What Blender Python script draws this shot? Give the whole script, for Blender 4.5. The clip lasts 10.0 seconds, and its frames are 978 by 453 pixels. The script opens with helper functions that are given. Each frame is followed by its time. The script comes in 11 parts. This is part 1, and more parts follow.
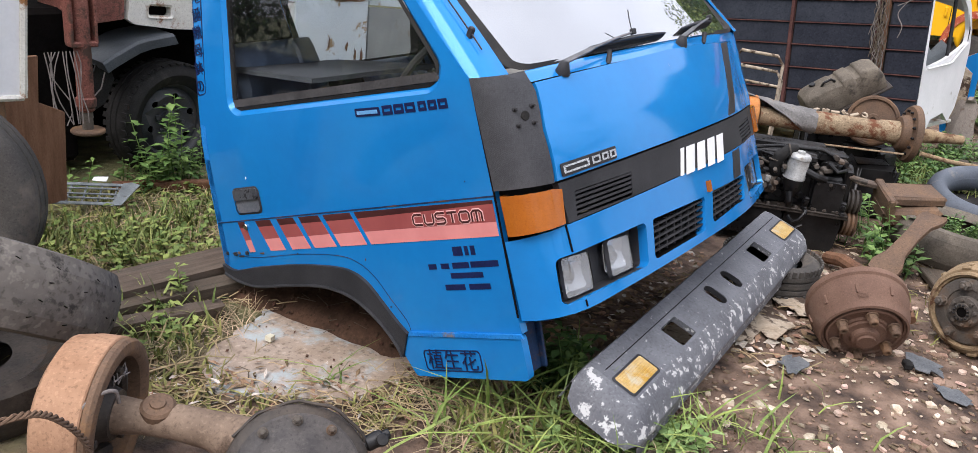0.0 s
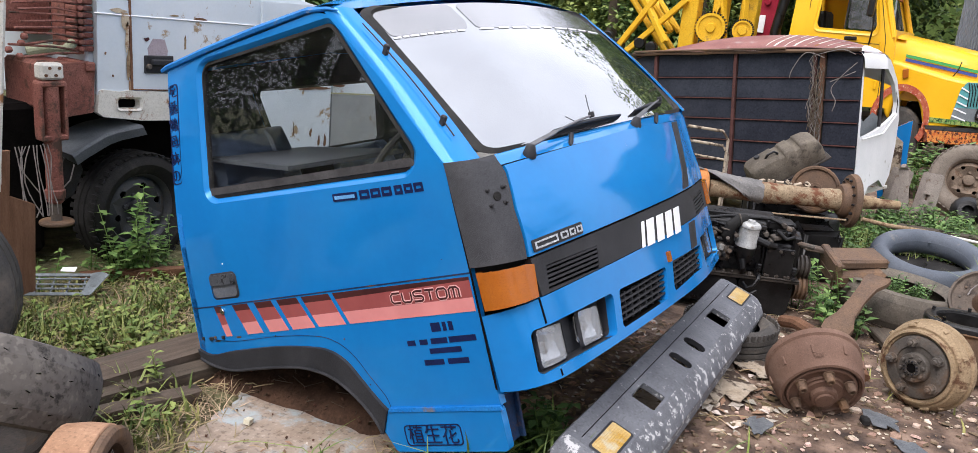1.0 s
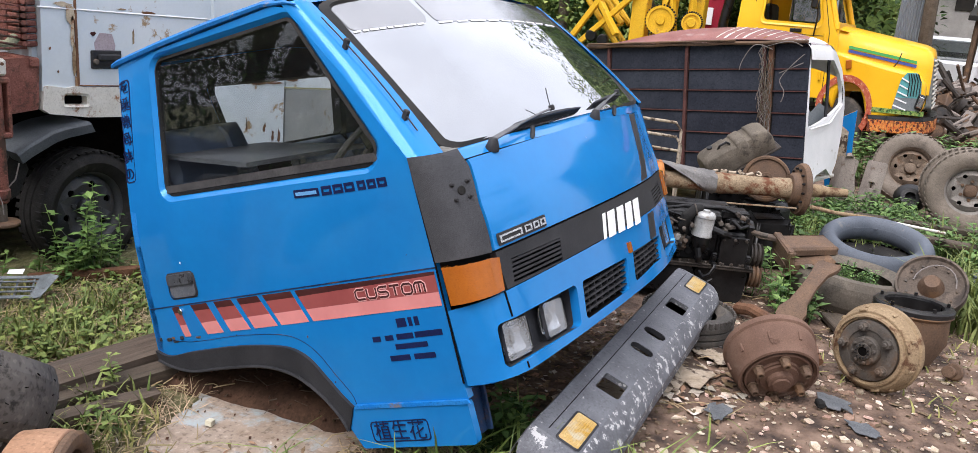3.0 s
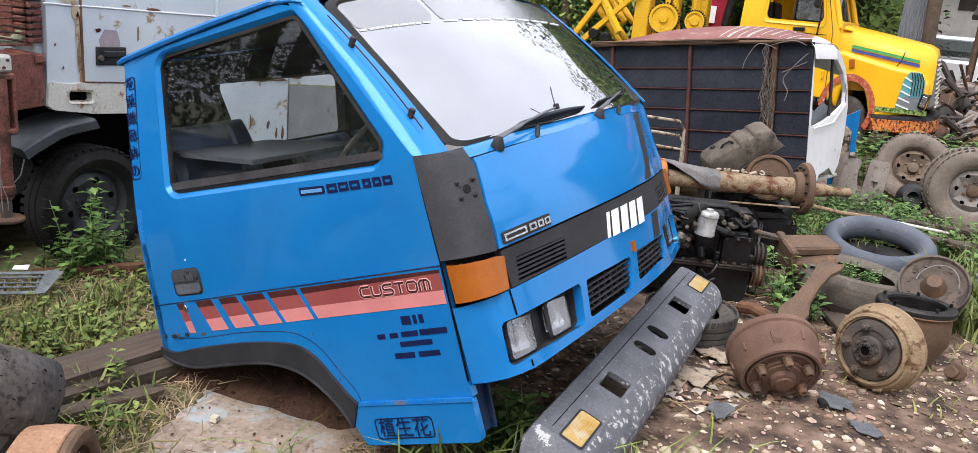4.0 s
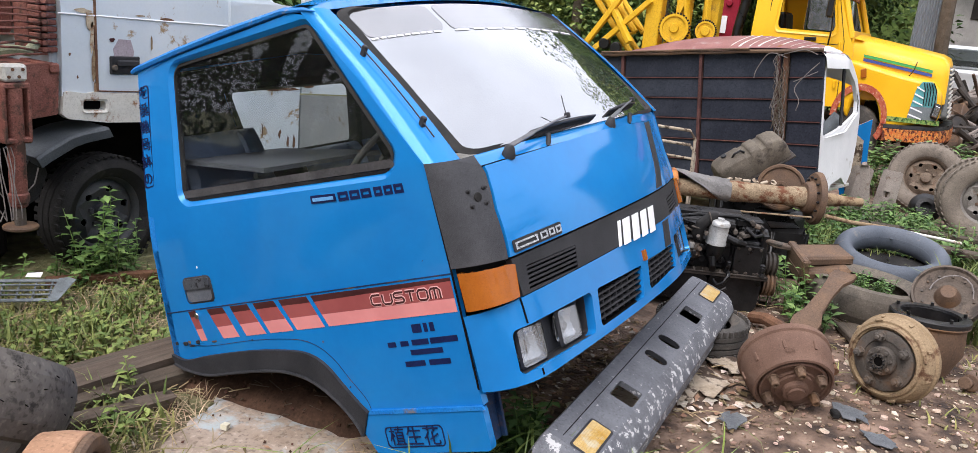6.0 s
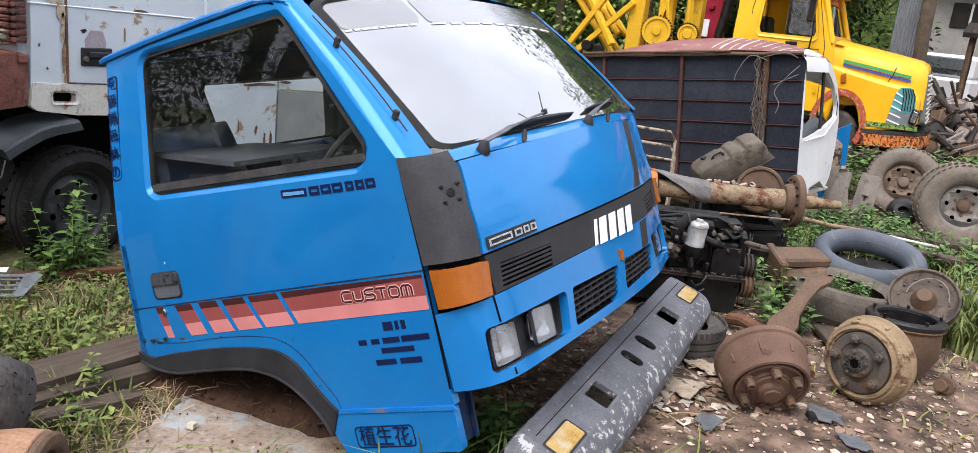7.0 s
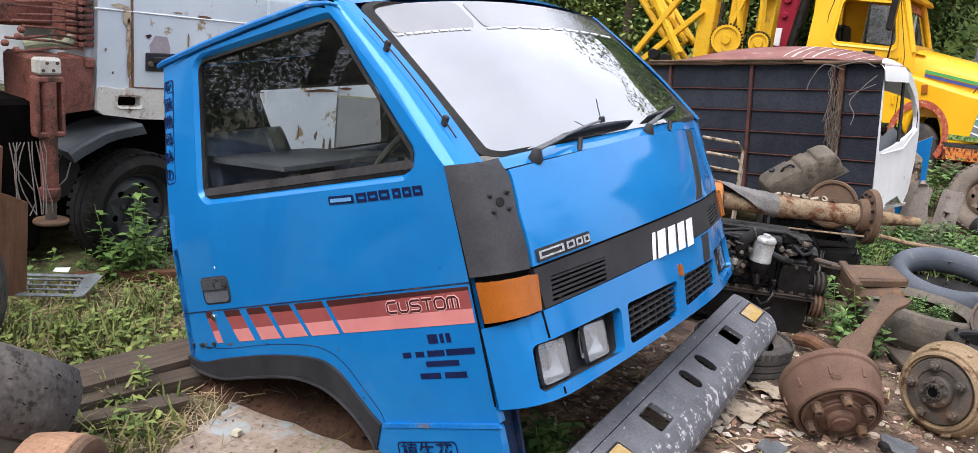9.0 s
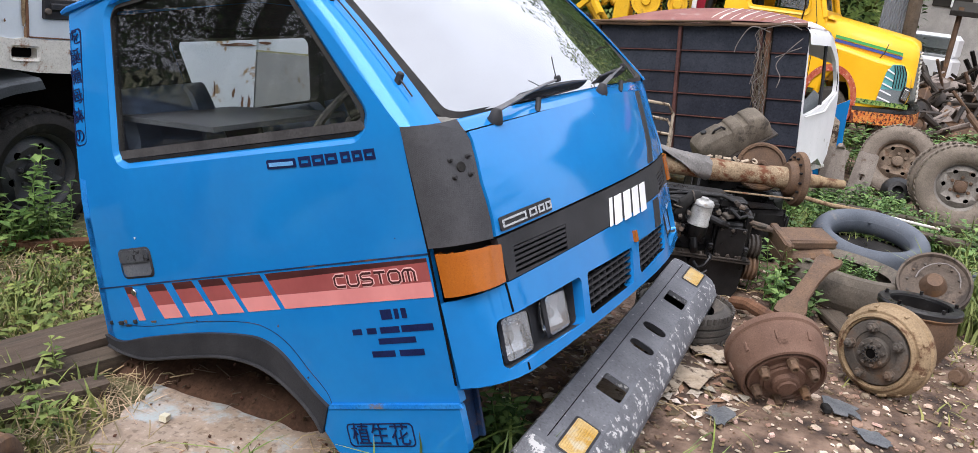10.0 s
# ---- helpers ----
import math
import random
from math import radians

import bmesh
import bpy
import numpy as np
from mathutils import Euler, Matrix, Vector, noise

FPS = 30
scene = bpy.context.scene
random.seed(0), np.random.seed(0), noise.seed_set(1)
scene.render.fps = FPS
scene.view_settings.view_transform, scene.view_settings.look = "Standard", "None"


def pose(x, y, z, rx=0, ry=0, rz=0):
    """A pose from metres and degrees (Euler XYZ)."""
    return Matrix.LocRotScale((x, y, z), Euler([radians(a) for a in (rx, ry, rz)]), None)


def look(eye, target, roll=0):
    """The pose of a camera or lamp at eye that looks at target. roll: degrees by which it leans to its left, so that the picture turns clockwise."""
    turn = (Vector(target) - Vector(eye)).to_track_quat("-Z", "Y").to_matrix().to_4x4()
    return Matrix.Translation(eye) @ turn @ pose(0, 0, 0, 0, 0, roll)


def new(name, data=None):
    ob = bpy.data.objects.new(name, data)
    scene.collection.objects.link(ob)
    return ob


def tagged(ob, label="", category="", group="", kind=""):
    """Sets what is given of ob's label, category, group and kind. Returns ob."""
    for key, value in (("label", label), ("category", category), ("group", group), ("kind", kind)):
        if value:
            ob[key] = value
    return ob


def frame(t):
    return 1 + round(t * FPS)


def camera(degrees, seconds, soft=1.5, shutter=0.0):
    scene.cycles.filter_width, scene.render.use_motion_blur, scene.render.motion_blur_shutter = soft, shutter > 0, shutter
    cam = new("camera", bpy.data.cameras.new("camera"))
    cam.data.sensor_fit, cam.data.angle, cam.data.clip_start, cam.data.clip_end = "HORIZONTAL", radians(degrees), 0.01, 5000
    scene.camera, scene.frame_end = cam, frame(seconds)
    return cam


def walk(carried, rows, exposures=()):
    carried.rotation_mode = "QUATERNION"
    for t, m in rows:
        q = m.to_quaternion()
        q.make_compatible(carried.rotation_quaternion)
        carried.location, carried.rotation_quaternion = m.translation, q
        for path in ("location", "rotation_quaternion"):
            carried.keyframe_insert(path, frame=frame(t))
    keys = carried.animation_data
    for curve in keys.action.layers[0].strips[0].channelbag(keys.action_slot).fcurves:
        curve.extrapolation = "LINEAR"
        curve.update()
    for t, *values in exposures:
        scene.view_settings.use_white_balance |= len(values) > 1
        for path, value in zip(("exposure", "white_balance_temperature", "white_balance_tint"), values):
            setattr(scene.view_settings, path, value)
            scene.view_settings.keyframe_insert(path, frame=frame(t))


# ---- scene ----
cam = camera(61.7, 10.0, soft=0.5)
PATH = [
    (0, (-1.913, -0.806, 1.610), (-0.395, 0.289, 0.905), 6.2),
    (0.5, (-1.998, -0.820, 1.628), (-0.440, 0.246, 0.968), 4.6),
    (1, (-2.051, -0.826, 1.645), (-0.432, 0.229, 1.127), 5.1),
    (1.5, (-2.060, -0.808, 1.646), (-0.416, 0.191, 1.099), 6.0),
    (2, (-2.063, -0.803, 1.648), (-0.405, 0.201, 1.156), 5.6),
    (2.5, (-2.057, -0.796, 1.650), (-0.385, 0.170, 1.129), 4.3),
    (2.7, (-2.062, -0.796, 1.645), (-0.382, 0.156, 1.124), 4.8),
    (3.8, (-2.082, -0.788, 1.647), (-0.417, 0.184, 1.118), 5.8),
    (4, (-2.083, -0.788, 1.650), (-0.409, 0.168, 1.119), 5.3),
    (4.5, (-2.085, -0.791, 1.645), (-0.412, 0.159, 1.100), 4.5),
    (5, (-2.086, -0.784, 1.647), (-0.418, 0.191, 1.132), 4.8),
    (6.5, (-2.083, -0.789, 1.638), (-0.414, 0.189, 1.130), 5.4),
    (7, (-2.035, -0.792, 1.620), (-0.347, 0.154, 1.118), 6.1),
    (7.5, (-1.973, -0.774, 1.608), (-0.301, 0.239, 1.184), 8.1),
    (8, (-1.938, -0.767, 1.604), (-0.312, 0.290, 1.114), 5.7),
    (8.5, (-1.921, -0.773, 1.602), (-0.300, 0.297, 1.124), 7.0),
    (9, (-1.925, -0.775, 1.604), (-0.317, 0.306, 1.107), 6.1),
    (9.5, (-1.924, -0.716, 1.581), (-0.292, 0.303, 1.038), 7.0),
    (10, (-1.855, -0.565, 1.562), (-0.148, 0.311, 0.998), 7.6),
]
walk(cam, [(t, look(eye, target, roll)) for t, eye, target, roll in PATH], [(0, 0.42, 6300, 16), (10, 0.42, 6300, 16)])

from mathutils.geometry import delaunay_2d_cdt

# ---- light: bright overcast day ----
SUN_HIGH, SUN_ROUND = 56.0, 272.0
world = bpy.data.worlds.new("overcast_sky")
scene.world = world
world.use_nodes = True
wn, wl = world.node_tree.nodes, world.node_tree.links
sky = wn.new("ShaderNodeTexSky")
sky.sky_type = "NISHITA"
sky.sun_disc = False
sky.sun_elevation, sky.sun_rotation = radians(SUN_HIGH), radians(SUN_ROUND)
sky.air_density, sky.dust_density, sky.ozone_density = 1.0, 4.0, 1.0
cloud = wn.new("ShaderNodeTexNoise")
cloud.inputs["Scale"].default_value = 2.2
cloud.inputs["Detail"].default_value = 5.0
cloud_map = wn.new("ShaderNodeMapRange")
for k, v in (("From Min", 0.3), ("From Max", 0.7), ("To Min", 9.5), ("To Max", 15.0)):
    cloud_map.inputs[k].default_value = v
veil = wn.new("ShaderNodeMix")
veil.data_type = "RGBA"
veil.inputs[0].default_value = 0.88
grey = wn.new("ShaderNodeVectorMath")
grey.operation = "SCALE"
grey.inputs[0].default_value = (0.95, 0.98, 1.03)
wl.new(cloud.outputs["Fac"], cloud_map.inputs["Value"])
# an overcast sky is about three times as bright overhead as at the horizon
updir = wn.new("ShaderNodeTexCoord")
parts_xyz = wn.new("ShaderNodeSeparateXYZ")
wl.new(updir.outputs["Generated"], parts_xyz.inputs[0])
dome = wn.new("ShaderNodeMapRange")
for k, v in (("From Min", 0.0), ("From Max", 1.0), ("To Min", 0.45), ("To Max", 1.3)):
    dome.inputs[k].default_value = v
wl.new(parts_xyz.outputs["Z"], dome.inputs["Value"])
shade = wn.new("ShaderNodeMath")
shade.operation = "MULTIPLY"
wl.new(cloud_map.outputs["Result"], shade.inputs[0])
wl.new(dome.outputs["Result"], shade.inputs[1])
wl.new(shade.outputs[0], grey.inputs["Scale"])
wl.new(sky.outputs["Color"], veil.inputs[6])
wl.new(grey.outputs["Vector"], veil.inputs[7])
back = wn["Background"]
wl.new(veil.outputs[2], back.inputs["Color"])
back.inputs["Strength"].default_value = 0.12

sun = new("sun", bpy.data.lights.new("sun", "SUN"))
sun.data.energy, sun.data.angle, sun.data.color = 2.2, radians(38), (1.0, 0.96, 0.9)
sun.matrix_world = pose(0, 0, 20, 90 - SUN_HIGH, 0, 180 - SUN_ROUND)

# ---- materials ----


def surf(name, a, b, scale=6.0, rough=(0.5, 0.7), metal=0.0, bump=0.15, grain=60.0, spots=None, spot=(0.6, 0.68, 5.0),
         coat=0.0, grime=0.25, stretch=(1, 1, 1), random_tone=0.0, island=0.0, ior=1.5, transmission=0.0, alpha=1.0, spec=0.25, tint=None):
    """A worn surface: two colours mixed by broad noise, finer dirt, spots of a third colour, relief."""
    m = bpy.data.materials.new(name)
    m.use_nodes = True
    n, l = m.node_tree.nodes, m.node_tree.links
    p = n["Principled BSDF"]
    co = n.new("ShaderNodeTexCoord")
    mp = n.new("ShaderNodeMapping")
    mp.inputs["Scale"].default_value = stretch
    l.new(co.outputs["Object"], mp.inputs["Vector"])

    def nz(sc, detail=4.0, rg=0.6):
        t = n.new("ShaderNodeTexNoise")
        t.inputs["Scale"].default_value, t.inputs["Detail"].default_value, t.inputs["Roughness"].default_value = sc, detail, rg
        l.new(mp.outputs["Vector"], t.inputs["Vector"])
        return t.outputs["Fac"]

    def rng(src, lo, hi, to_lo=0.0, to_hi=1.0):
        r = n.new("ShaderNodeMapRange")
        for k, v in (("From Min", lo), ("From Max", hi), ("To Min", to_lo), ("To Max", to_hi)):
            r.inputs[k].default_value = v
        l.new(src, r.inputs["Value"])
        return r.outputs["Result"]

    def mix(fac, x, y, mode="MIX"):
        k = n.new("ShaderNodeMix")
        k.data_type, k.blend_type = "RGBA", mode
        for sock, v in ((k.inputs[0], fac), (k.inputs[6], x), (k.inputs[7], y)):
            if isinstance(v, (int, float)):
                sock.default_value = v
            elif isinstance(v, tuple):
                sock.default_value = (*v, 1.0)
            else:
                l.new(v, sock)
        return k.outputs[2]

    broad, fine = nz(scale), nz(grain, 3.0)
    col = mix(rng(broad, 0.35, 0.65), a, b)
    col = mix(rng(fine, 0.3, 0.75, 0.0, grime), col, tuple(c * 0.45 for c in a))
    if grime > 0.1:
        fleck = nz(grain * 2.3, 2.0, 0.5)
        col = mix(rng(fleck, 0.57, 0.68, 0.0, min(0.7, grime * 1.5)), col, tuple(c * 0.35 for c in a))
        col = mix(rng(fleck, 0.42, 0.32, 0.0, min(0.35, grime * 0.7)), col, tuple(min(0.9, c * 1.7) for c in b))
    ro = rng(broad, 0.3, 0.7, rough[0], rough[1])
    if spots:
        mask = rng(nz(spot[2], 8.0, 0.7), spot[0], spot[1])
        col = mix(mask, col, spots)
        r2 = n.new("ShaderNodeMix")
        l.new(mask, r2.inputs[0])
        l.new(ro, r2.inputs[2])
        r2.inputs[3].default_value = 0.85
        ro = r2.outputs[0]
        if metal:
            m2 = n.new("ShaderNodeMix")
            l.new(mask, m2.inputs[0])
            m2.inputs[2].default_value, m2.inputs[3].default_value = metal, 0.0
            l.new(m2.outputs[0], p.inputs["Metallic"])
    if random_tone or island:
        src = n.new("ShaderNodeObjectInfo").outputs["Random"] if random_tone else n.new("ShaderNodeNewGeometry").outputs["Random Per Island"]
        amt = random_tone or island
        hs = n.new("ShaderNodeHueSaturation")
        l.new(rng(src, 0.0, 1.0, 1 - amt, 1 + amt), hs.inputs["Value"])
        l.new(rng(src, 0.0, 1.0, 0.5 + amt * 0.05, 0.5 - amt * 0.05), hs.inputs["Hue"])
        l.new(col, hs.inputs["Color"])
        col = hs.outputs["Color"]
    l.new(col, p.inputs["Base Color"])
    l.new(ro, p.inputs["Roughness"])
    if not (spots and metal):
        p.inputs["Metallic"].default_value = metal
    p.inputs["Coat Weight"].default_value = coat
    p.inputs["Coat Roughness"].default_value = 0.08
    p.inputs["IOR"].default_value = ior
    p.inputs["Specular IOR Level"].default_value = spec
    p.inputs["Transmission Weight"].default_value = transmission
    if tint:
        p.inputs["Specular Tint"].default_value = (*tint, 1)
    p.inputs["Alpha"].default_value = alpha
    if bump:
        bp = n.new("ShaderNodeBump")
        bp.inputs["Strength"].default_value = bump
        bp.inputs["Distance"].default_value = 0.004
        l.new(fine, bp.inputs["Height"])
        l.new(bp.outputs["Normal"], p.inputs["Normal"])
    return m


RUST = (0.16, 0.065, 0.03)
M = {}
M["blue"] = surf("blue_paint", (0.010, 0.174, 0.485), (0.010, 0.196, 0.525), 2.5, (0.05, 0.10), coat=0.0, spec=0.75, tint=(0.4, 0.78, 1.0), bump=0.02, grime=0.06, grain=35, spots=(0.02, 0.1, 0.3), spot=(0.70, 0.78, 9.0))
M["blue_worn"] = surf("chalked_blue_paint", (0.004, 0.17, 0.56), (0.02, 0.21, 0.56), 6, (0.4, 0.6), bump=0.06, spots=(0.14, 0.15, 0.18), spot=(0.58, 0.64, 9.0))
M["black_plastic"] = surf("faded_black_plastic", (0.022, 0.023, 0.026), (0.042, 0.042, 0.046), 8, (0.5, 0.65), bump=0.25, grain=140)
M["rubber"] = surf("dry_black_rubber", (0.016, 0.0155, 0.015), (0.032, 0.031, 0.03), 5, (0.7, 0.9), bump=0.3, grain=70, spots=(0.07, 0.065, 0.06), spot=(0.58, 0.75, 6.0), spec=0.1)
M["seal"] = surf("window_rubber_seal", (0.012, 0.012, 0.012), (0.035, 0.033, 0.03), 9, (0.6, 0.8), bump=0.1)
M["sill"] = surf("weathered_window_channel", (0.035, 0.034, 0.035), (0.075, 0.072, 0.072), 9, (0.6, 0.8), bump=0.2)
# near black for dark parts, also stands in for shade in hollows and undersides
M["dark"] = surf("near_black_parts_and_shade", (0.003, 0.0028, 0.0026), (0.009, 0.0075, 0.007), 5, (0.8, 0.95), bump=0.3, spec=0.05)
# cab blue darkened to stand for shade, with brown rust spots
M["dark_blue"] = surf("shade_blue_with_rust_spots", (0.006, 0.022, 0.066), (0.012, 0.038, 0.10), 5, (0.5, 0.7), bump=0.15, spots=(0.09, 0.05, 0.03), spot=(0.52, 0.62, 9))
M["amber"] = surf("amber_lens", (0.32, 0.085, 0.010), (0.42, 0.125, 0.014), 4, (0.08, 0.18), bump=0.12, grain=120, grime=0.2, coat=0.4, spots=(0.22, 0.06, 0.01), spot=(0.6, 0.72, 9))
M["amber_faded"] = surf("faded_amber_lens", (0.42, 0.24, 0.03), (0.54, 0.40, 0.18), 9, (0.3, 0.45), bump=0.08, grime=0.2, spots=(0.46, 0.40, 0.28), spot=(0.52, 0.62, 10))
M["lens"] = surf("clear_ribbed_lens", (0.38, 0.39, 0.40), (0.70, 0.70, 0.70), 7, (0.10, 0.22), metal=0.9, bump=0.06, grain=16, grime=0.08)
M["chrome"] = surf("dull_chrome", (0.55, 0.56, 0.57), (0.75, 0.76, 0.77), 12, (0.15, 0.3), metal=1.0, bump=0.02)
M["rust"] = surf("deep_rust", (0.13, 0.06, 0.032), (0.20, 0.105, 0.06), 7, (0.8, 0.95), bump=0.5, grain=45, spots=(0.07, 0.038, 0.026), spot=(0.5, 0.68, 5))
M["rust_brown"] = surf("oily_rusty_steel", (0.10, 0.065, 0.045), (0.17, 0.105, 0.065), 6, (0.6, 0.85), bump=0.45, grain=50, spots=(0.24, 0.13, 0.06), spot=(0.55, 0.7, 4))
M["rust_tan"] = surf("tan_rusty_cast_iron", (0.25, 0.175, 0.10), (0.34, 0.25, 0.15), 6, (0.75, 0.9), bump=0.4, grain=50, spots=(0.11, 0.055, 0.03), spot=(0.52, 0.6, 7))
M["rust_orange"] = surf("orange_brown_rusty_drum", (0.28, 0.17, 0.095), (0.39, 0.255, 0.155), 5, (0.75, 0.9), bump=0.4, grain=50, spots=(0.16, 0.08, 0.04), spot=(0.55, 0.7, 5))
M["iron"] = surf("greasy_black_iron", (0.005, 0.005, 0.0055), (0.016, 0.015, 0.0145), 9, (0.22, 0.5), bump=0.5, grain=40, spec=0.34)
M["iron_grey"] = surf("dirty_grey_iron", (0.08, 0.07, 0.06), (0.14, 0.12, 0.10), 6, (0.6, 0.8), metal=0.2, bump=0.4, grain=45, spots=(0.12, 0.07, 0.04), spot=(0.5, 0.66, 5))
M["alu"] = surf("dull_silver_paint", (0.42, 0.42, 0.40), (0.6, 0.6, 0.58), 14, (0.35, 0.55), metal=0.5, bump=0.1, spots=(0.2, 0.16, 0.12), spot=(0.56, 0.68, 12))
M["tyre"] = surf("dusty_tyre_rubber", (0.05, 0.046, 0.042), (0.085, 0.078, 0.07), 4, (0.75, 0.92), bump=0.3, grain=60, spots=(0.15, 0.125, 0.1), spot=(0.55, 0.72, 4))
M["tyre_pale"] = surf("mud_dusted_tyre", (0.155, 0.13, 0.105), (0.25, 0.21, 0.17), 4, (0.85, 0.95), bump=0.3, grain=60, spots=(0.1, 0.085, 0.07), spot=(0.52, 0.7, 5))
M["tube"] = surf("grey_blue_inner_tube", (0.075, 0.088, 0.108), (0.12, 0.135, 0.16), 3, (0.5, 0.68), bump=0.08, grain=50, grime=0.15, spots=(0.26, 0.24, 0.21), spot=(0.6, 0.75, 4))
M["wood"] = surf("weathered_grey_timber", (0.058, 0.044, 0.032), (0.118, 0.092, 0.068), 5, (0.8, 0.95), bump=0.6, grain=60, stretch=(0.6, 6, 6), random_tone=0.25, spots=(0.05, 0.045, 0.035), spot=(0.55, 0.7, 4))
M["white_paint"] = surf("chalky_white_truck_paint", (0.56, 0.62, 0.66), (0.66, 0.70, 0.725), 1.6, (0.4, 0.55), bump=0.03, grime=0.09, spots=(0.34, 0.24, 0.14), spot=(0.60, 0.635, 4.2))
M["white_rusty"] = surf("rust_streaked_cream_paint", (0.58, 0.56, 0.50), (0.68, 0.66, 0.60), 4, (0.5, 0.7), bump=0.1, grime=0.2, spots=(0.26, 0.12, 0.05), spot=(0.55, 0.62, 7))
M["white_clean"] = surf("scratched_white_paint", (0.72, 0.73, 0.73), (0.8, 0.8, 0.8), 4, (0.3, 0.45), bump=0.04, grime=0.1, coat=0.2, spots=(0.45, 0.43, 0.38), spot=(0.64, 0.7, 5))
M["red_crane"] = surf("faded_red_oxide_paint", (0.19, 0.068, 0.052), (0.29, 0.125, 0.095), 5, (0.6, 0.8), bump=0.3, grime=0.45, spots=(0.065, 0.04, 0.03), spot=(0.52, 0.60, 6))
M["maroon"] = surf("faded_maroon_roof_paint", (0.20, 0.07, 0.06), (0.30, 0.14, 0.12), 4, (0.5, 0.7), bump=0.1, spots=(0.36, 0.28, 0.26), spot=(0.56, 0.7, 6))
M["black_board"] = surf("sooty_grey_board", (0.023, 0.026, 0.036), (0.039, 0.043, 0.056), 3, (0.7, 0.85), bump=0.15, grain=30, random_tone=0.2, spec=0.1)
M["yellow"] = surf("yellow_truck_paint", (0.80, 0.43, 0.008), (0.84, 0.48, 0.012), 2, (0.3, 0.42), coat=0.3, bump=0.02, grime=0.08)
M["yellow_crane"] = surf("oily_yellow_crane_paint", (0.72, 0.40, 0.012), (0.80, 0.47, 0.03), 4, (0.5, 0.65), bump=0.1, grime=0.3, spots=(0.28, 0.17, 0.05), spot=(0.58, 0.68, 4))
M["boom_red"] = surf("dark_red_boom_paint", (0.26, 0.012, 0.03), (0.32, 0.02, 0.04), 3, (0.4, 0.55), bump=0.05)
M["teal"] = surf("teal_painted_panel", (0.10, 0.34, 0.36), (0.16, 0.42, 0.42), 5, (0.4, 0.6), bump=0.05)
M["grey_paint"] = surf("grey_painted_panel", (0.16, 0.18, 0.19), (0.22, 0.24, 0.25), 5, (0.5, 0.6), bump=0.05)
M["green_stripe"] = surf("green_stripe_paint", (0.03, 0.26, 0.06), (0.05, 0.3, 0.09), 5, (0.4, 0.5), bump=0.0)
M["blue_stripe"] = surf("indigo_stripe_paint", (0.03, 0.05, 0.22), (0.04, 0.07, 0.28), 5, (0.4, 0.5), bump=0.0)
M["orange_band"] = surf("painted_orange_scroll_band", (0.55, 0.09, 0.02), (0.7, 0.33, 0.08), 26, (0.45, 0.6), bump=0.05, spots=(0.10, 0.03, 0.02), spot=(0.5, 0.54, 22))
M["red_band"] = surf("painted_red_scroll_band", (0.36, 0.05, 0.03), (0.5, 0.16, 0.08), 22, (0.45, 0.6), bump=0.05, spots=(0.62, 0.5, 0.4), spot=(0.58, 0.61, 24))
M["green_band"] = surf("painted_green_scroll_band", (0.06, 0.22, 0.05), (0.4, 0.45, 0.12), 26, (0.45, 0.6), bump=0.05, spots=(0.02, 0.05, 0.02), spot=(0.52, 0.56, 22))
M["stripe_pink"] = surf("salmon_decal_film", (0.62, 0.225, 0.215), (0.69, 0.265, 0.25), 5, (0.4, 0.5), bump=0.0, grime=0.05)
M["stripe_light"] = surf("pale_pink_decal_outline", (0.66, 0.36, 0.35), (0.72, 0.42, 0.40), 5, (0.4, 0.5), bump=0.0, grime=0.05)
M["stripe_red"] = surf("brick_red_decal_film", (0.27, 0.065, 0.062), (0.33, 0.085, 0.078), 5, (0.4, 0.5), bump=0.0, grime=0.05)
M["stripe_dark"] = surf("dark_maroon_decal_film", (0.045, 0.014, 0.014), (0.075, 0.022, 0.02), 5, (0.4, 0.5), bump=0.0, grime=0.05)
M["navy"] = surf("navy_lettering_film", (0.006, 0.012, 0.06), (0.008, 0.016, 0.075), 9, (0.4, 0.5), bump=0.0)
M["pale_blue"] = surf("pale_blue_lettering_film", (0.12, 0.33, 0.62), (0.15, 0.36, 0.64), 9, (0.4, 0.5), bump=0.0)
M["white_film"] = surf("white_lettering", (0.78, 0.79, 0.8), (0.84, 0.85, 0.86), 9, (0.4, 0.5), bump=0.0, grime=0.05)
M["bumper"] = surf("chipped_dark_grey_bumper_paint", (0.090, 0.093, 0.105), (0.160, 0.165, 0.180), 5, (0.4, 0.6), bump=0.2, grain=40, grime=0.25, spots=(0.40, 0.40, 0.395), spot=(0.635, 0.66, 30))
M["bumper_edge"] = surf("flaking_bumper_edge", (0.092, 0.095, 0.107), (0.165, 0.169, 0.182), 6, (0.5, 0.7), bump=0.25, grime=0.25, spots=(0.46, 0.46, 0.455), spot=(0.565, 0.59, 24))
M["seat"] = surf("dusty_blue_vinyl_seat", (0.06, 0.09, 0.15), (0.12, 0.165, 0.25), 6, (0.35, 0.5), bump=0.15, spec=0.5)
M["trim_grey"] = surf("dusty_grey_cab_trim", (0.02, 0.021, 0.024), (0.04, 0.04, 0.044), 6, (0.6, 0.75), bump=0.15)
M["dash"] = surf("black_dashboard", (0.02, 0.02, 0.022), (0.04, 0.04, 0.042), 8, (0.5, 0.7), bump=0.2)
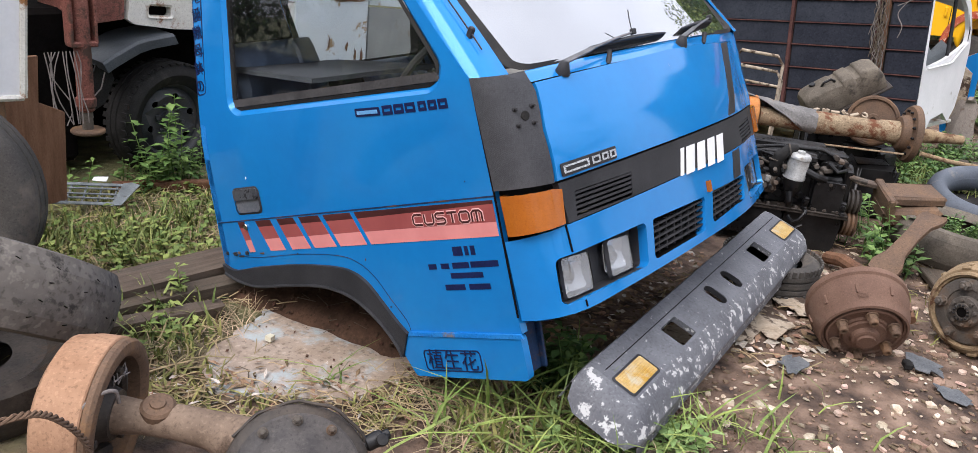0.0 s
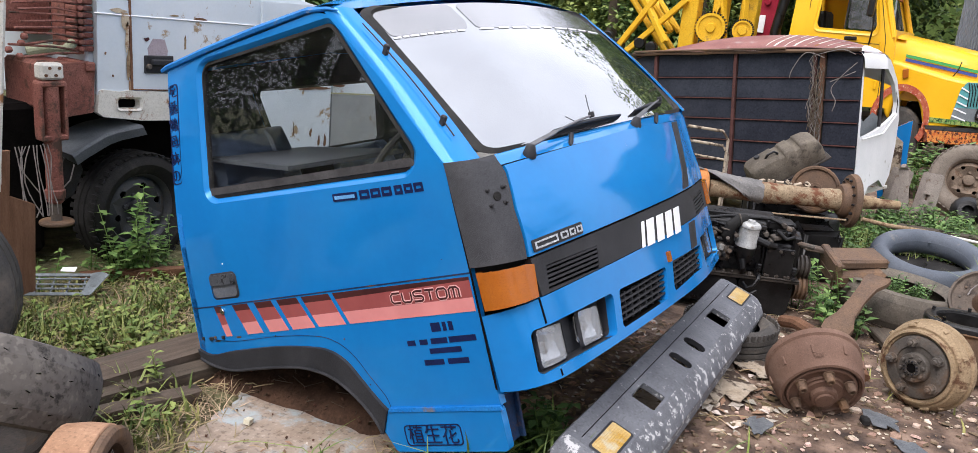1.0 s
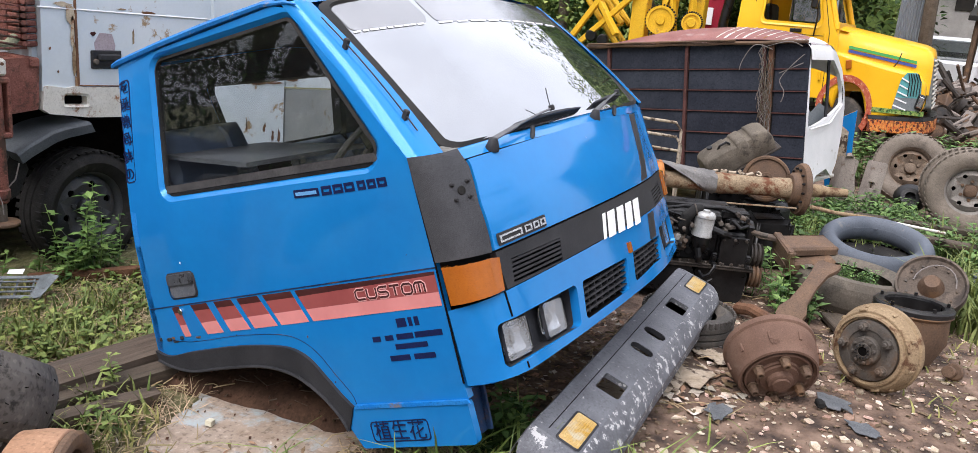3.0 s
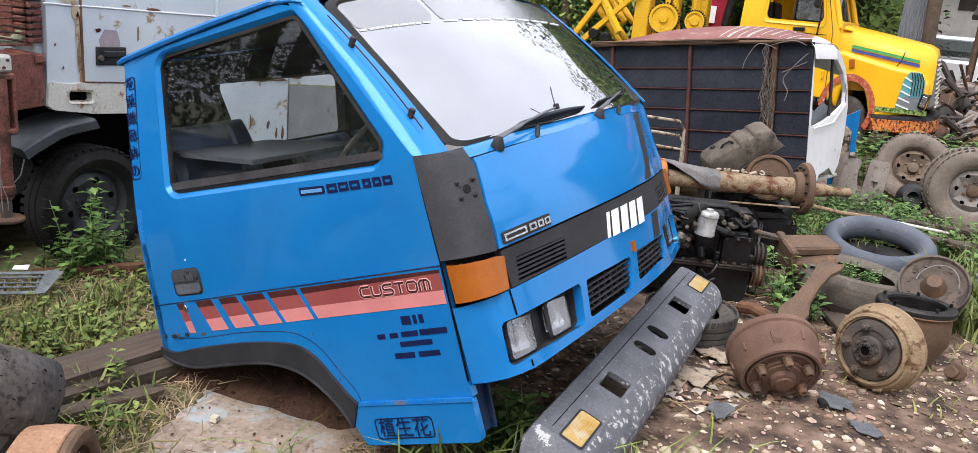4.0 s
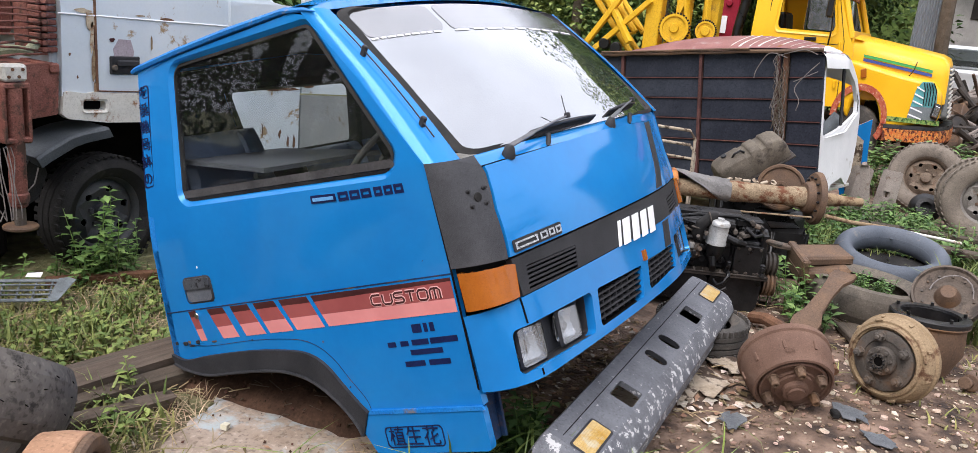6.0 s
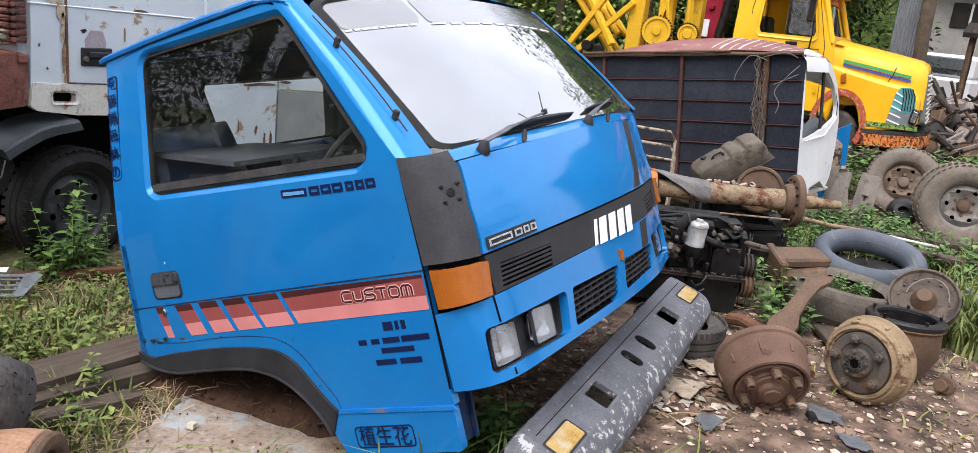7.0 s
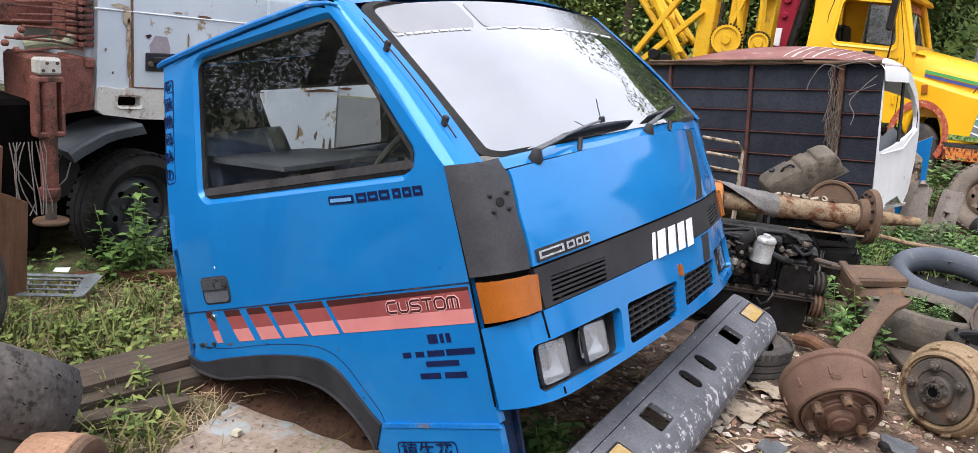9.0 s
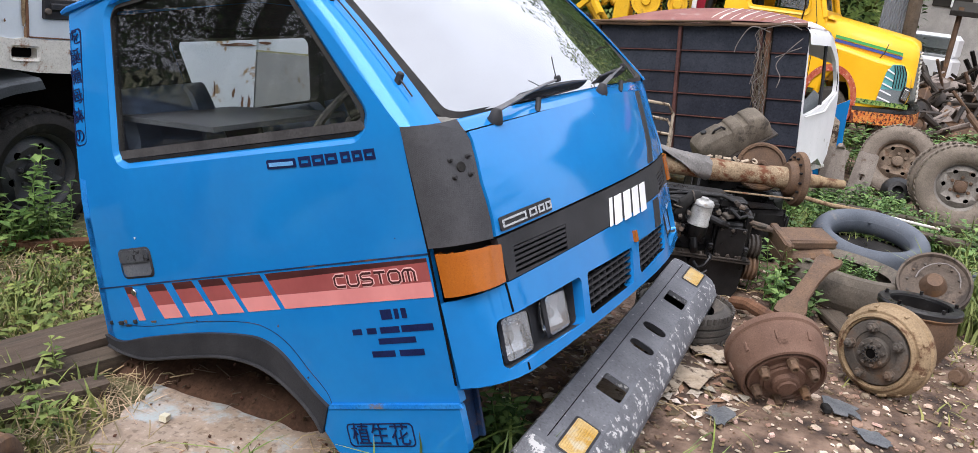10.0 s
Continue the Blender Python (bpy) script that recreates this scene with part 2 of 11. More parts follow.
M["cloth"] = surf("mildewed_pale_sheet", (0.31, 0.235, 0.175), (0.42, 0.345, 0.28), 4.5, (0.8, 0.95), bump=0.45, grain=22, grime=0.35, spots=(0.36, 0.41, 0.42), spot=(0.50, 0.58, 2.3))
M["rim_mud"] = surf("muddy_rusty_rim", (0.13, 0.095, 0.07), (0.24, 0.185, 0.135), 9, (0.85, 0.95), bump=0.5, grain=40, spots=(0.13, 0.065, 0.035), spot=(0.55, 0.66, 8))
M["rim_grey"] = surf("dusty_grey_disc", (0.19, 0.175, 0.155), (0.27, 0.25, 0.225), 7, (0.7, 0.9), bump=0.3, grain=45, spots=(0.13, 0.085, 0.055), spot=(0.57, 0.68, 8))
M["chip"] = surf("yellowed_tile", (0.62, 0.58, 0.42), (0.7, 0.67, 0.55), 30, (0.4, 0.6), bump=0.1)
M["cover"] = surf("greasy_grey_black_cover", (0.040, 0.036, 0.035), (0.085, 0.076, 0.07), 9, (0.42, 0.65), bump=0.4, grain=50, spots=(0.14, 0.10, 0.07), spot=(0.58, 0.7, 7))
M["drum_left"] = surf("brown_rusty_drum", (0.30, 0.165, 0.095), (0.42, 0.25, 0.155), 4, (0.75, 0.9), bump=0.25, grain=40, grime=0.25, spots=(0.16, 0.08, 0.045), spot=(0.60, 0.70, 4))
M["tyre_bald"] = surf("scuffed_bald_rubber", (0.095, 0.085, 0.076), (0.165, 0.148, 0.13), 5, (0.7, 0.9), bump=0.8, grain=18, grime=0.4, spots=(0.03, 0.027, 0.024), spot=(0.56, 0.64, 9))
M["card"] = surf("muddy_torn_cardboard", (0.30, 0.235, 0.165), (0.50, 0.43, 0.34), 6, (0.85, 0.95), bump=0.3, grain=30, spots=(0.06, 0.04, 0.028), spot=(0.50, 0.56, 7))
M["slate"] = surf("blue_grey_rag", (0.085, 0.092, 0.10), (0.155, 0.16, 0.165), 12, (0.7, 0.9), bump=0.4)
M["stone"] = surf("pale_tile_shard", (0.42, 0.32, 0.22), (0.68, 0.58, 0.46), 18, (0.75, 0.9), bump=0.2, island=0.45)
M["pebble"] = surf("brown_gravel", (0.16, 0.11, 0.07), (0.27, 0.19, 0.13), 20, (0.8, 0.95), bump=0.3, island=0.5)
M["straw"] = surf("dry_straw", (0.30, 0.23, 0.12), (0.42, 0.33, 0.19), 10, (0.8, 0.95), bump=0.0, island=0.3)
M["oily_brown"] = surf("oily_brown_black_iron", (0.028, 0.024, 0.021), (0.07, 0.056, 0.045), 7, (0.4, 0.65), bump=0.5, grain=40, spots=(0.13, 0.085, 0.055), spot=(0.58, 0.7, 5))
M["grass"] = surf("fresh_grass", (0.10, 0.145, 0.035), (0.21, 0.245, 0.08), 5, (0.5, 0.7), bump=0.0, island=0.4)
M["grass_dry"] = surf("yellowing_grass", (0.20, 0.21, 0.06), (0.30, 0.28, 0.10), 5, (0.6, 0.8), bump=0.0, island=0.35)
M["leaf"] = surf("weed_leaves", (0.065, 0.14, 0.035), (0.135, 0.225, 0.065), 9, (0.45, 0.65), bump=0.0, island=0.4)
M["leaf_dark"] = surf("dark_hedge_leaves", (0.03, 0.07, 0.018), (0.075, 0.13, 0.035), 3, (0.5, 0.7), bump=0.0, island=0.5)
M["leaf_yellow"] = surf("yellow_green_hedge_leaves", (0.15, 0.22, 0.055), (0.28, 0.34, 0.10), 3, (0.5, 0.7), bump=0.0, island=0.4)
M["bark"] = surf("grey_brown_bark", (0.09, 0.07, 0.05), (0.15, 0.12, 0.09), 8, (0.85, 0.95), bump=0.6, grain=30)
M["corrugated"] = surf("dull_zinc_sheet", (0.34, 0.37, 0.40), (0.44, 0.47, 0.5), 3, (0.45, 0.6), metal=0.3, bump=0.05, spots=(0.3, 0.2, 0.13), spot=(0.64, 0.72, 4))
M["concrete"] = surf("stained_concrete", (0.30, 0.29, 0.27), (0.42, 0.40, 0.37), 3, (0.8, 0.95), bump=0.3)
M["far_dark"] = surf("dark_shed_timber", (0.02, 0.018, 0.016), (0.04, 0.036, 0.03), 3, (0.8, 0.95), bump=0.2)
M["red_plain"] = surf("bright_red_plastic", (0.45, 0.02, 0.02), (0.52, 0.04, 0.03), 6, (0.35, 0.5), bump=0.05)
M["post_maroon"] = surf("dark_maroon_painted_steel", (0.06, 0.026, 0.023), (0.11, 0.048, 0.042), 8, (0.7, 0.85), bump=0.3, spots=(0.16, 0.08, 0.05), spot=(0.58, 0.66, 12))
M["tank_dust"] = surf("dusty_olive_brown_steel", (0.075, 0.063, 0.048), (0.18, 0.152, 0.118), 5, (0.65, 0.85), bump=0.3, grain=40, spots=(0.05, 0.042, 0.035), spot=(0.55, 0.66, 6))
M["torn_rubber"] = surf("dusty_torn_grey_rubber", (0.13, 0.125, 0.12), (0.22, 0.21, 0.20), 5, (0.8, 0.9), bump=0.3, grain=40, spots=(0.26, 0.18, 0.10), spot=(0.56, 0.68, 5))
M["tyre_mud"] = surf("mud_caked_bald_tyre", (0.10, 0.085, 0.068), (0.17, 0.145, 0.115), 4, (0.85, 0.95), bump=0.4, grain=45, spots=(0.05, 0.045, 0.04), spot=(0.52, 0.68, 5))
M["cable"] = surf("grey_cable_sheath", (0.16, 0.14, 0.13), (0.26, 0.23, 0.21), 20, (0.6, 0.8), bump=0.2)


def glass_mat(name, tint, rough, mirror, milk):
    """Window glass: clear, with a share of mirror sheen and a share of dust."""
    m = bpy.data.materials.new(name)
    m.use_nodes = True
    n, l = m.node_tree.nodes, m.node_tree.links
    out = n["Material Output"]
    n.remove(n["Principled BSDF"])
    clear = n.new("ShaderNodeBsdfTransparent")
    clear.inputs["Color"].default_value = (*tint, 1)
    gl = n.new("ShaderNodeBsdfGlossy")
    gl.inputs["Roughness"].default_value = rough
    gl.inputs["Color"].default_value = (0.92, 0.94, 0.97, 1)
    du = n.new("ShaderNodeBsdfDiffuse")
    du.inputs["Color"].default_value = (0.55, 0.54, 0.52, 1)
    co = n.new("ShaderNodeTexCoord")
    nz = n.new("ShaderNodeTexNoise")
    nz.inputs["Scale"].default_value = 3.0
    nz.inputs["Detail"].default_value = 9.0
    l.new(co.outputs["Object"], nz.inputs["Vector"])
    mr = n.new("ShaderNodeMapRange")
    for k, v in (("From Min", 0.35), ("From Max", 0.75), ("To Min", milk * 0.5), ("To Max", milk * 1.5)):
        mr.inputs[k].default_value = v
    l.new(nz.outputs["Fac"], mr.inputs["Value"])
    dusty = n.new("ShaderNodeMixShader")
    l.new(mr.outputs["Result"], dusty.inputs[0])
    l.new(clear.outputs[0], dusty.inputs[1])
    l.new(du.outputs[0], dusty.inputs[2])
    lw = n.new("ShaderNodeLayerWeight")
    lw.inputs["Blend"].default_value = 0.5
    fr = n.new("ShaderNodeMath")
    fr.operation = "POWER"
    l.new(lw.outputs["Facing"], fr.inputs[0])
    fr.inputs[1].default_value = 4.0
    sheen = n.new("ShaderNodeMath")
    sheen.operation = "ADD"
    sheen.use_clamp = True
    sheen.inputs[1].default_value = mirror
    l.new(fr.outputs[0], sheen.inputs[0])
    fin = n.new("ShaderNodeMixShader")
    l.new(sheen.outputs[0], fin.inputs[0])
    l.new(dusty.outputs[0], fin.inputs[1])
    l.new(gl.outputs[0], fin.inputs[2])
    l.new(fin.outputs[0], out.inputs["Surface"])
    return m


M["windscreen"] = glass_mat("sun_film_windscreen", (0.35, 0.37, 0.38), 0.02, 0.44, 0.12)
M["glass"] = glass_mat("dusty_side_glass", (0.90, 0.92, 0.92), 0.003, 0.045, 0.004)
M["lamp_glass"] = glass_mat("dusty_lamp_glass", (0.90, 0.91, 0.92), 0.05, 0.10, 0.20)
M["glass_far"] = glass_mat("dark_cab_glass", (0.4, 0.43, 0.43), 0.03, 0.12, 0.08)

# ---- mesh tools ----


class Geo:
    """Gathers vertices and faces for one mesh."""

    def __init__(self):
        self.v, self.f = [], []

    def add(self, verts, faces, m=None):
        k = len(self.v)
        if m is not None:
            verts = [m @ Vector(p) for p in verts]
        self.v.extend(tuple(p) for p in verts)
        self.f.extend(tuple(i + k for i in q) for q in faces)
        return self

    def box(self, size, m=None, bevel=0.006):
        """A box with chamfered edges, centred on the pose m."""
        m = m if m is not None else Matrix.Identity(4)
        hx, hy, hz = (s / 2 for s in size)
        b = min(bevel, hx * 0.45, hy * 0.45, hz * 0.45)
        vs, idx = [], {}
        for sx in (-1, 1):
            for sy in (-1, 1):
                for sz in (-1, 1):
                    for ax in range(3):
                        q = [sx * (hx - b), sy * (hy - b), sz * (hz - b)]
                        q[ax] = (sx * hx, sy * hy, sz * hz)[ax]
                        idx[sx, sy, sz, ax] = len(vs)
                        vs.append(q)
        fs = []
        for ax in range(3):
            o1, o2 = [k for k in range(3) if k != ax]
            for s in (-1, 1):
                q = []
                for a, c in ((-1, -1), (1, -1), (1, 1), (-1, 1)):
                    key = [0, 0, 0]
                    key[ax], key[o1], key[o2] = s, a, c
                    q.append(idx[(*key, ax)])
                flip = (s > 0) == (ax == 1)
                fs.append(q[::-1] if flip else q)
            for a in (-1, 1):
                for c in (-1, 1):
                    k0, k1 = [0, 0, 0], [0, 0, 0]
                    k0[ax], k1[ax] = -1, 1
                    for k in (k0, k1):
                        k[o1], k[o2] = a, c
                    q = [idx[(*k0, o1)], idx[(*k1, o1)], idx[(*k1, o2)], idx[(*k0, o2)]]
                    fs.append(q)
        for sx in (-1, 1):
            for sy in (-1, 1):
                for sz in (-1, 1):
                    fs.append([idx[sx, sy, sz, ax] for ax in range(3)])
        return self.add(vs, fs, m)

    def lathe(self, profile, seg=24, m=None, arc=360.0):
        """A profile of (radius, height) turned round the local z axis."""
        full = arc >= 359.9
        cols = seg if full else seg + 1
        vs, fs = [], []
        for k in range(cols):
            a = radians(arc) * k / seg
            for r, z in profile:
                vs.append((r * math.cos(a), r * math.sin(a), z))
        n = len(profile)
        for k in range(seg):
            j = (k + 1) % cols
            for i in range(n - 1):
                fs.append((k * n + i, j * n + i, j * n + i + 1, k * n + i + 1))
        return self.add(vs, fs, m)

    def cyl(self, r, h, m=None, seg=16, r2=None, bevel=0.0):
        """A capped cylinder from z = -h/2 to h/2."""
        r2 = r if r2 is None else r2
        b = min(bevel, r * 0.4, r2 * 0.4 if r2 else 0, h * 0.4)
        pr = [(0.0, -h / 2), (r - b, -h / 2)] + ([(r, -h / 2 + b), (r2, h / 2 - b)] if b else []) + [(r2 - b, h / 2), (0.0, h / 2)]
        return self.lathe(pr, seg, m)

    def torus(self, big, small, m=None, seg=28, ring=10, squash=1.0):
        pr = [(big + small * math.cos(2 * math.pi * k / ring), squash * small * math.sin(2 * math.pi * k / ring)) for k in range(ring + 1)]
        return self.lathe(pr, seg, m)

    def tube(self, pts, r, seg=8, cap=True):
        """A round bar along points; r is one radius or one for each point."""
        pts = [Vector(p) for p in pts]
        rs = r if isinstance(r, (list, tuple)) else [r] * len(pts)
        vs, fs = [], []
        up = Vector((0, 0, 1))
        for i, p in enumerate(pts):
            d = (pts[min(i + 1, len(pts) - 1)] - pts[max(i - 1, 0)]).normalized()
            if i == 0:
                s = d.cross(up)
                if s.length < 0.1:
                    s = d.cross(Vector((1, 0, 0)))
                s.normalize()
            else:
                s = (s - d * s.dot(d)).normalized()
            t = d.cross(s)
            for k in range(seg):
                a = 2 * math.pi * k / seg
                vs.append(p + (s * math.cos(a) + t * math.sin(a)) * rs[i])
        for i in range(len(pts) - 1):
            for k in range(seg):
                j = (k + 1) % seg
                fs.append((i * seg + k, i * seg + j, (i + 1) * seg + j, (i + 1) * seg + k))
        if cap:
            fs.append(tuple(range(seg))[::-1])
            fs.append(tuple((len(pts) - 1) * seg + k for k in range(seg)))
        return self.add(vs, fs)

    def loft(self, rows, closed=False):
        """A skin over rows of points, all of one length."""
        n = len(rows[0])
        vs = [p for row in rows for p in row]
        fs = []
        for i in range(len(rows) - 1):
            for k in range(n if closed else n - 1):
                j = (k + 1) % n
                fs.append((i * n + k, i * n + j, (i + 1) * n + j, (i + 1) * n + k))
        return self.add(vs, fs)

    def sheet(self, outline, place, holes=(), thick=0.003, step=0.08, inward=None):
        """A plate cut to an outline with holes, in a plan (u, v) that place() lays into space, with thickness."""
        loops = [outline, *holes]
        pts, edges = [], []
        for lp in loops:
            dense = []
            for i, p in enumerate(lp):
                q = lp[(i + 1) % len(lp)]
                d = math.hypot(q[0] - p[0], q[1] - p[1])
                cuts = max(1, int(d / step + 0.5))
                dense += [(p[0] + (q[0] - p[0]) * c / cuts, p[1] + (q[1] - p[1]) * c / cuts) for c in range(cuts)]
            k = len(pts)
            pts += dense
            edges += [(k + i, k + (i + 1) % len(dense)) for i in range(len(dense))]
        rim = len(pts)

        def inside(u, v, lp):
            hit = False
            for i, (x0, y0) in enumerate(lp):
                x1, y1 = lp[i - 1]
                if (y0 > v) != (y1 > v) and u < (x1 - x0) * (v - y0) / (y1 - y0) + x0:
                    hit = not hit
            return hit

        def solid(u, v):
            return inside(u, v, outline) and not any(inside(u, v, h) for h in holes)

        us, vs = [p[0] for p in outline], [p[1] for p in outline]
        nu, nv = max(1, int((max(us) - min(us)) / step)), max(1, int((max(vs) - min(vs)) / step))
        for i in range(1, nu):
            for j in range(1, nv):
                u = min(us) + (max(us) - min(us)) * (i + 0.013) / nu
                v = min(vs) + (max(vs) - min(vs)) * (j + 0.017) / nv
                if solid(u, v) and min((u - p[0]) ** 2 + (v - p[1]) ** 2 for p in pts[:rim]) > (0.35 * step) ** 2:
                    pts.append((u, v))
        co, ed, fa, _, _, _ = delaunay_2d_cdt([Vector(p) for p in pts], edges, [], 0, 1e-6)
        tri = []
        for f in fa:
            c = sum((co[i] for i in f), Vector((0, 0))) / len(f)
            if solid(c.x, c.y):
                tri.append(tuple(f))
        front = [Vector(place(p.x, p.y)) for p in co]
        nrm = [Vector((0, 0, 0)) for _ in front]
        for f in tri:
            fn = (front[f[1]] - front[f[0]]).cross(front[f[2]] - front[f[0]])
            for i in f:
                nrm[i] += fn
        if inward is not None:
            w = Vector(inward)
            tot = sum(nrm, Vector((0, 0, 0)))
            sg = -1.0 if tot.dot(w) > 0 else 1.0
        else:
            sg = 1.0
        rear = [p - sg * n.normalized() * thick if n.length > 0 else p for p, n in zip(front, nrm)]
        n = len(front)
        fs = [t if sg > 0 else t[::-1] for t in tri] + [tuple(i + n for i in (t[::-1] if sg > 0 else t)) for t in tri]
        count = {}
        for t in (t if sg > 0 else t[::-1] for t in tri):
            for i in range(3):
                a, b = t[i], t[(i + 1) % 3]
                count[a, b] = 1
        for a, b in list(count):
            if (b, a) not in count:
                fs.append((b, a, a + n, b + n))
        return self.add(front + rear, fs)


def mesh_of(name, g, material, angle=35.0):
    me = bpy.data.meshes.new(name)
    if isinstance(g, Geo):
        me.from_pydata(g.v, [], g.f)
    else:
        g.to_mesh(me)
        g.free()
    me.polygons.foreach_set("use_smooth", [True] * len(me.polygons))
    me.set_sharp_from_angle(angle=radians(angle))
    for k in (material if isinstance(material, (list, tuple)) else [material]):
        me.materials.append(k)
    me.update()
    return me


def part(name, g, material, parent, label="", angle=35.0):
    """One mesh as a part under a thing or a part."""
    ob = new(name, mesh_of(name, g, material, angle))
    ob.parent = parent
    return tagged(ob, label)


def thing(name, label, category, m=None, group="", kind=""):
    """The Empty at the base of a thing."""
    ob = new(name)
    ob.empty_display_size = 0.1
    ob.matrix_world = m if m is not None else Matrix.Identity(4)
    return tagged(ob, label, category, group, kind)


def whole(name, g, material, label, category, m=None, group="", kind="", angle=35.0):
    """A thing of one mesh."""
    ob = new(name, mesh_of(name, g, material, angle))
    if m is not None:
        ob.matrix_world = m
    return tagged(ob, label, category, group, kind)


def axis(p, d, spin=0.0):
    """A pose at p whose local z axis points along d."""
    return Matrix.Translation(p) @ Vector(d).to_track_quat("Z", "Y").to_matrix().to_4x4() @ pose(0, 0, 0, 0, 0, spin)


def rounded(corners, r, seg=4):
    """A convex outline with its corners rounded."""
    out, n = [], len(corners)
    for i, c in enumerate(corners):
        c = Vector(c)
        a, b = (Vector(corners[i - 1]) - c), (Vector(corners[(i + 1) % n]) - c)
        half = a.angle(b) / 2
        rr = min(r, 0.45 * min(a.length, b.length) * math.tan(half))
        t = rr / math.tan(half)
        mid = c + (a.normalized() + b.normalized()).normalized() * (rr / math.sin(half))
        p0, p1 = c + a.normalized() * t, c + b.normalized() * t
        for k in range(seg + 1):
            w = (p0 - mid).lerp(p1 - mid, k / seg)
            out.append(tuple(mid + w.normalized() * rr))
    return out


def inset(corners, d):
    """A convex outline moved inwards by d."""
    n = len(corners)
    area = sum(corners[i - 1][0] * corners[i][1] - corners[i][0] * corners[i - 1][1] for i in range(n))
    sg = 1 if area > 0 else -1
    out = []
    for i in range(n):
        p, c, q = Vector(corners[i - 1]), Vector(corners[i]), Vector(corners[(i + 1) % n])
        e0, e1 = (c - p).normalized(), (q - c).normalized()
        n0, n1 = Vector((-e0.y, e0.x)) * sg, Vector((-e1.y, e1.x)) * sg
        k = (n0 + n1)
        out.append(tuple(c + k * (d / (k.dot(n0)))))
    return out


def ring_between(g, la, lb, place_a, place_b):
    """A band of faces between two outlines of equal length."""
    n = len(la)
    vs = [place_a(*p) for p in la] + [place_b(*p) for p in lb]
    g.add(vs, [(i, (i + 1) % n, n + (i + 1) % n, n + i) for i in range(n)])
    return g


def letters(text, size, material, parent, m, name="lettering", label="", squeeze=1.0, fat=0.0):
    """Flat raised letters in the built-in font, as a mesh."""
    cu = bpy.data.curves.new(name, "FONT")
    cu.body, cu.size, cu.extrude, cu.resolution_u = text, size, 0.0008, 3
    cu.align_x, cu.align_y, cu.offset = "CENTER", "CENTER", fat
    tmp = bpy.data.objects.new(name, cu)
    scene.collection.objects.link(tmp)
    bpy.context.view_layer.update()
    me = bpy.data.meshes.new_from_object(tmp.evaluated_get(bpy.context.evaluated_depsgraph_get()))
    bpy.data.objects.remove(tmp)
    me.transform(Matrix.Diagonal((squeeze, 1, 1, 1)))
    me.materials.clear()
    me.materials.append(material)
    ob = new(name, me)
    ob.parent = parent
    ob.matrix_basis = m
    return tagged(ob, label)

# ---- ground ----


def lump(x, y):
    """Height of the ground: gentle lumps near by, flat where things stand."""
    h = 0.018 * noise.noise((x * 1.3, y * 1.3, 3.1)) + 0.008 * noise.noise((x * 4.5, y * 4.5, 7.7))
    return h if abs(x) < 14 and abs(y) < 14 else 0.0


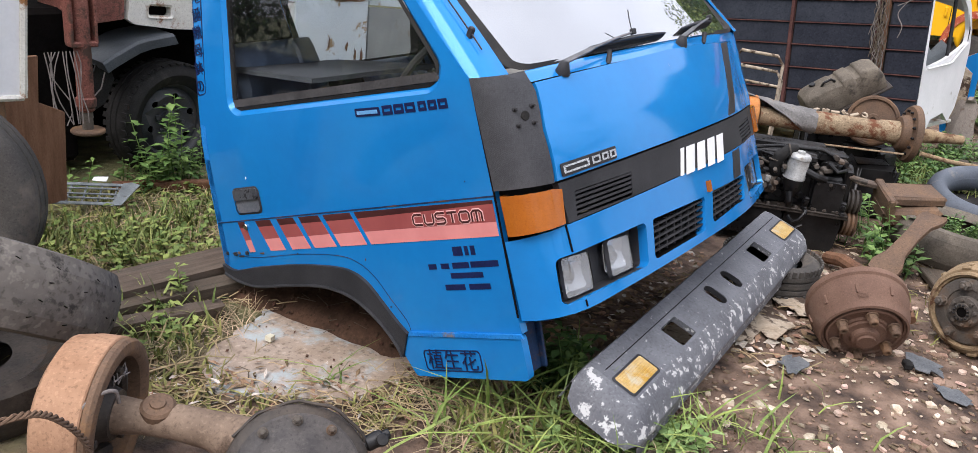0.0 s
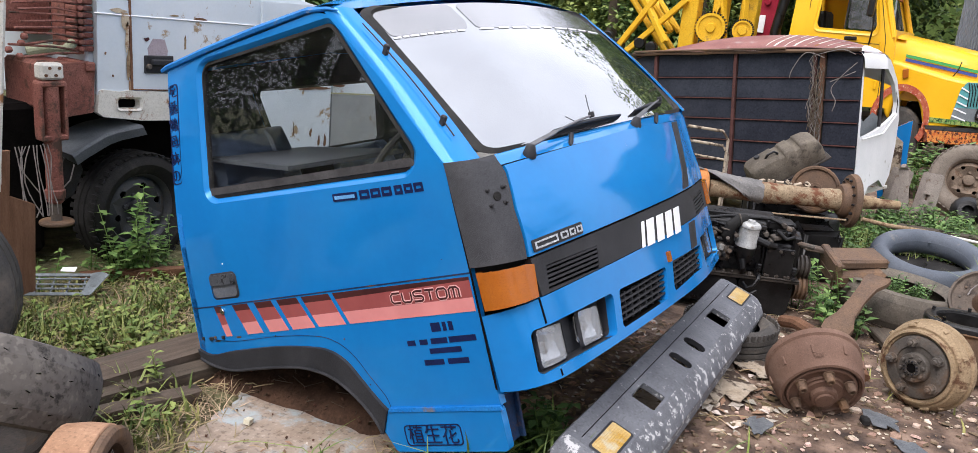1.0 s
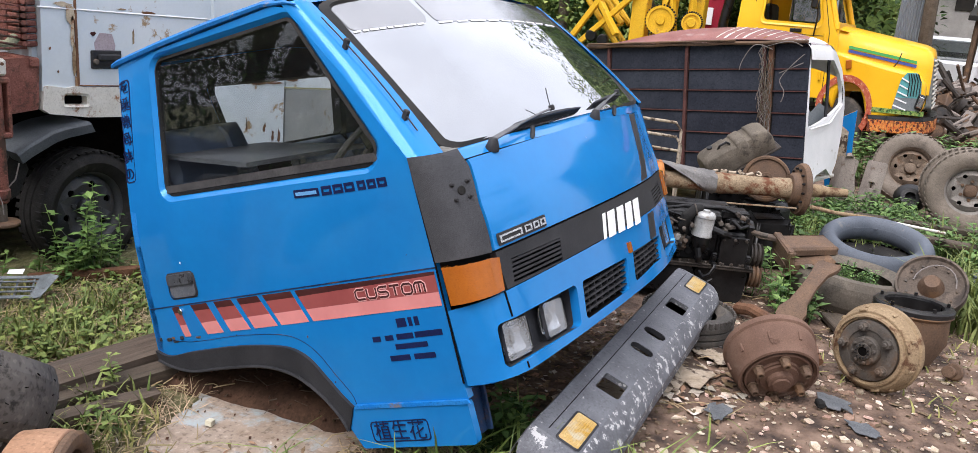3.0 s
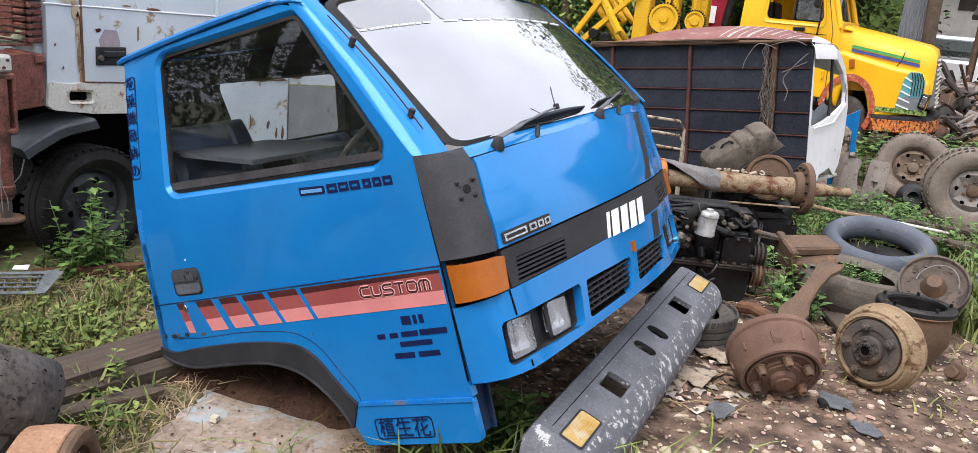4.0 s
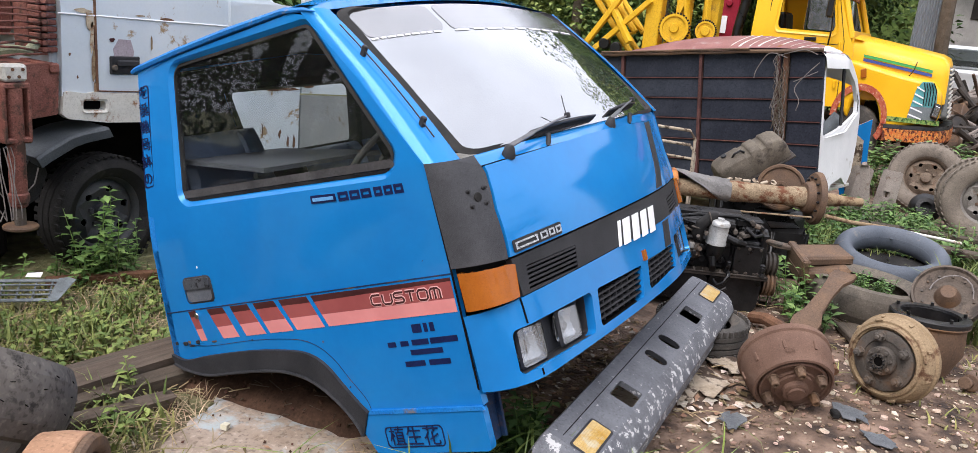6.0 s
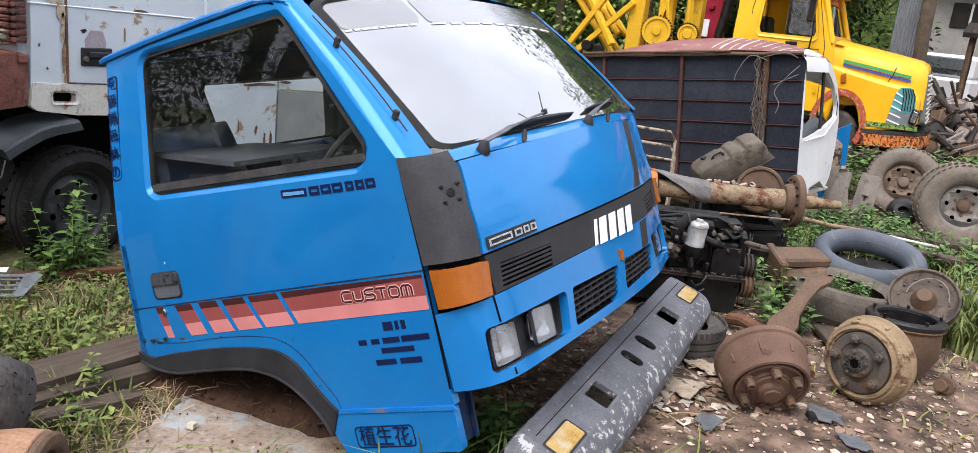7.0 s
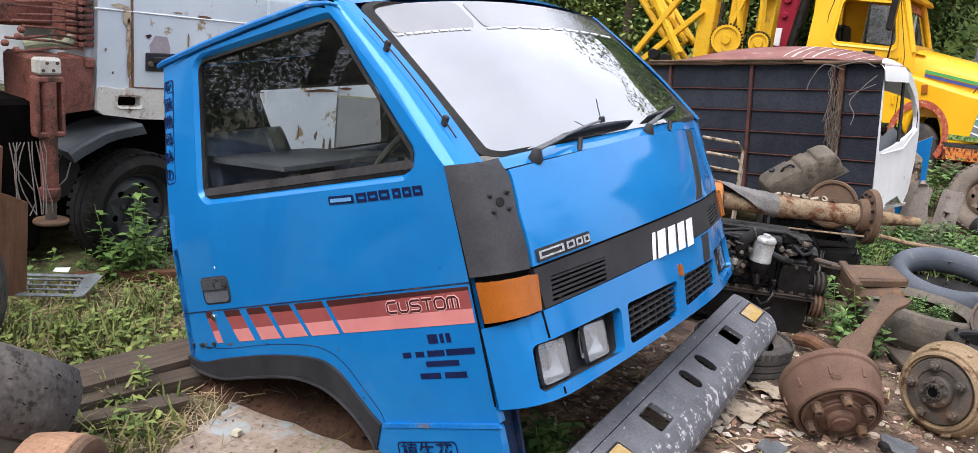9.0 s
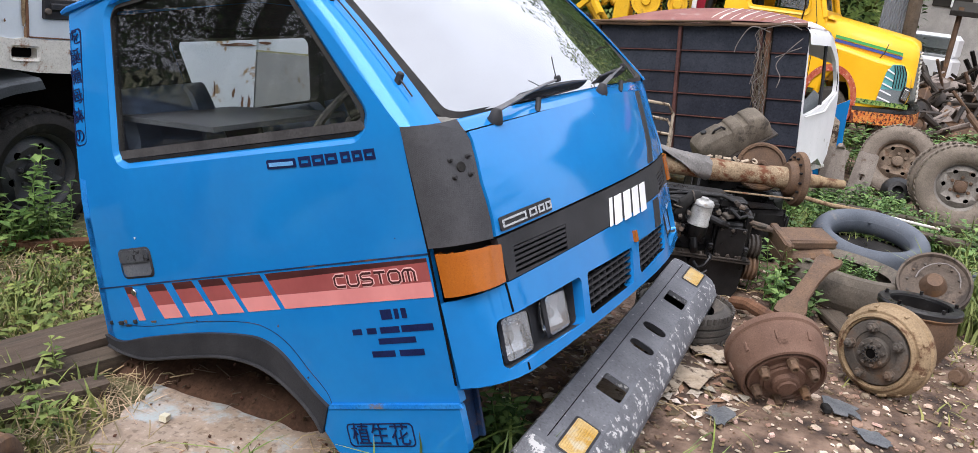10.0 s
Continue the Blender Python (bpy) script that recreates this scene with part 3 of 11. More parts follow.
def ground_material():
    """Brown soil, trampled straw and moss by patches."""
    m = bpy.data.materials.new("trodden_soil")
    m.use_nodes = True
    n, l = m.node_tree.nodes, m.node_tree.links
    p = n["Principled BSDF"]
    co = n.new("ShaderNodeTexCoord")

    def nz(sc, d=6.0):
        t = n.new("ShaderNodeTexNoise")
        t.inputs["Scale"].default_value, t.inputs["Detail"].default_value = sc, d
        l.new(co.outputs["Object"], t.inputs["Vector"])
        return t.outputs["Fac"]

    def ramp(src, stops):
        r = n.new("ShaderNodeValToRGB")
        r.color_ramp.elements[0].position, r.color_ramp.elements[0].color = stops[0][0], (*stops[0][1], 1)
        r.color_ramp.elements[1].position, r.color_ramp.elements[1].color = stops[-1][0], (*stops[-1][1], 1)
        for pos, c in stops[1:-1]:
            r.color_ramp.elements.new(pos).color = (*c, 1)
        l.new(src, r.inputs["Fac"])
        return r.outputs["Color"]

    soil = ramp(nz(7.0, 12.0), [(0.34, (0.035, 0.022, 0.016)), (0.5, (0.125, 0.080, 0.055)), (0.68, (0.25, 0.17, 0.122))])
    moss = ramp(nz(9.0), [(0.3, (0.07, 0.06, 0.03)), (0.5, (0.12, 0.12, 0.05)), (0.75, (0.22, 0.19, 0.10))])
    mixer = n.new("ShaderNodeMix")
    mixer.data_type = "RGBA"
    sep = n.new("ShaderNodeSeparateXYZ")
    l.new(co.outputs["Object"], sep.inputs["Vector"])
    lean = n.new("ShaderNodeMath")
    lean.operation = "MULTIPLY_ADD"
    lean.inputs[1].default_value, lean.inputs[2].default_value = 0.55, -0.75
    l.new(sep.outputs["Y"], lean.inputs[0])
    patch = n.new("ShaderNodeMath")
    patch.operation = "ADD"
    l.new(lean.outputs[0], patch.inputs[0])
    l.new(nz(1.4), patch.inputs[1])
    clampit = n.new("ShaderNodeMapRange")
    for k, v in (("From Min", 0.3), ("From Max", 0.7), ("To Min", 0.0), ("To Max", 1.0)):
        clampit.inputs[k].default_value = v
    l.new(patch.outputs[0], clampit.inputs["Value"])
    l.new(clampit.outputs["Result"], mixer.inputs[0])
    l.new(soil, mixer.inputs[6])
    l.new(moss, mixer.inputs[7])
    l.new(mixer.outputs[2], p.inputs["Base Color"])
    p.inputs["Roughness"].default_value = 0.95
    b = n.new("ShaderNodeBump")
    b.inputs["Strength"].default_value, b.inputs["Distance"].default_value = 0.8, 0.02
    l.new(nz(38.0, 8.0), b.inputs["Height"])
    l.new(b.outputs["Normal"], p.inputs["Normal"])
    return m


def build_ground():
    xs = [-600, -150, -40, -14] + [-4 + 0.12 * k for k in range(118)] + [14, 40, 150, 600]
    ys = [-600, -150, -40, -14] + [-3 + 0.12 * k for k in range(84)] + [14, 40, 150, 600]
    g = Geo()
    g.loft([[(x, y, lump(x, y)) for x in xs] for y in ys])
    ob = new("ground", mesh_of("ground", g, ground_material(), 80))
    tagged(ob, "trodden brown soil with straw and moss", "ground", kind="structure")


build_ground()

# ---- the blue cab, in its own axes: x across, y from front to back, z up ----
CAB = Matrix(((0.9995, 0.0, -0.0316, -0.0011), (0.0116, 0.9302, 0.367, 0.0125), (0.0294, -0.3672, 0.9297, 0.0316), (0, 0, 0, 1)))
cab = thing("truck_cab", "bright blue truck cab without wheels, resting tilted on planks", "truck cab", CAB)


def side_x(z):
    """How far the cab's flank leans in at a height."""
    return 0.10 * max(0.0, (z - 1.25) / 0.7) ** 1.25


def rear_y(z):
    return 1.70 - (z - 0.784) * 0.125


def narrow(z):
    """How much the far flank is drawn in below the belt line."""
    return 0.075 * min(1.0, max(0.0, (1.31 - z) / 0.22))


def front_xy(u, z=0.8):
    """The nose in plan: flat with round corners; u runs across from -0.09 to 2.09."""
    w = u if u <= 1 else 2 - u
    bow = 0.06 if u <= 1 else 0.135
    if w < 0.16:
        a = (w + 0.09) / 0.25 * math.pi / 2
        x, y = 0.16 * (1 - math.cos(a)), 0.2 - (0.2 - 0.7056 * bow) * math.sin(a)
        k = math.sin(a)
    else:
        x, y, k = w, bow * (1 - w) ** 2, 1.0
    y += k * 0.06 * max(0.0, (z - 0.98) / 0.3) ** 1.5
    return (x if u <= 1 else 2 - x - narrow(z) * min(1.0, max(0.0, (0.6 - w) / 0.4))), y


def on_front(out=0.0):
    """Lays (u, z) on the nose, out metres proud of it."""
    def f(u, z):
        x, y = front_xy(u, z)
        if out:
            x0, y0 = front_xy(u - 0.01, z)
            x1, y1 = front_xy(u + 0.01, z)
            n = Vector((y1 - y0, -(x1 - x0), 0)).normalized()
            x, y = x + n.x * out, y + n.y * out
        return (x, y, z)
    return f


def on_side(out=0.0, far=False):
    def f(y, z):
        x = side_x(z) - out
        return (2 - x - narrow(z) if far else x, y, z)
    return f


DOOR = [(0.200, 1.295), (0.203, 0.95), (0.214, 0.61), (0.208, 0.508), (0.700, 0.505), (0.738, 0.548), (0.79, 0.62), (0.84, 0.688),
        (0.90, 0.732), (0.99, 0.757), (1.20, 0.775), (1.47, 0.775), (1.62, 0.768), (1.698, 0.80), (1.555, 1.945), (1.50, 1.953), (0.66, 1.915), (0.60, 1.89), (0.40, 1.615)]
ARCH_IN = [(0.747, 0.418), (0.771, 0.477), (0.834, 0.559), (0.922, 0.631), (1.027, 0.671), (1.147, 0.688), (1.323, 0.692), (1.49, 0.692), (1.61, 0.718), (1.69, 0.755)]
WINDOW = [(1.392, 1.400), (0.300, 1.306), (0.602, 1.850), (1.336, 1.904)]


def smooth(line, cuts=4):
    """A line rounded through its points."""
    out = []
    for i in range(len(line) - 1):
        p0, p1, p2, p3 = (Vector(line[min(max(j, 0), len(line) - 1)]) for j in (i - 1, i, i + 1, i + 2))
        for c in range(cuts):
            t = c / cuts
            out.append(tuple(0.5 * (2 * p1 + (p2 - p0) * t + (2 * p0 - 5 * p1 + 4 * p2 - p3) * t * t + (3 * p1 - p0 - 3 * p2 + p3) * t ** 3)))
    return out + [tuple(line[-1])]


ARCH_OUT = smooth(DOOR[4:14])
DOOR[4:14] = ARCH_OUT
ARCH_IN = smooth(ARCH_IN)


def build_flank(far):
    face = 1 if far else -1
    ob_name = "door"
    big = rounded(inset(WINDOW, -0.030), 0.070, 6)
    mid = rounded(inset(WINDOW, -0.012), 0.055, 6)
    pane = rounded(inset(WINDOW, 0.000), 0.040, 6)
    g = Geo()
    g.sheet(DOOR, on_side(0, far), [big], 0.03, 0.07, (-face, 0, 0))
    ring_between(g, big, mid, on_side(0, far), on_side(-0.016, far))
    door = part(ob_name, g, M["blue"], cab, "bright blue door with brick red and salmon stripes")
    g = Geo()
    ring_between(g, mid, pane, on_side(-0.014, far), on_side(-0.010, far))
    ring_between(g, pane, pane, on_side(-0.010, far), on_side(-0.03, far))
    part("window_seal", g, M["seal"], door, "perished black rubber window seal")
    g = Geo()
    g.sheet(pane, on_side(-0.022, far), (), 0.004, 0.2, (-face, 0, 0))
    w = part("window_pane", g, M["glass"], door, "dusty closed side window")
    w.visible_shadow = False
    g = Geo()
    sill = [(1.386, 1.402), (0.322, 1.311), (0.334, 1.340), (1.382, 1.430)]
    g.sheet(sill, on_side(-0.008, far), (), 0.014, 0.2, (-face, 0, 0))
    part("window_channel", g, M["sill"], door, "weathered brown window channel")
    g = Geo()
    g.sheet(ARCH_OUT + ARCH_IN[::-1], on_side(0.014, far), (), 0.05, 0.07, (-face, 0, 0))
    part("wheel_arch_flare", g, M["black_plastic"], cab, "faded black wheel arch flare")
    g = Geo()
    g.tube([on_side(0.016, far)(y, z + 0.004) for y, z in ARCH_IN], 0.006, 6)
    part("flare_bead", g, M["black_plastic"], cab)
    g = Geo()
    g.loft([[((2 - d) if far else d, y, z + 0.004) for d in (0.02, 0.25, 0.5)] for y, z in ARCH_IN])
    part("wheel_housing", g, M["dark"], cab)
    # step below the door; the far one is gone
    if far:
        return door, None
    g = Geo()
    g.sheet(rounded([(0.215, 0.355), (0.705, 0.35), (0.745, 0.43), (0.70, 0.508), (0.212, 0.504)], 0.015, 2), on_side(0.006, far), (), 0.03, 0.1, (-face, 0, 0))
    step = part("step_panel", g, M["blue"], cab, "blue step panel, scuffed along its lower edge")
    g = Geo()
    g.sheet([(0.20, 0.494), (0.70, 0.498), (0.69, 0.512), (0.21, 0.508)], on_side(0.010, far), (), 0.01, 0.2, (-face, 0, 0))
    part("step_lip", g, M["blue_worn"], step)
    return door, step


near_door, near_step = build_flank(False)
build_flank(True)


def weave_mat():
    """Dark grey moulded plastic with a fine basket weave pressed into it."""
    m = surf("woven_grey_plastic", (0.040, 0.041, 0.045), (0.066, 0.067, 0.072), 6, (0.45, 0.6), bump=0.0, grain=90, grime=0.2)
    n, l = m.node_tree.nodes, m.node_tree.links
    co = n.new("ShaderNodeTexCoord")
    ck = n.new("ShaderNodeTexChecker")
    ck.inputs["Scale"].default_value = 260.0
    mp = n.new("ShaderNodeMapping")
    mp.inputs["Rotation"].default_value = (0.3, 0.5, 0.6)
    l.new(co.outputs["Object"], mp.inputs["Vector"])
    l.new(mp.outputs["Vector"], ck.inputs["Vector"])
    b = n.new("ShaderNodeBump")
    b.inputs["Strength"].default_value, b.inputs["Distance"].default_value = 0.5, 0.003
    l.new(ck.outputs["Fac"], b.inputs["Height"])
    l.new(b.outputs["Normal"], n["Principled BSDF"].inputs["Normal"])
    return m


M["corner_weave"] = weave_mat()


def nose():
    """The front of the cab, from the lower panel to the cowl."""
    lamp_l = rounded([(0.05, 0.578), (0.50, 0.572), (0.53, 0.715), (0.055, 0.722)], 0.02)
    lamp_r = [(2 - u, z) for u, z in lamp_l]
    air_l = rounded([(0.545, 0.577), (0.935, 0.577), (0.982, 0.698), (0.575, 0.712)], 0.015)
    air_r = rounded([(1.012, 0.586), (1.392, 0.594), (1.453, 0.690), (1.053, 0.702)], 0.015)
    g = Geo()
    low = [(-0.088, 0.55), (0.2, 0.54), (1.0, 0.545), (1.8, 0.54), (2.088, 0.55), (2.088, 0.80), (1.87, 0.812), (0.13, 0.812), (-0.088, 0.80)]
    g.sheet(low, on_front(0.0), [lamp_l, lamp_r, air_l, air_r], 0.035, 0.06, (0, 1, 0))
    panel = part("front_panel", g, M["blue"], cab, "blue front panel with lamp and air openings")
    g = Geo()
    g.loft([[(*front_xy(u)[:2], 0.545) for u in [k * 0.1 for k in range(21)]], [(front_xy(k * 0.1)[0], front_xy(k * 0.1)[1] + 0.10, 0.535) for k in range(21)]])
    part("lower_flange", g, M["blue_worn"], panel)
    for far in (False, True):
        mir = (lambda u: 2 - u) if far else (lambda u: u)
        g = Geo()
        rim = lamp_r if far else lamp_l
        ring_between(g, rim, rim, on_front(-0.005), on_front(-0.075))
        g.sheet(rim, on_front(-0.07), (), 0.004, 0.1, (0, 1, 0))
        bez = part("headlamp_bezel", g, M["black_plastic"], panel, "black plastic headlamp surround")
        for a, b, za, zb in ((0.080, 0.218, 0.588, 0.714), (0.318, 0.448, 0.586, 0.706)):
            g = Geo()
            oc = rounded([(mir(a), za), (mir(b), za - 0.005), (mir(b + 0.004), zb - 0.012), (mir(a + 0.006), zb)], 0.014)
            cu, cz = (a + b) / 2, (za + zb) / 2 - 0.006

            def bowl(u, z):
                r = min(1.0, ((mir(u) - cu) / (b - a) * 2) ** 2 * 0.6 + ((z - cz) / (zb - za) * 2) ** 2 * 0.6)
                return on_front(-0.034 - 0.05 * (1 - r))(u, z)
            g.sheet(rounded(inset([(mir(a), za), (mir(b), za - 0.005), (mir(b + 0.004), zb - 0.012), (mir(a + 0.006), zb)], 0.009), 0.012), bowl, (), 0.004, 0.032, (0, 1, 0))
            lamp = part("headlamp", g, M["chrome"], panel, "clear rectangular headlamp with a faceted bowl", angle=6)
            g = Geo()
            g.sheet(oc, on_front(-0.027), (), 0.003, 0.04, (0, 1, 0))
            pane = part("lamp_lens", g, M["lamp_glass"], lamp, "dusty clear lens")
            pane.visible_shadow = False
            g = Geo()
            g.cyl(0.016, 0.03, axis(on_front(-0.06)(mir(cu), cz), (0, -1, 0)), 12, bevel=0.004)
            part("bulb_cap", g, M["iron_grey"], lamp)
            g = Geo()
            ri = rounded(inset([(mir(a), za), (mir(b), za - 0.005), (mir(b + 0.004), zb - 0.012), (mir(a + 0.006), zb)], -0.008), 0.016)
            ring_between(g, ri, oc, on_front(-0.034), on_front(-0.024))
            part("lamp_rim", g, M["black_plastic"], lamp)
        g = Geo()
        rim = air_r if far else air_l
        ring_between(g, rim, rim, on_front(-0.002), on_front(-0.05))
        g.sheet(rim, on_front(-0.05), (), 0.004, 0.2, (0, 1, 0))
        gr = part("air_grille", g, M["dark"], panel, "black lower air grille with thin bars")
        lo, hi = (0.549, 0.578) if not far else (1.018, 1.056)
        for k in range(5):
            t = (k + 0.8) / 5.6
            z = 0.580 + 0.118 * t + (0.008 if far else 0)
            a, wid = lo + (hi - lo) * t, 0.386 + 0.014 * t
            g = Geo()
            g.sheet([(a, z), (a + wid, z), (a + wid + 0.002, z + 0.006), (a + 0.002, z + 0.006)], on_front(-0.010), (), 0.02, 0.1, (0, 1, 0))
            part("slat", g, M["black_plastic"], gr)
        for k in range(6):
            u = lo + 0.056 * (k + 0.9)
            g = Geo()
            g.sheet([(u, 0.588), (u + 0.004, 0.588), (u + 0.034, 0.692), (u + 0.030, 0.692)], on_front(-0.013), (), 0.015, 0.2, (0, 1, 0))
            part("mullion", g, M["black_plastic"], gr)
        # turn signal wraps the corner
        g = Geo()
        oc = [(mir(-0.068), 0.816), (mir(0.113), 0.818), (mir(0.125), 0.922), (mir(0.09), 0.930), (mir(-0.068), 0.940)]
        g.sheet(oc, lambda u, z: on_front(0.006 + 0.016 * math.sin(math.pi * min(1.0, max(0.0, (mir(u) + 0.060) / 0.160))) ** 0.7)(u, z), (), 0.035, 0.018, (0, 1, 0))
        sig = part("turn_signal", g, M["amber"], cab, "amber corner turn signal lamp")
        for uu, zz in ((-0.015, 0.832), (-0.012, 0.918)):
            g = Geo()
            x, y, z = on_front(0.012)(mir(uu), zz)
            g.cyl(0.007, 0.006, axis((x, y, z), (0.7 if far else -0.7, -0.7, 0)), 12, bevel=0.002)
            part("screw", g, M["black_plastic"], sig)
        g = Geo()
        g.sheet([(mir(0.0), 0.822), (mir(0.006), 0.822), (mir(0.006), 0.932), (mir(0.0), 0.934)], on_front(0.0155), (), 0.004, 0.05, (0, 1, 0))
        part("lens_ridge", g, M["amber"], sig)
        # corner panel above the signal
        g = Geo()
        oc = [(mir(-0.085), 0.958), (mir(0.105), 0.945), (mir(0.110), 1.0), (mir(0.118), 1.105), (mir(0.153), 1.222), (mir(0.150), 1.247), (mir(0.05), 1.285), (mir(-0.085), 1.297)]
        g.sheet(oc, on_front(0.003), (), 0.03, 0.035, (0, 1, 0))
        cp = part("corner_panel", g, M["corner_weave"] if not far else M["blue"], cab, "" if far else "textured black corner panel with bare mirror studs")
        if not far:
            for uu, zz in ((0.050, 1.181), (0.110, 1.180), (0.045, 1.133), (0.096, 1.132)):
                g = Geo()
                x, y, z = on_front(0.003)(uu, zz)
                nx, ny, _ = Vector(on_front(0.02)(uu, zz)) - Vector((x, y, z))
                g.cyl(0.0080, 0.010, axis((x, y, z), (nx, ny, 0)), 8, bevel=0.003)
                g.cyl(0.004, 0.03, axis((x, y, z), (nx, ny, 0)), 8)
                part("stud", g, M["dash"], cp)
            g = Geo()
            x, y, z = on_front(0.004)(0.076, 1.157)
            g.cyl(0.015, 0.006, axis((x, y, z), (nx, ny, 0)), 14, bevel=0.002)
            part("plug", g, M["rubber"], cp, "black rubber plug")
    # dark trim strips on the hood's far side
    g = Geo()
    g.sheet([(1.345, 0.955), (1.445, 0.955), (1.715, 1.245), (1.60, 1.245)], on_front(0.010), (), 0.01, 0.1, (0, 1, 0))
    part("trim_strip", g, M["black_plastic"], cab)
    g = Geo()
    g.sheet([(1.295, 0.70), (1.375, 0.70), (1.425, 0.805), (1.335, 0.805)], on_front(0.006), (), 0.008, 0.1, (0, 1, 0))
    part("trim_strip", g, M["black_plastic"], cab)
    # hood lid and cowl
    g = Geo()
    lid = [(0.114, 0.948), (1.886, 0.948), (1.881, 1.0), (1.873, 1.105), (1.838, 1.222), (1.838, 1.245), (1.0, 1.262), (0.162, 1.245), (0.162, 1.222), (0.127, 1.105), (0.119, 1.0)]
    g.sheet(lid, on_front(0.006), (), 0.03, 0.06, (0, 1, 0))
    hood = part("hood_lid", g, M["blue"], cab, "glossy blue hood lid")
    g = Geo()
    for us, dark in (([0.155 + 1.755 * k / 24 for k in range(25)], False), ([0.06, 0.085, 0.11, 0.135, 0.155], True)):
        g = Geo()
        rows = []
        for t in range(5):
            row = []
            for u in us:
                x, y = front_xy(u, 1.25)
                q = abs(u - 1)
                yb = 0.10 + (0.045 if u <= 1 else 0.065) * q * q
                row.append((x + (0.12 + 1.76 * (u - 0.09) / 1.82 - x) * t / 4, y + (yb - y) * (t / 4) ** 0.8, 1.245 + 0.012 * (1 - q * q) + 0.038 * math.sin(t / 4 * math.pi / 2)))
            rows.append(row)
        g.loft(rows)
        if dark:
            part("cowl_cap", g, M["black_plastic"], cab, "black plastic cap at the cowl's end")
        else:
            part("cowl", g, M["blue"], cab)
    # black grille strip with louvres
    vent_l = [(0.172, 0.826), (0.478, 0.818), (0.496, 0.895), (0.186, 0.902)]
    vent_r = [(2 - u, z) for u, z in vent_l]
    g = Geo()
    g.sheet([(0.13, 0.815), (1.87, 0.815), (1.885, 0.94), (0.118, 0.94)], on_front(0.002), [vent_l, vent_r], 0.025, 0.08, (0, 1, 0))
    strip = part("grille_strip", g, M["black_plastic"], cab, "weathered black grille strip with louvres at both ends")
    for far in (False, True):
        mir = (lambda u: 2 - u) if far else (lambda u: u)
        g = Geo()
        g.sheet([(mir(u), z) for u, z in vent_l], on_front(-0.03), (), 0.004, 0.2, (0, 1, 0))
        part("louvre_back", g, M["dark"], strip)
        for k in range(5):
            z = 0.833 + 0.0145 * k
            g = Geo()
            g.sheet([(mir(0.174 + 0.003 * k), z), (mir(0.482 + 0.003 * k), z - 0.005), (mir(0.483 + 0.003 * k), z + 0.0025), (mir(0.175 + 0.003 * k), z + 0.0075)], on_front(0.001), (), 0.022, 0.15, (0, 1, 0))
            part("slat", g, M["black_plastic"], strip)
    # maker's name as plain white blocks
    for k in range(5):
        u0 = 0.810 + (0.0 if k == 0 else 0.046 + 0.094 * (k - 1))
        g = Geo()
        wid = 0.022 if k == 0 else 0.064
        z0, z1, lean = 0.812 - 0.004 * k, 0.906 - 0.002 * k, 0.036
        g.sheet([(u0, z0), (u0 + wid, z0), (u0 + wid + lean, z1), (u0 + lean, z1)], on_front(0.008), (), 0.004, 0.1, (0, 1, 0))
        part("badge_block", g, M["white_film"], strip)
    # badge plate low on the hood
    g = Geo()
    g.sheet(rounded([(0.135, 0.955), (0.42, 0.955), (0.425, 0.995), (0.135, 0.995)], 0.006, 2), on_front(0.010), (), 0.004, 0.1, (0, 1, 0))
    bd = part("badge_plate", g, M["dash"], hood, "dark badge plate with pale blocks")
    for a, b in ((0.142, 0.27), (0.285, 0.33), (0.338, 0.375), (0.382, 0.418)):
        g = Geo()
        g.sheet([(a, 0.963), (b, 0.963), (b, 0.987), (a, 0.987)], on_front(0.0125), [[(a + 0.01, 0.969), (b - 0.01, 0.969), (b - 0.01, 0.981), (a + 0.01, 0.981)]], 0.002, 0.1, (0, 1, 0))
        part("badge_block", g, M["chrome"], bd)
    g = Geo()
    g.sheet([(1.008, 0.708), (1.030, 0.708), (1.030, 0.750), (1.008, 0.750)], on_front(0.012), (), 0.012, 0.05, (0, 1, 0))
    part("reflector", g, M["amber"], panel, "small orange reflector")
    # dark seams
    for pts in ([(0.118, 0.728), (0.124, 0.728), (0.119, 0.812), (0.113, 0.812)], [(0.134, 0.550), (0.141, 0.550), (0.139, 0.572), (0.132, 0.572)], [(0.10, 0.9405), (1.9, 0.9405), (1.9, 0.9475), (0.10, 0.9475)]):
        g = Geo()
        g.sheet(pts, on_front(0.0015), (), 0.003, 0.05, (0, 1, 0))
        part("seam", g, M["dark"], panel)
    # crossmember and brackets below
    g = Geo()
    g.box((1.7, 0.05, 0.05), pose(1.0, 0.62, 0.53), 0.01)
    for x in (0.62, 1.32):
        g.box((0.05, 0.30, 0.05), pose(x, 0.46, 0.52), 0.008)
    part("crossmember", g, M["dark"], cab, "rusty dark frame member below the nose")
    # leg below the corner, the shade on it put into its dark blue
    g = Geo()
    g.box((0.012, 0.020, 0.17), pose(0.118, 0.235, 0.44, 4, 0, 0), 0.004)
    g.box((0.012, 0.10, 0.16), pose(0.062, 0.295, 0.45, 4, 0, 0), 0.004)
    g.box((0.066, 0.010, 0.17), pose(0.09, 0.25, 0.44, 4, 0, 0), 0.004)
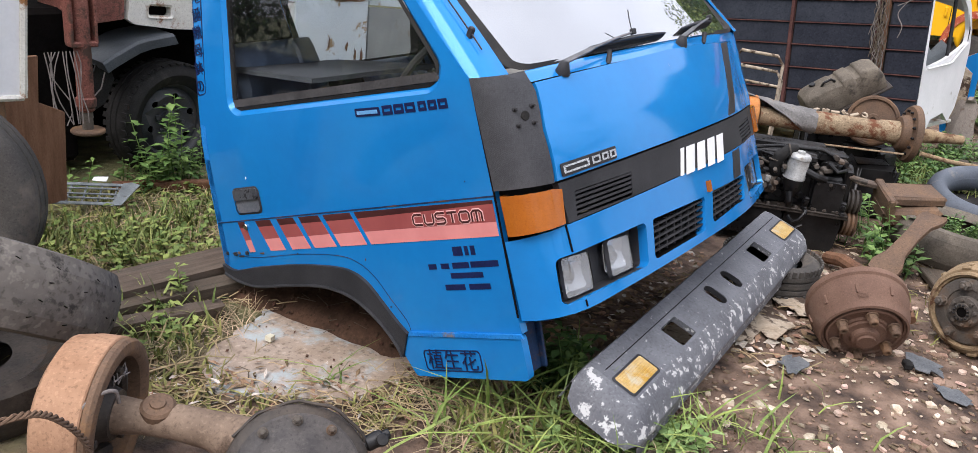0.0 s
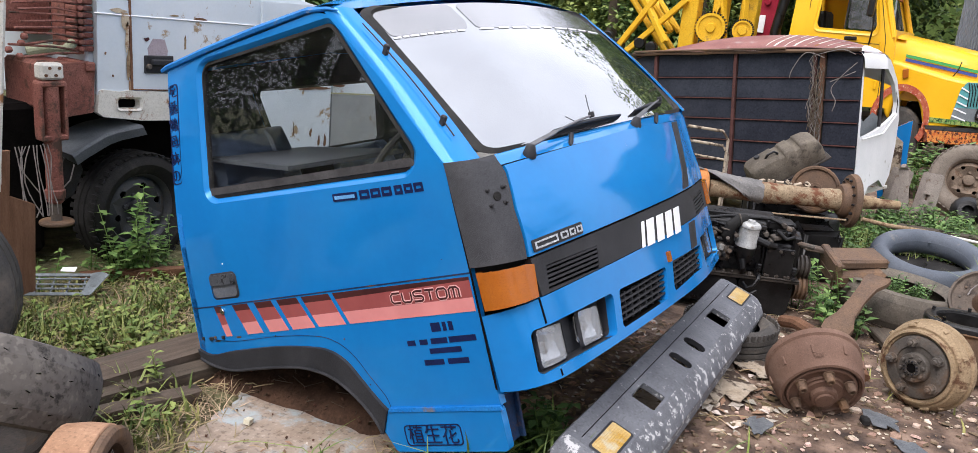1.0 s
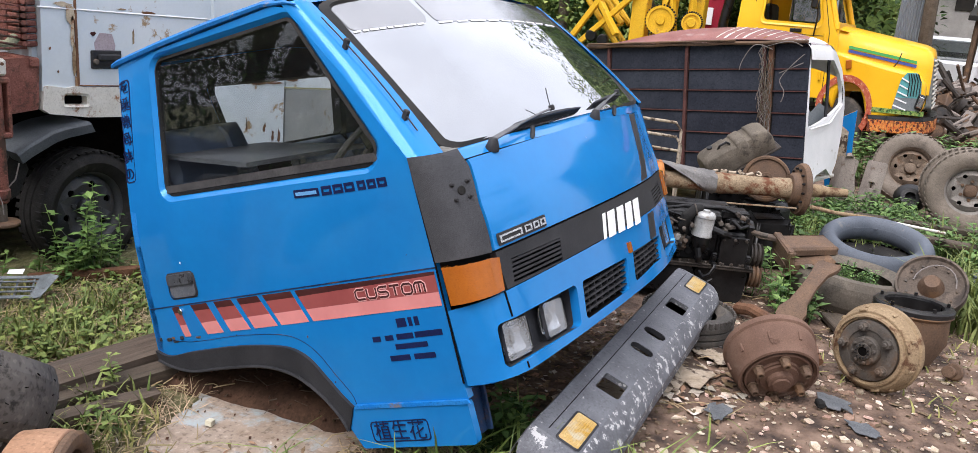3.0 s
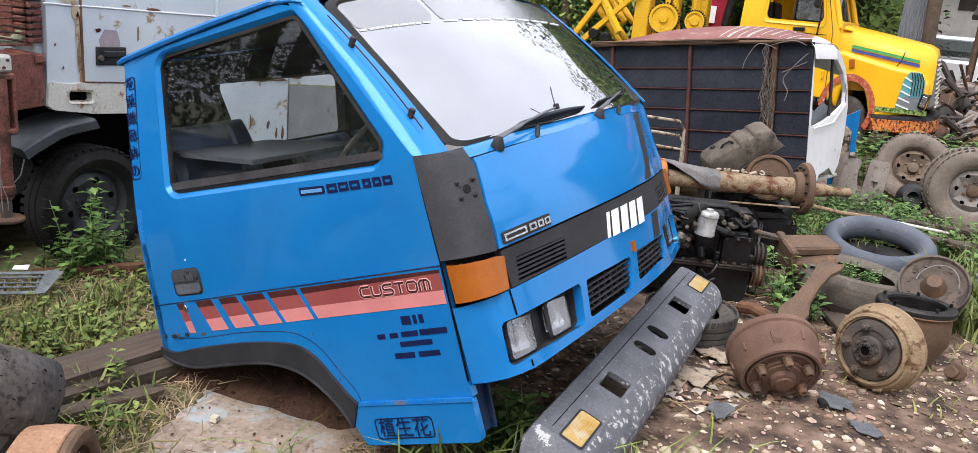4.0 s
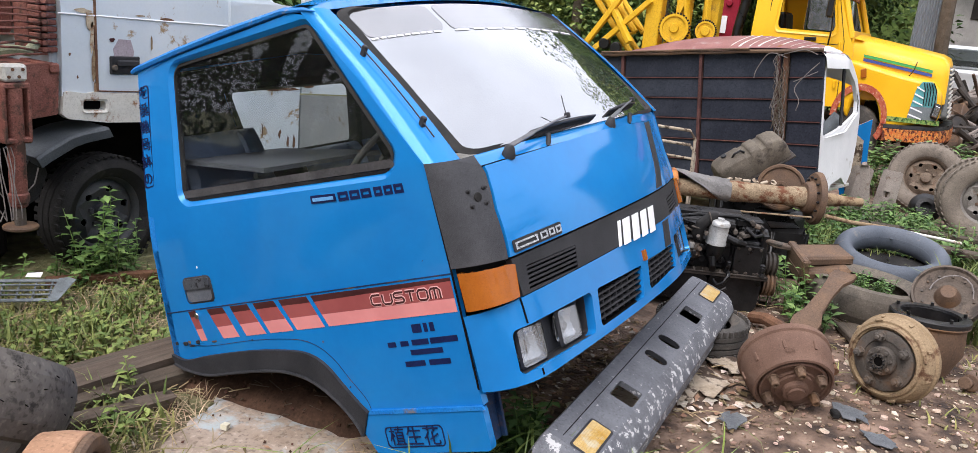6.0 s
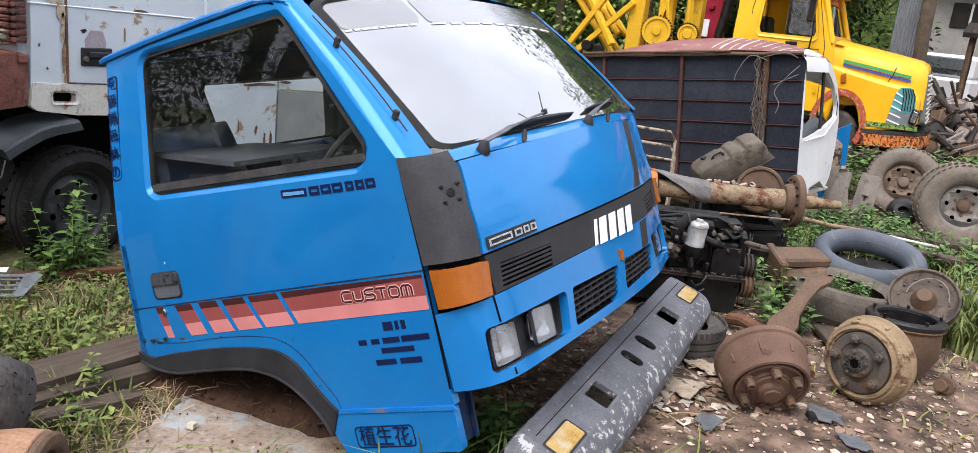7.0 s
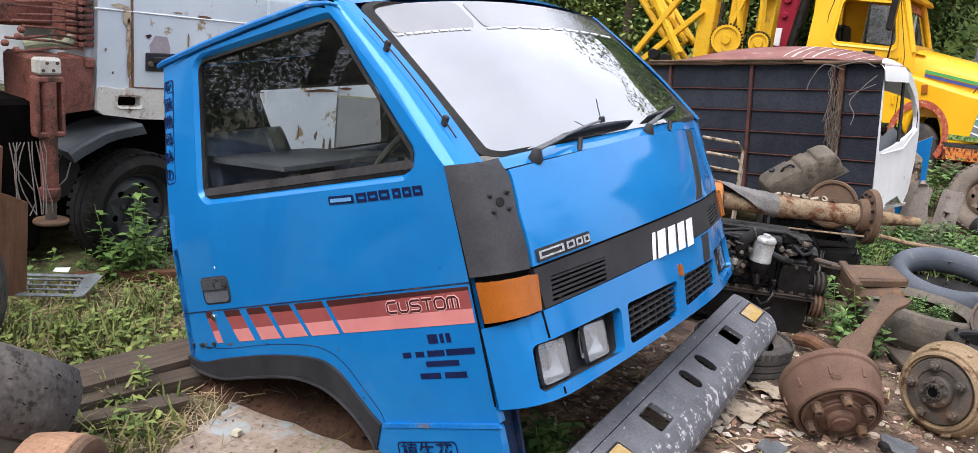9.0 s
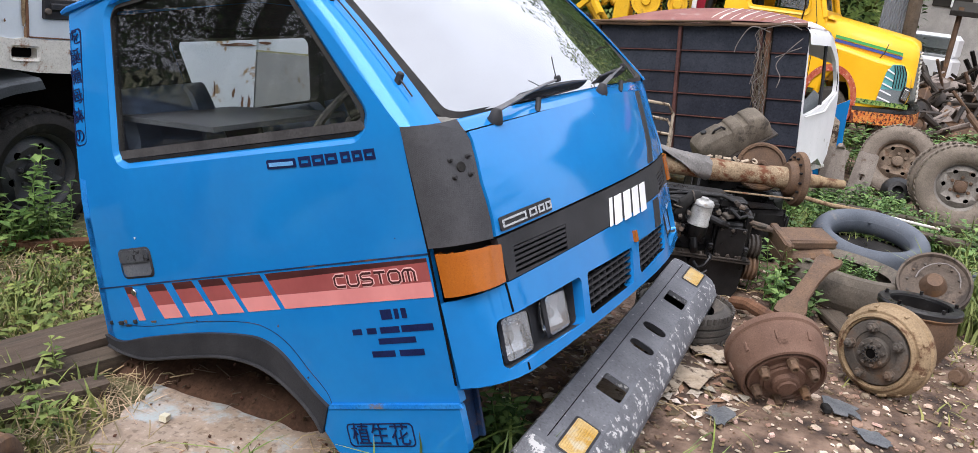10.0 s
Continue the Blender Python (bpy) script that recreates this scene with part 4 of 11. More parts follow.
    part("front_leg", g, M["dark_blue"], cab, "rust-spotted sheet-metal leg in blue darkened for shade")


nose()


def screen_point(s, t, out=0.0):
    """The windscreen's plane: s across and t up, both 0 to 1."""
    q = 2 * s - 1
    x = (0.118 + 0.042 * t) + s * (1.764 - 0.084 * t)
    bulge = 1 - q * q
    y = 0.145 + 0.40 * t - 0.055 * bulge - 0.02 * math.sin(t * math.pi)
    z = 1.283 + 0.607 * t + 0.035 * t * bulge
    return (x, y - 0.84 * out, z + 0.54 * out)


def greenhouse():
    """Windscreen, pillars, roof and rear wall."""
    sq = rounded([(0.0, 0.0), (1.0, 0.0), (1.0, 1.0), (0.0, 1.0)], 0.06, 5)
    si = rounded(inset([(0.0, 0.0), (1.0, 0.0), (1.0, 1.0), (0.0, 1.0)], 0.022), 0.05, 5)
    g = Geo()
    g.sheet(si, lambda s, t: screen_point(s, t), (), 0.006, 0.06, (0, 1, -0.5))
    ws = part("windscreen", g, M["windscreen"], cab, "windscreen mirroring the white sky, film along the top")
    ws.visible_shadow = False
    g = Geo()
    ring_between(g, sq, si, lambda s, t: screen_point(s, t, 0.006), lambda s, t: screen_point(s, t, 0.012))
    s2 = rounded(inset([(0.0, 0.0), (1.0, 0.0), (1.0, 1.0), (0.0, 1.0)], 0.03), 0.05, 5)
    ring_between(g, si, s2, lambda s, t: screen_point(s, t, 0.012), lambda s, t: screen_point(s, t, 0.001))
    part("windscreen_seal", g, M["seal"], cab, "thick dark rubber windscreen seal")
    # tint film along the top edge
    for a, b in ((0.03, 0.285), (0.305, 0.97)):
        g = Geo()
        g.sheet(rounded([(a, 0.775), (b - 0.02, 0.775), (b, 0.83), (b, 0.972), (a, 0.972)], 0.03), lambda s, t: screen_point(s, t, 0.002), (), 0.001, 0.08, (0, 1, -0.5))
        f = part("tint_film", g, M["film"], ws, "peeling grey tint film")
        f.visible_shadow = False
        for k in range(9):
            u = a + (b - a - 0.03) * (k + 0.06 + 0.1 * math.sin(k * 2.3)) / 9
            v = u + (b - a - 0.03) / 9 * (0.75 + 0.2 * math.sin(k * 4.1))
            g = Geo()
            g.sheet([(u, 0.766), (v, 0.766), (v, 0.777), (u, 0.777)], lambda s, t: screen_point(s, t, 0.003), (), 0.001, 0.2, (0, 1, -0.5))
            part("glue_line", g, M["white_film"], f)
    for far in (False, True):
        g = Geo()
        rows = []
        for k in range(13):
            t = k / 12
            z = 1.285 + 0.62 * t
            yd = 0.198 + (0.40 - 0.198) * min(1, t / 0.53) if t < 0.53 else 0.40 + (0.615 - 0.40) * (t - 0.53) / 0.47
            a = Vector((side_x(z), yd, z))
            c = Vector(screen_point(0.0, t, 0.004))
            b = Vector((a.x * 0.65 + c.x * 0.35 - 0.022, a.y * 0.25 + c.y * 0.75 - 0.012, z + 0.005))
            row = []
            for j in range(7):
                w = j / 6
                p = a * (1 - w) ** 2 + b * (2 * w * (1 - w)) + c * w * w
                row.append((2 - p.x, p.y, p.z) if far else tuple(p))
            rows.append(row)
        g.loft(rows)
        part("windscreen_pillar", g, M["blue"], cab, "blue windscreen pillar")
    # rod aerial along the near pillar
    g = Geo()
    pts = []
    for k in range(9):
        t = 0.14 + 0.72 * k / 8
        z = 1.285 + 0.62 * t
        c = Vector(screen_point(0.0, t, 0.02))
        pts.append((c.x - 0.058 + 0.012 * t, c.y + 0.006, z))
    g.tube(pts, 0.0024, 8)
    aer = part("aerial", g, M["black_plastic"], cab, "dark rod aerial clipped to the pillar")
    for k in (1, 6):
        g = Geo()
        g.box((0.016, 0.02, 0.04), Matrix.Translation(pts[k]) @ pose(0.004, 0.005, 0, 40, 0, 0), 0.006)
        part("clip", g, M["black_plastic"], aer)
    # roof
    g = Geo()

    def roof_z(x, y):
        return 1.945 + 0.088 * (1 - (abs(x - 1) / 0.90) ** 3) - 0.10 * max(0.0, (0.85 - y) / 0.35) ** 2 * 0.45 - 0.02 * max(0.0, (y - 1.3) / 0.25) ** 2

    rows = []
    for j in range(15):
        v = j / 14
        row = []
        for k in range(31):
            s = k / 30
            p = Vector(screen_point(s, 1.0, 0.004))
            y = p.y + (1.558 - p.y) * v
            x = p.x + (0.095 + 1.81 * s - p.x) * min(1, v * 2.5)
            z = roof_z(x, y)
            blend = max(0.0, 1 - v * 9)
            row.append((x, y, z * (1 - blend) + p.z * blend))
        rows.append(row)
    g.loft(rows)
    g.loft([[(x, y, z - 0.025) for x, y, z in row] for row in rows])
    roof = part("roof", g, M["blue"], cab, "blue steel roof with worn edges")
    for far in (False, True):
        g = Geo()
        pts = [(0.545, 1.885), (0.60, 1.908), (0.70, 1.93), (1.0, 1.947), (1.3, 1.957), (1.55, 1.958), (1.585, 1.955)]
        mirror = (lambda x: 2 - x) if far else (lambda x: x)
        sec = [(0.014, -0.014), (-0.012, -0.008), (-0.015, 0.004), (-0.008, 0.012), (0.02, 0.022)]
        g.loft([[(mirror(side_x(z) + a * w), y, z + b * w) for a, b in sec] for (y, z), w in zip(pts, (0.1, 0.4, 0.8, 1, 1, 1, 0.8))])
        part("drip_rail", g, surf("worn_drip_rail_paint", (0.010, 0.15, 0.46), (0.02, 0.19, 0.52), 6, (0.4, 0.6), bump=0.1, spots=(0.22, 0.25, 0.30), spot=(0.60, 0.68, 26.0)), roof, "paint-worn roof drip rail")
    # roof ventilator
    g = Geo()
    g.sheet(rounded([(0.86, 0.78), (1.26, 0.78), (1.26, 0.98), (0.86, 0.98)], 0.05), lambda x, y: (x, y, 2.125 - 0.05 * (x - 0.86) - 0.25 * abs(x - 1.06) ** 2), (), 0.035, 0.1, (0, 0, -1))
    for x in (0.92, 1.20):
        g.box((0.03, 0.12, 0.09), pose(x, 0.88, 2.06))
    part("roof_ventilator", g, M["black_plastic"], cab, "open black roof ventilator flap")
    # rear wall with its window
    g = Geo()
    wall = [(0.0, 0.78), (2.0, 0.78), (2.0, 1.30), (1.90, 1.945), (1.0, 2.02), (0.10, 1.945), (0.0, 1.30)]
    RW = [(0.56, 1.52), (1.31, 1.52), (1.36, 1.85), (0.48, 1.85)]
    hole = rounded(RW, 0.04)
    g.sheet(wall, lambda x, z: (x, rear_y(z) - 0.005, z), [hole], 0.03, 0.15, (0, -1, 0))
    rw = part("rear_wall", g, M["blue_worn"], cab, "blue rear wall with a wide rear window")
    g = Geo()
    h2 = rounded(inset(RW, 0.015), 0.035)
    ring_between(g, rounded(inset(RW, -0.02), 0.05), h2, lambda x, z: (x, rear_y(z) - 0.060, z), lambda x, z: (x, rear_y(z) - 0.056, z))
    ring_between(g, h2, h2, lambda x, z: (x, rear_y(z) - 0.056, z), lambda x, z: (x, rear_y(z) + 0.002, z))
    part("rear_window_seal", g, M["seal"], rw)
    g = Geo()
    g.sheet([(0.05, 0.0), (1.95, 0.0), (1.95, 1.0), (0.05, 1.0)], lambda x, v: (x, rear_y(0.8 + 0.69 * v) - 0.045, 0.80 + 0.69 * v), (), 0.02, 0.3, (0, 1, 0))
    part("rear_trim", g, M["trim_grey"], rw, "grey inner rear trim")
    g = Geo()
    g.sheet([(0.05, 1.47), (1.95, 1.47), (1.86, 1.92), (1.0, 1.985), (0.14, 1.92)], lambda x, z: (x, rear_y(z) - 0.047, z), [rounded(inset(RW, -0.012), 0.045)], 0.008, 0.15, (0, 1, 0))
    part("upper_trim", g, M["trim_grey"], rw)
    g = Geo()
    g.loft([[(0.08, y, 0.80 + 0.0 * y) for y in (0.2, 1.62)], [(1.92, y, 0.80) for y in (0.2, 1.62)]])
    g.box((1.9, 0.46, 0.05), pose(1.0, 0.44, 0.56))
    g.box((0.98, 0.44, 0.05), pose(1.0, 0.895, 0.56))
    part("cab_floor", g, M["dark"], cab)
    # near-black sheet added below the floor in place of the shade under the arch
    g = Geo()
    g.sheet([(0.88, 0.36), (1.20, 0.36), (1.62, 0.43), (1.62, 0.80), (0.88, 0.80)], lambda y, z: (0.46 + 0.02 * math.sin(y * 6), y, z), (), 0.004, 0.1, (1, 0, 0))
    part("inner_arch", g, M["dark"], cab, "black sheet added to give the shade under the wheel arch")
    g = Geo()
    g.loft([[(0.1, y, 1.93) for y in (0.62, 1.5)], [(1.0, y, 1.985) for y in (0.62, 1.5)], [(1.9, y, 1.93) for y in (0.62, 1.5)]])
    part("headlining", g, M["trim_grey"], cab)


def film_mat():
    """Grey translucent sun film."""
    m = glass_mat("grey_sun_film", (0.45, 0.45, 0.47), 0.12, 0.20, 0.28)
    return m


M["film"] = film_mat()
greenhouse()


M["board_dark"] = surf("dusty_grey_board", (0.08, 0.086, 0.098), (0.15, 0.158, 0.172), 6, (0.4, 0.6), bump=0.2)
M["trim_dusty"] = surf("dust-greyed_black_plastic".replace("-", "_"), (0.07, 0.068, 0.065), (0.11, 0.105, 0.10), 8, (0.5, 0.7), bump=0.1)

M["dust_pale"] = surf("pale_dust_coat", (0.50, 0.50, 0.49), (0.68, 0.68, 0.67), 7, (0.85, 0.95), bump=0.2, grime=0.3)


def cab_inside():
    g = Geo()
    rows = []
    for k in range(9):
        s = k / 8
        rows.append([(0.12 + 1.76 * s, y, z) for y, z in ((0.44, 1.29), (0.50, 1.22), (0.50, 0.98))])
    g.loft(rows)
    g.box((0.42, 0.16, 0.10), pose(0.52, 0.42, 1.32, 20, 0, 0), 0.03)
    board = part("dashboard", g, M["dash"], cab, "black dashboard with a raised instrument hood")
    g = Geo()
    g.loft([[(0.14 + 1.72 * k / 30, y, z + 0.012 * noise.noise((k * 0.4, y * 9, 3.3))) for y, z in ((0.17, 1.272), (0.24, 1.292), (0.32, 1.305), (0.40 + 0.03 * noise.noise((k * 0.5, 0, 1)), 1.300), (0.445, 1.288))] for k in range(31)])
    part("dash_top", g, M["dust_pale"], board, "dashboard top under a coat of pale dust")
    g = Geo()
    mw = pose(0.46, 0.70, 1.36, -38, 0, 0)
    g.torus(0.205, 0.014, mw, 36, 8)
    g.cyl(0.05, 0.03, mw, 16, bevel=0.01)
    for a in (0, 130, 230):
        g.box((0.03, 0.19, 0.012), mw @ pose(0, 0, 0, 0, 0, a) @ pose(0, 0.1, 0), 0.004)
    g.tube([mw @ Vector((0, 0, -0.01)), (0.52, 0.40, 1.10)], 0.03, 10)
    part("steering_wheel", g, M["trim_dusty"], cab, "dusty thin-rimmed black steering wheel")
    for x, w, top in ((0.36, 0.46, 1.66), (1.05, 0.40, 1.52), (1.52, 0.44, 1.52)):
        g = Geo()
        g.box((w, 0.50, 0.14), pose(x, 1.16, 1.06, -4, 0, 0), 0.04)
        seat = part("seat_cushion", g, M["seat"], cab, "dark blue vinyl seat")
        g = Geo()
        h = top - 1.0
        rows = []
        for q, bulge in ((0.0, 0.02), (0.06, 0.05), (0.35, 0.062), (0.62, 0.05), (0.66, 0.038), (0.70, 0.05), (0.92, 0.05), (0.98, 0.03), (1.0, 0.005)):
            zz, yy = 1.0 + h * q, 1.44 + 0.075 * q
            e = w / 2 * (1.0 if q < 0.9 else 0.93)
            rows.append([(x - e, yy + 0.03, zz), (x - e, yy - bulge * 0.4, zz), (x - e * 0.86, yy - bulge, zz), (x - e * 0.45, yy - bulge * 1.15, zz), (x - e * 0.40, yy - bulge * 0.85, zz), (x + e * 0.40, yy - bulge * 0.85, zz), (x + e * 0.45, yy - bulge * 1.15, zz), (x + e * 0.86, yy - bulge, zz), (x + e, yy - bulge * 0.4, zz), (x + e, yy + 0.03, zz)])
        g.loft(rows, True)
        g.add(rows[-1], [tuple(range(10))])
        part("backrest", g, M["seat"], seat, "blue vinyl backrest with stitched panels")
    g = Geo()
    g.box((0.20, 0.10, 0.15), pose(0.86, 0.44, 1.40, 15, 0, 0), 0.02)
    part("instrument_hood", g, M["dash"], cab, "black instrument hood")
    g = Geo()
    g.sheet([(0.0, 0.0), (1.0, 0.0), (1.0, 1.0), (0.0, 1.0)], lambda u, v: tuple(Vector((0.12, 1.02, 1.435)).lerp(Vector((0.66, 0.90, 1.41)), u).lerp(Vector((0.12, 1.50, 1.572)).lerp(Vector((0.70, 1.50, 1.545)), u), v)), (), 0.018, 0.2, (0, 0, -1))
    part("loose_board", g, M["board_dark"], cab, "dusty grey board across the seats")


cab_inside()


M["handle_grey"] = surf("scuffed_grey_plastic", (0.05, 0.055, 0.065), (0.10, 0.105, 0.115), 16, (0.4, 0.55), bump=0.1, spots=(0.02, 0.02, 0.022), spot=(0.56, 0.6, 30))
M["handle_cup"] = surf("grey_handle_cup", (0.10, 0.11, 0.13), (0.17, 0.18, 0.20), 9, (0.35, 0.5), bump=0.05)


def flank_details():
    on = on_side
    inw = (1, 0, 0)

    def plate(pts, out, mat, name, parent, label=""):
        g = Geo()
        g.sheet(pts, on(out), (), 0.0012, 0.15, inw)
        return part(name, g, mat, parent, label)

    # stripe: maroon above, salmon below, with slanted cuts towards the rear; (front top, front bottom, rear top, rear bottom)
    def top_z(y):
        return 0.933 + (y - 0.21) * 0.0225

    def low_z(y):
        return 0.821 + (y - 0.21) * 0.012

    for ft, fb, rt, rb in ((0.211, 0.214, 0.833, 0.781), (0.855, 0.803, 1.001, 0.944), (1.028, 0.965, 1.142, 1.089), (1.175, 1.112, 1.275, 1.224), (1.318, 1.265, 1.414, 1.360), (1.487, 1.462, 1.531, 1.500)):
        def at(w, rear):
            y = (rb + (rt - rb) * w) if rear else (fb + (ft - fb) * w)
            return (y, low_z(y) + (top_z(y) - low_z(y)) * w)
        wide = rt - ft > 0.3
        for a, b, mat in (((0, 0), (0.40, 0.39), "stripe_pink"), ((0.40, 0.39), (0.90 if wide else 0.80, 0.80), "stripe_red"), ((0.90 if wide else 0.80, 0.80), (1, 1), "stripe_dark")):
            plate([at(a[0], False), at(a[1], True), at(b[1], True), at(b[0], False)], 0.0015, M[mat], "stripe", near_door)
    turn = Matrix(((0, 0, -1, 0), (-1, 0, 0, 0), (0, 1, 0, 0), (0, 0, 0, 1)))
    glyphs = {"C": [((1, 1), (0.2, 1), (0, 0.8), (0, 0.2), (0.2, 0), (1, 0))], "U": [((0, 1), (0, 0.2), (0.2, 0), (0.8, 0), (1, 0.2), (1, 1))],
              "S": [((1, 1), (0.2, 1), (0, 0.86), (0, 0.64), (0.18, 0.5), (0.82, 0.5), (1, 0.36), (1, 0.14), (0.82, 0), (0, 0))], "T": [((0, 1), (1, 1)), ((0.5, 1), (0.5, 0))],
              "O": [((0.2, 0), (0.8, 0), (1, 0.2), (1, 0.8), (0.8, 1), (0.2, 1), (0, 0.8), (0, 0.2), (0.2, 0))], "M": [((0, 0), (0, 0.8), (0.2, 1), (0.8, 1), (1, 0.8), (1, 0)), ((0.5, 1), (0.5, 0))]}
    for k, ch in enumerate("CUSTOM"):
        for r, mat, lift in ((0.0070, "stripe_light", 0.0022), (0.0036, "stripe_dark", 0.0032)):
            g = Geo()
            for line in glyphs[ch]:
                g.tube([(-0.146 + 0.0505 * k + 0.040 * x, 0.034 * (y - 0.5), 0) for x, y in line], r, 8)
            ob = part("letter", g, M[mat], near_door, "maroon letter with a pale pink outline" if r < 0.004 else "")
            ob.matrix_basis = Matrix.Translation((-lift, 0.408, 0.893)) @ turn @ pose(0, 0, 0, 0, 0, -1.4) @ Matrix.Diagonal((1, 1, 0.14, 1))
    # model badge as plain bars
    def up(y):
        return (y - 0.30) * 0.078

    def slope(y, z):
        return (y, z - 0.017 + up(y))
    plate([slope(*p) for p in rounded([(0.708, 1.247), (0.592, 1.245), (0.592, 1.272), (0.708, 1.275)], 0.004, 2)], 0.0015, M["navy"], "badge_bar", near_door, "navy badge bar")
    plate([slope(0.698, 1.254), slope(0.602, 1.252), slope(0.602, 1.264), slope(0.698, 1.266)], 0.003, M["pale_blue"], "badge_bar", near_door)
    for a, b in ((0.580, 0.535), (0.528, 0.485), (0.478, 0.435), (0.422, 0.388), (0.380, 0.345), (0.338, 0.300)):
        g = Geo()
        hole = [slope(a - 0.009, 1.254), slope(b + 0.009, 1.254), slope(b + 0.009, 1.263), slope(a - 0.009, 1.263)]
        g.sheet([slope(a, 1.243), slope(b, 1.243), slope(b, 1.274), slope(a, 1.274)], on(0.0015), [hole], 0.0012, 0.15, inw)
        part("badge_bar", g, M["navy"], near_door)
    # owner's lines as plain bars
    for y0, y1, z0, z1 in ((0.415, 0.375, 0.768, 0.798), (0.365, 0.350, 0.768, 0.798), (0.340, 0.322, 0.768, 0.798),
                           (0.535, 0.50, 0.727, 0.745), (0.48, 0.445, 0.727, 0.745), (0.43, 0.36, 0.727, 0.746), (0.352, 0.24, 0.727, 0.747),
                           (0.445, 0.31, 0.694, 0.712), (0.48, 0.395, 0.655, 0.674), (0.378, 0.29, 0.655, 0.674)):
        plate([(y0, z0), (y1, z0), (y1, z1), (y0, z1)], 0.0015, M["navy"], "painted_bar", near_door)
    # upright and step writing
    for outline, host in ((rounded([(1.552, 1.484), (1.614, 1.484), (1.557, 1.884), (1.495, 1.884)], 0.016, 3), near_door),
                          (rounded([(0.647, 0.372), (0.393, 0.376), (0.391, 0.452), (0.648, 0.448)], 0.015, 3), near_step)):
        out = 0.008 if host is near_step else 0.0015
        c = (sum(p[0] for p in outline) / len(outline), sum(p[1] for p in outline) / len(outline))
        inner = [(c[0] + (p[0] - c[0]) * (0.86 if host is near_door else 0.965), c[1] + (p[1] - c[1]) * (0.98 if host is near_door else 0.90)) for p in outline]
        g = Geo()
        g.sheet(outline, on(out), [inner], 0.0012, 0.1, inw)
        part("sticker_border", g, M["navy"], host, "navy rounded sticker border")
    for k, ch in enumerate("を誕贈母鉢の"):
        z = 1.853 - 0.0672 * k
        y = 1.531 + 0.0567 * (1.853 - z) / 0.40
        letters(ch, 0.058, M["navy"], near_door, Matrix.Translation((side_x(z) - 0.003, y, z)) @ turn, "lettering", "", 1.0, 0.0004)
    for k, ch in enumerate("植生花"):
        letters(ch, 0.075, M["navy"], near_step, Matrix.Translation((-0.011, 0.592 - 0.075 * k, 0.411)) @ turn, "lettering")
    # handle recess and grip
    oc = rounded([(1.509, 1.100), (1.337, 1.094), (1.345, 0.986), (1.517, 0.992)], 0.022, 3)
    g = Geo()
    g.sheet(oc, on(0.001), (), 0.002, 0.1, inw)
    ic = [(1.427 + (y - 1.427) * 0.90, 1.043 + (z - 1.043) * 0.87) for y, z in oc]
    g2 = Geo()
    ring_between(g2, oc, ic, on(0.002), on(0.006))
    hd = part("handle_plate", g2, M["black_plastic"], near_door, "black recessed door handle")
    g = Geo()
    g.sheet(ic, on(0.0022), (), 0.002, 0.1, inw)
    part("handle_cup", g, M["handle_cup"], hd)
    g = Geo()
    g.sheet(rounded([(1.500, 1.093), (1.346, 1.088), (1.352, 1.045), (1.504, 1.050)], 0.010, 2), on(0.010), (), 0.01, 0.1, inw)
    part("grip", g, M["handle_grey"], hd, "scuffed grey pull")
    g = Geo()
    g.cyl(0.013, 0.008, axis((-0.003, 1.482, 0.941), (-1, 0, 0)), 14, bevel=0.002)
    part("key_lock", g, M["chrome"], near_door, "round chrome key lock")
    # crease line above the stripe, its shade drawn as a dark strip, and door edges
    plate([(0.203, 0.941), (1.668, 0.967), (1.668, 0.972), (0.203, 0.946)], 0.0012, M["dark_blue"], "crease", near_door)
    # pressed line that follows the wheel arch, its shading drawn as a thin dark strip
    line = [(1.625, 0.838), (1.47, 0.812), (1.20, 0.812), (0.975, 0.796), (0.875, 0.765), (0.805, 0.708), (0.752, 0.628), (0.700, 0.552), (0.690, 0.512)]
    line = smooth(line)
    edge = [(y - 0.0016, z + 0.0018) for y, z in line]
    plate(line + edge[::-1], 0.0012, M["dark_blue"], "crease", near_door)
    # chips and rust marks along the lower edge
    for cy, cz, sy, sz, mat in ((1.565, 0.822, 0.028, 0.007, "dash"), (1.575, 0.838, 0.012, 0.012, "rust_brown"), (1.42, 0.828, 0.022, 0.008, "rust_brown"), (1.20, 0.815, 0.005, 0.007, "dash"), (1.40, 1.13, 0.005, 0.005, "white_film"), (0.30, 1.0, 0.003, 0.003, "dash"), (0.83, 0.775, 0.004, 0.006, "rust"), (0.76, 0.60, 0.005, 0.006, "dash")):
        plate([(cy + sy * (0.7 + 0.3 * math.sin(7 * k + cy * 40)) * math.cos(k * 0.7), cz + sz * (0.7 + 0.3 * math.cos(5 * k + cz * 30)) * math.sin(k * 0.7)) for k in range(9)], 0.0022, M[mat], "paint_chip", near_door)
    g = Geo()
    for a, b in (((0.196, 1.293), (0.199, 0.95)), ((0.199, 0.95), (0.211, 0.56))):
        g.sheet([(a[0] - 0.004, a[1]), (a[0] + 0.003, a[1]), (b[0] + 0.003, b[1]), (b[0] - 0.004, b[1])], on(0.0012), (), 0.002, 0.1, inw)
    part("door_gap", g, M["dark"], near_door)
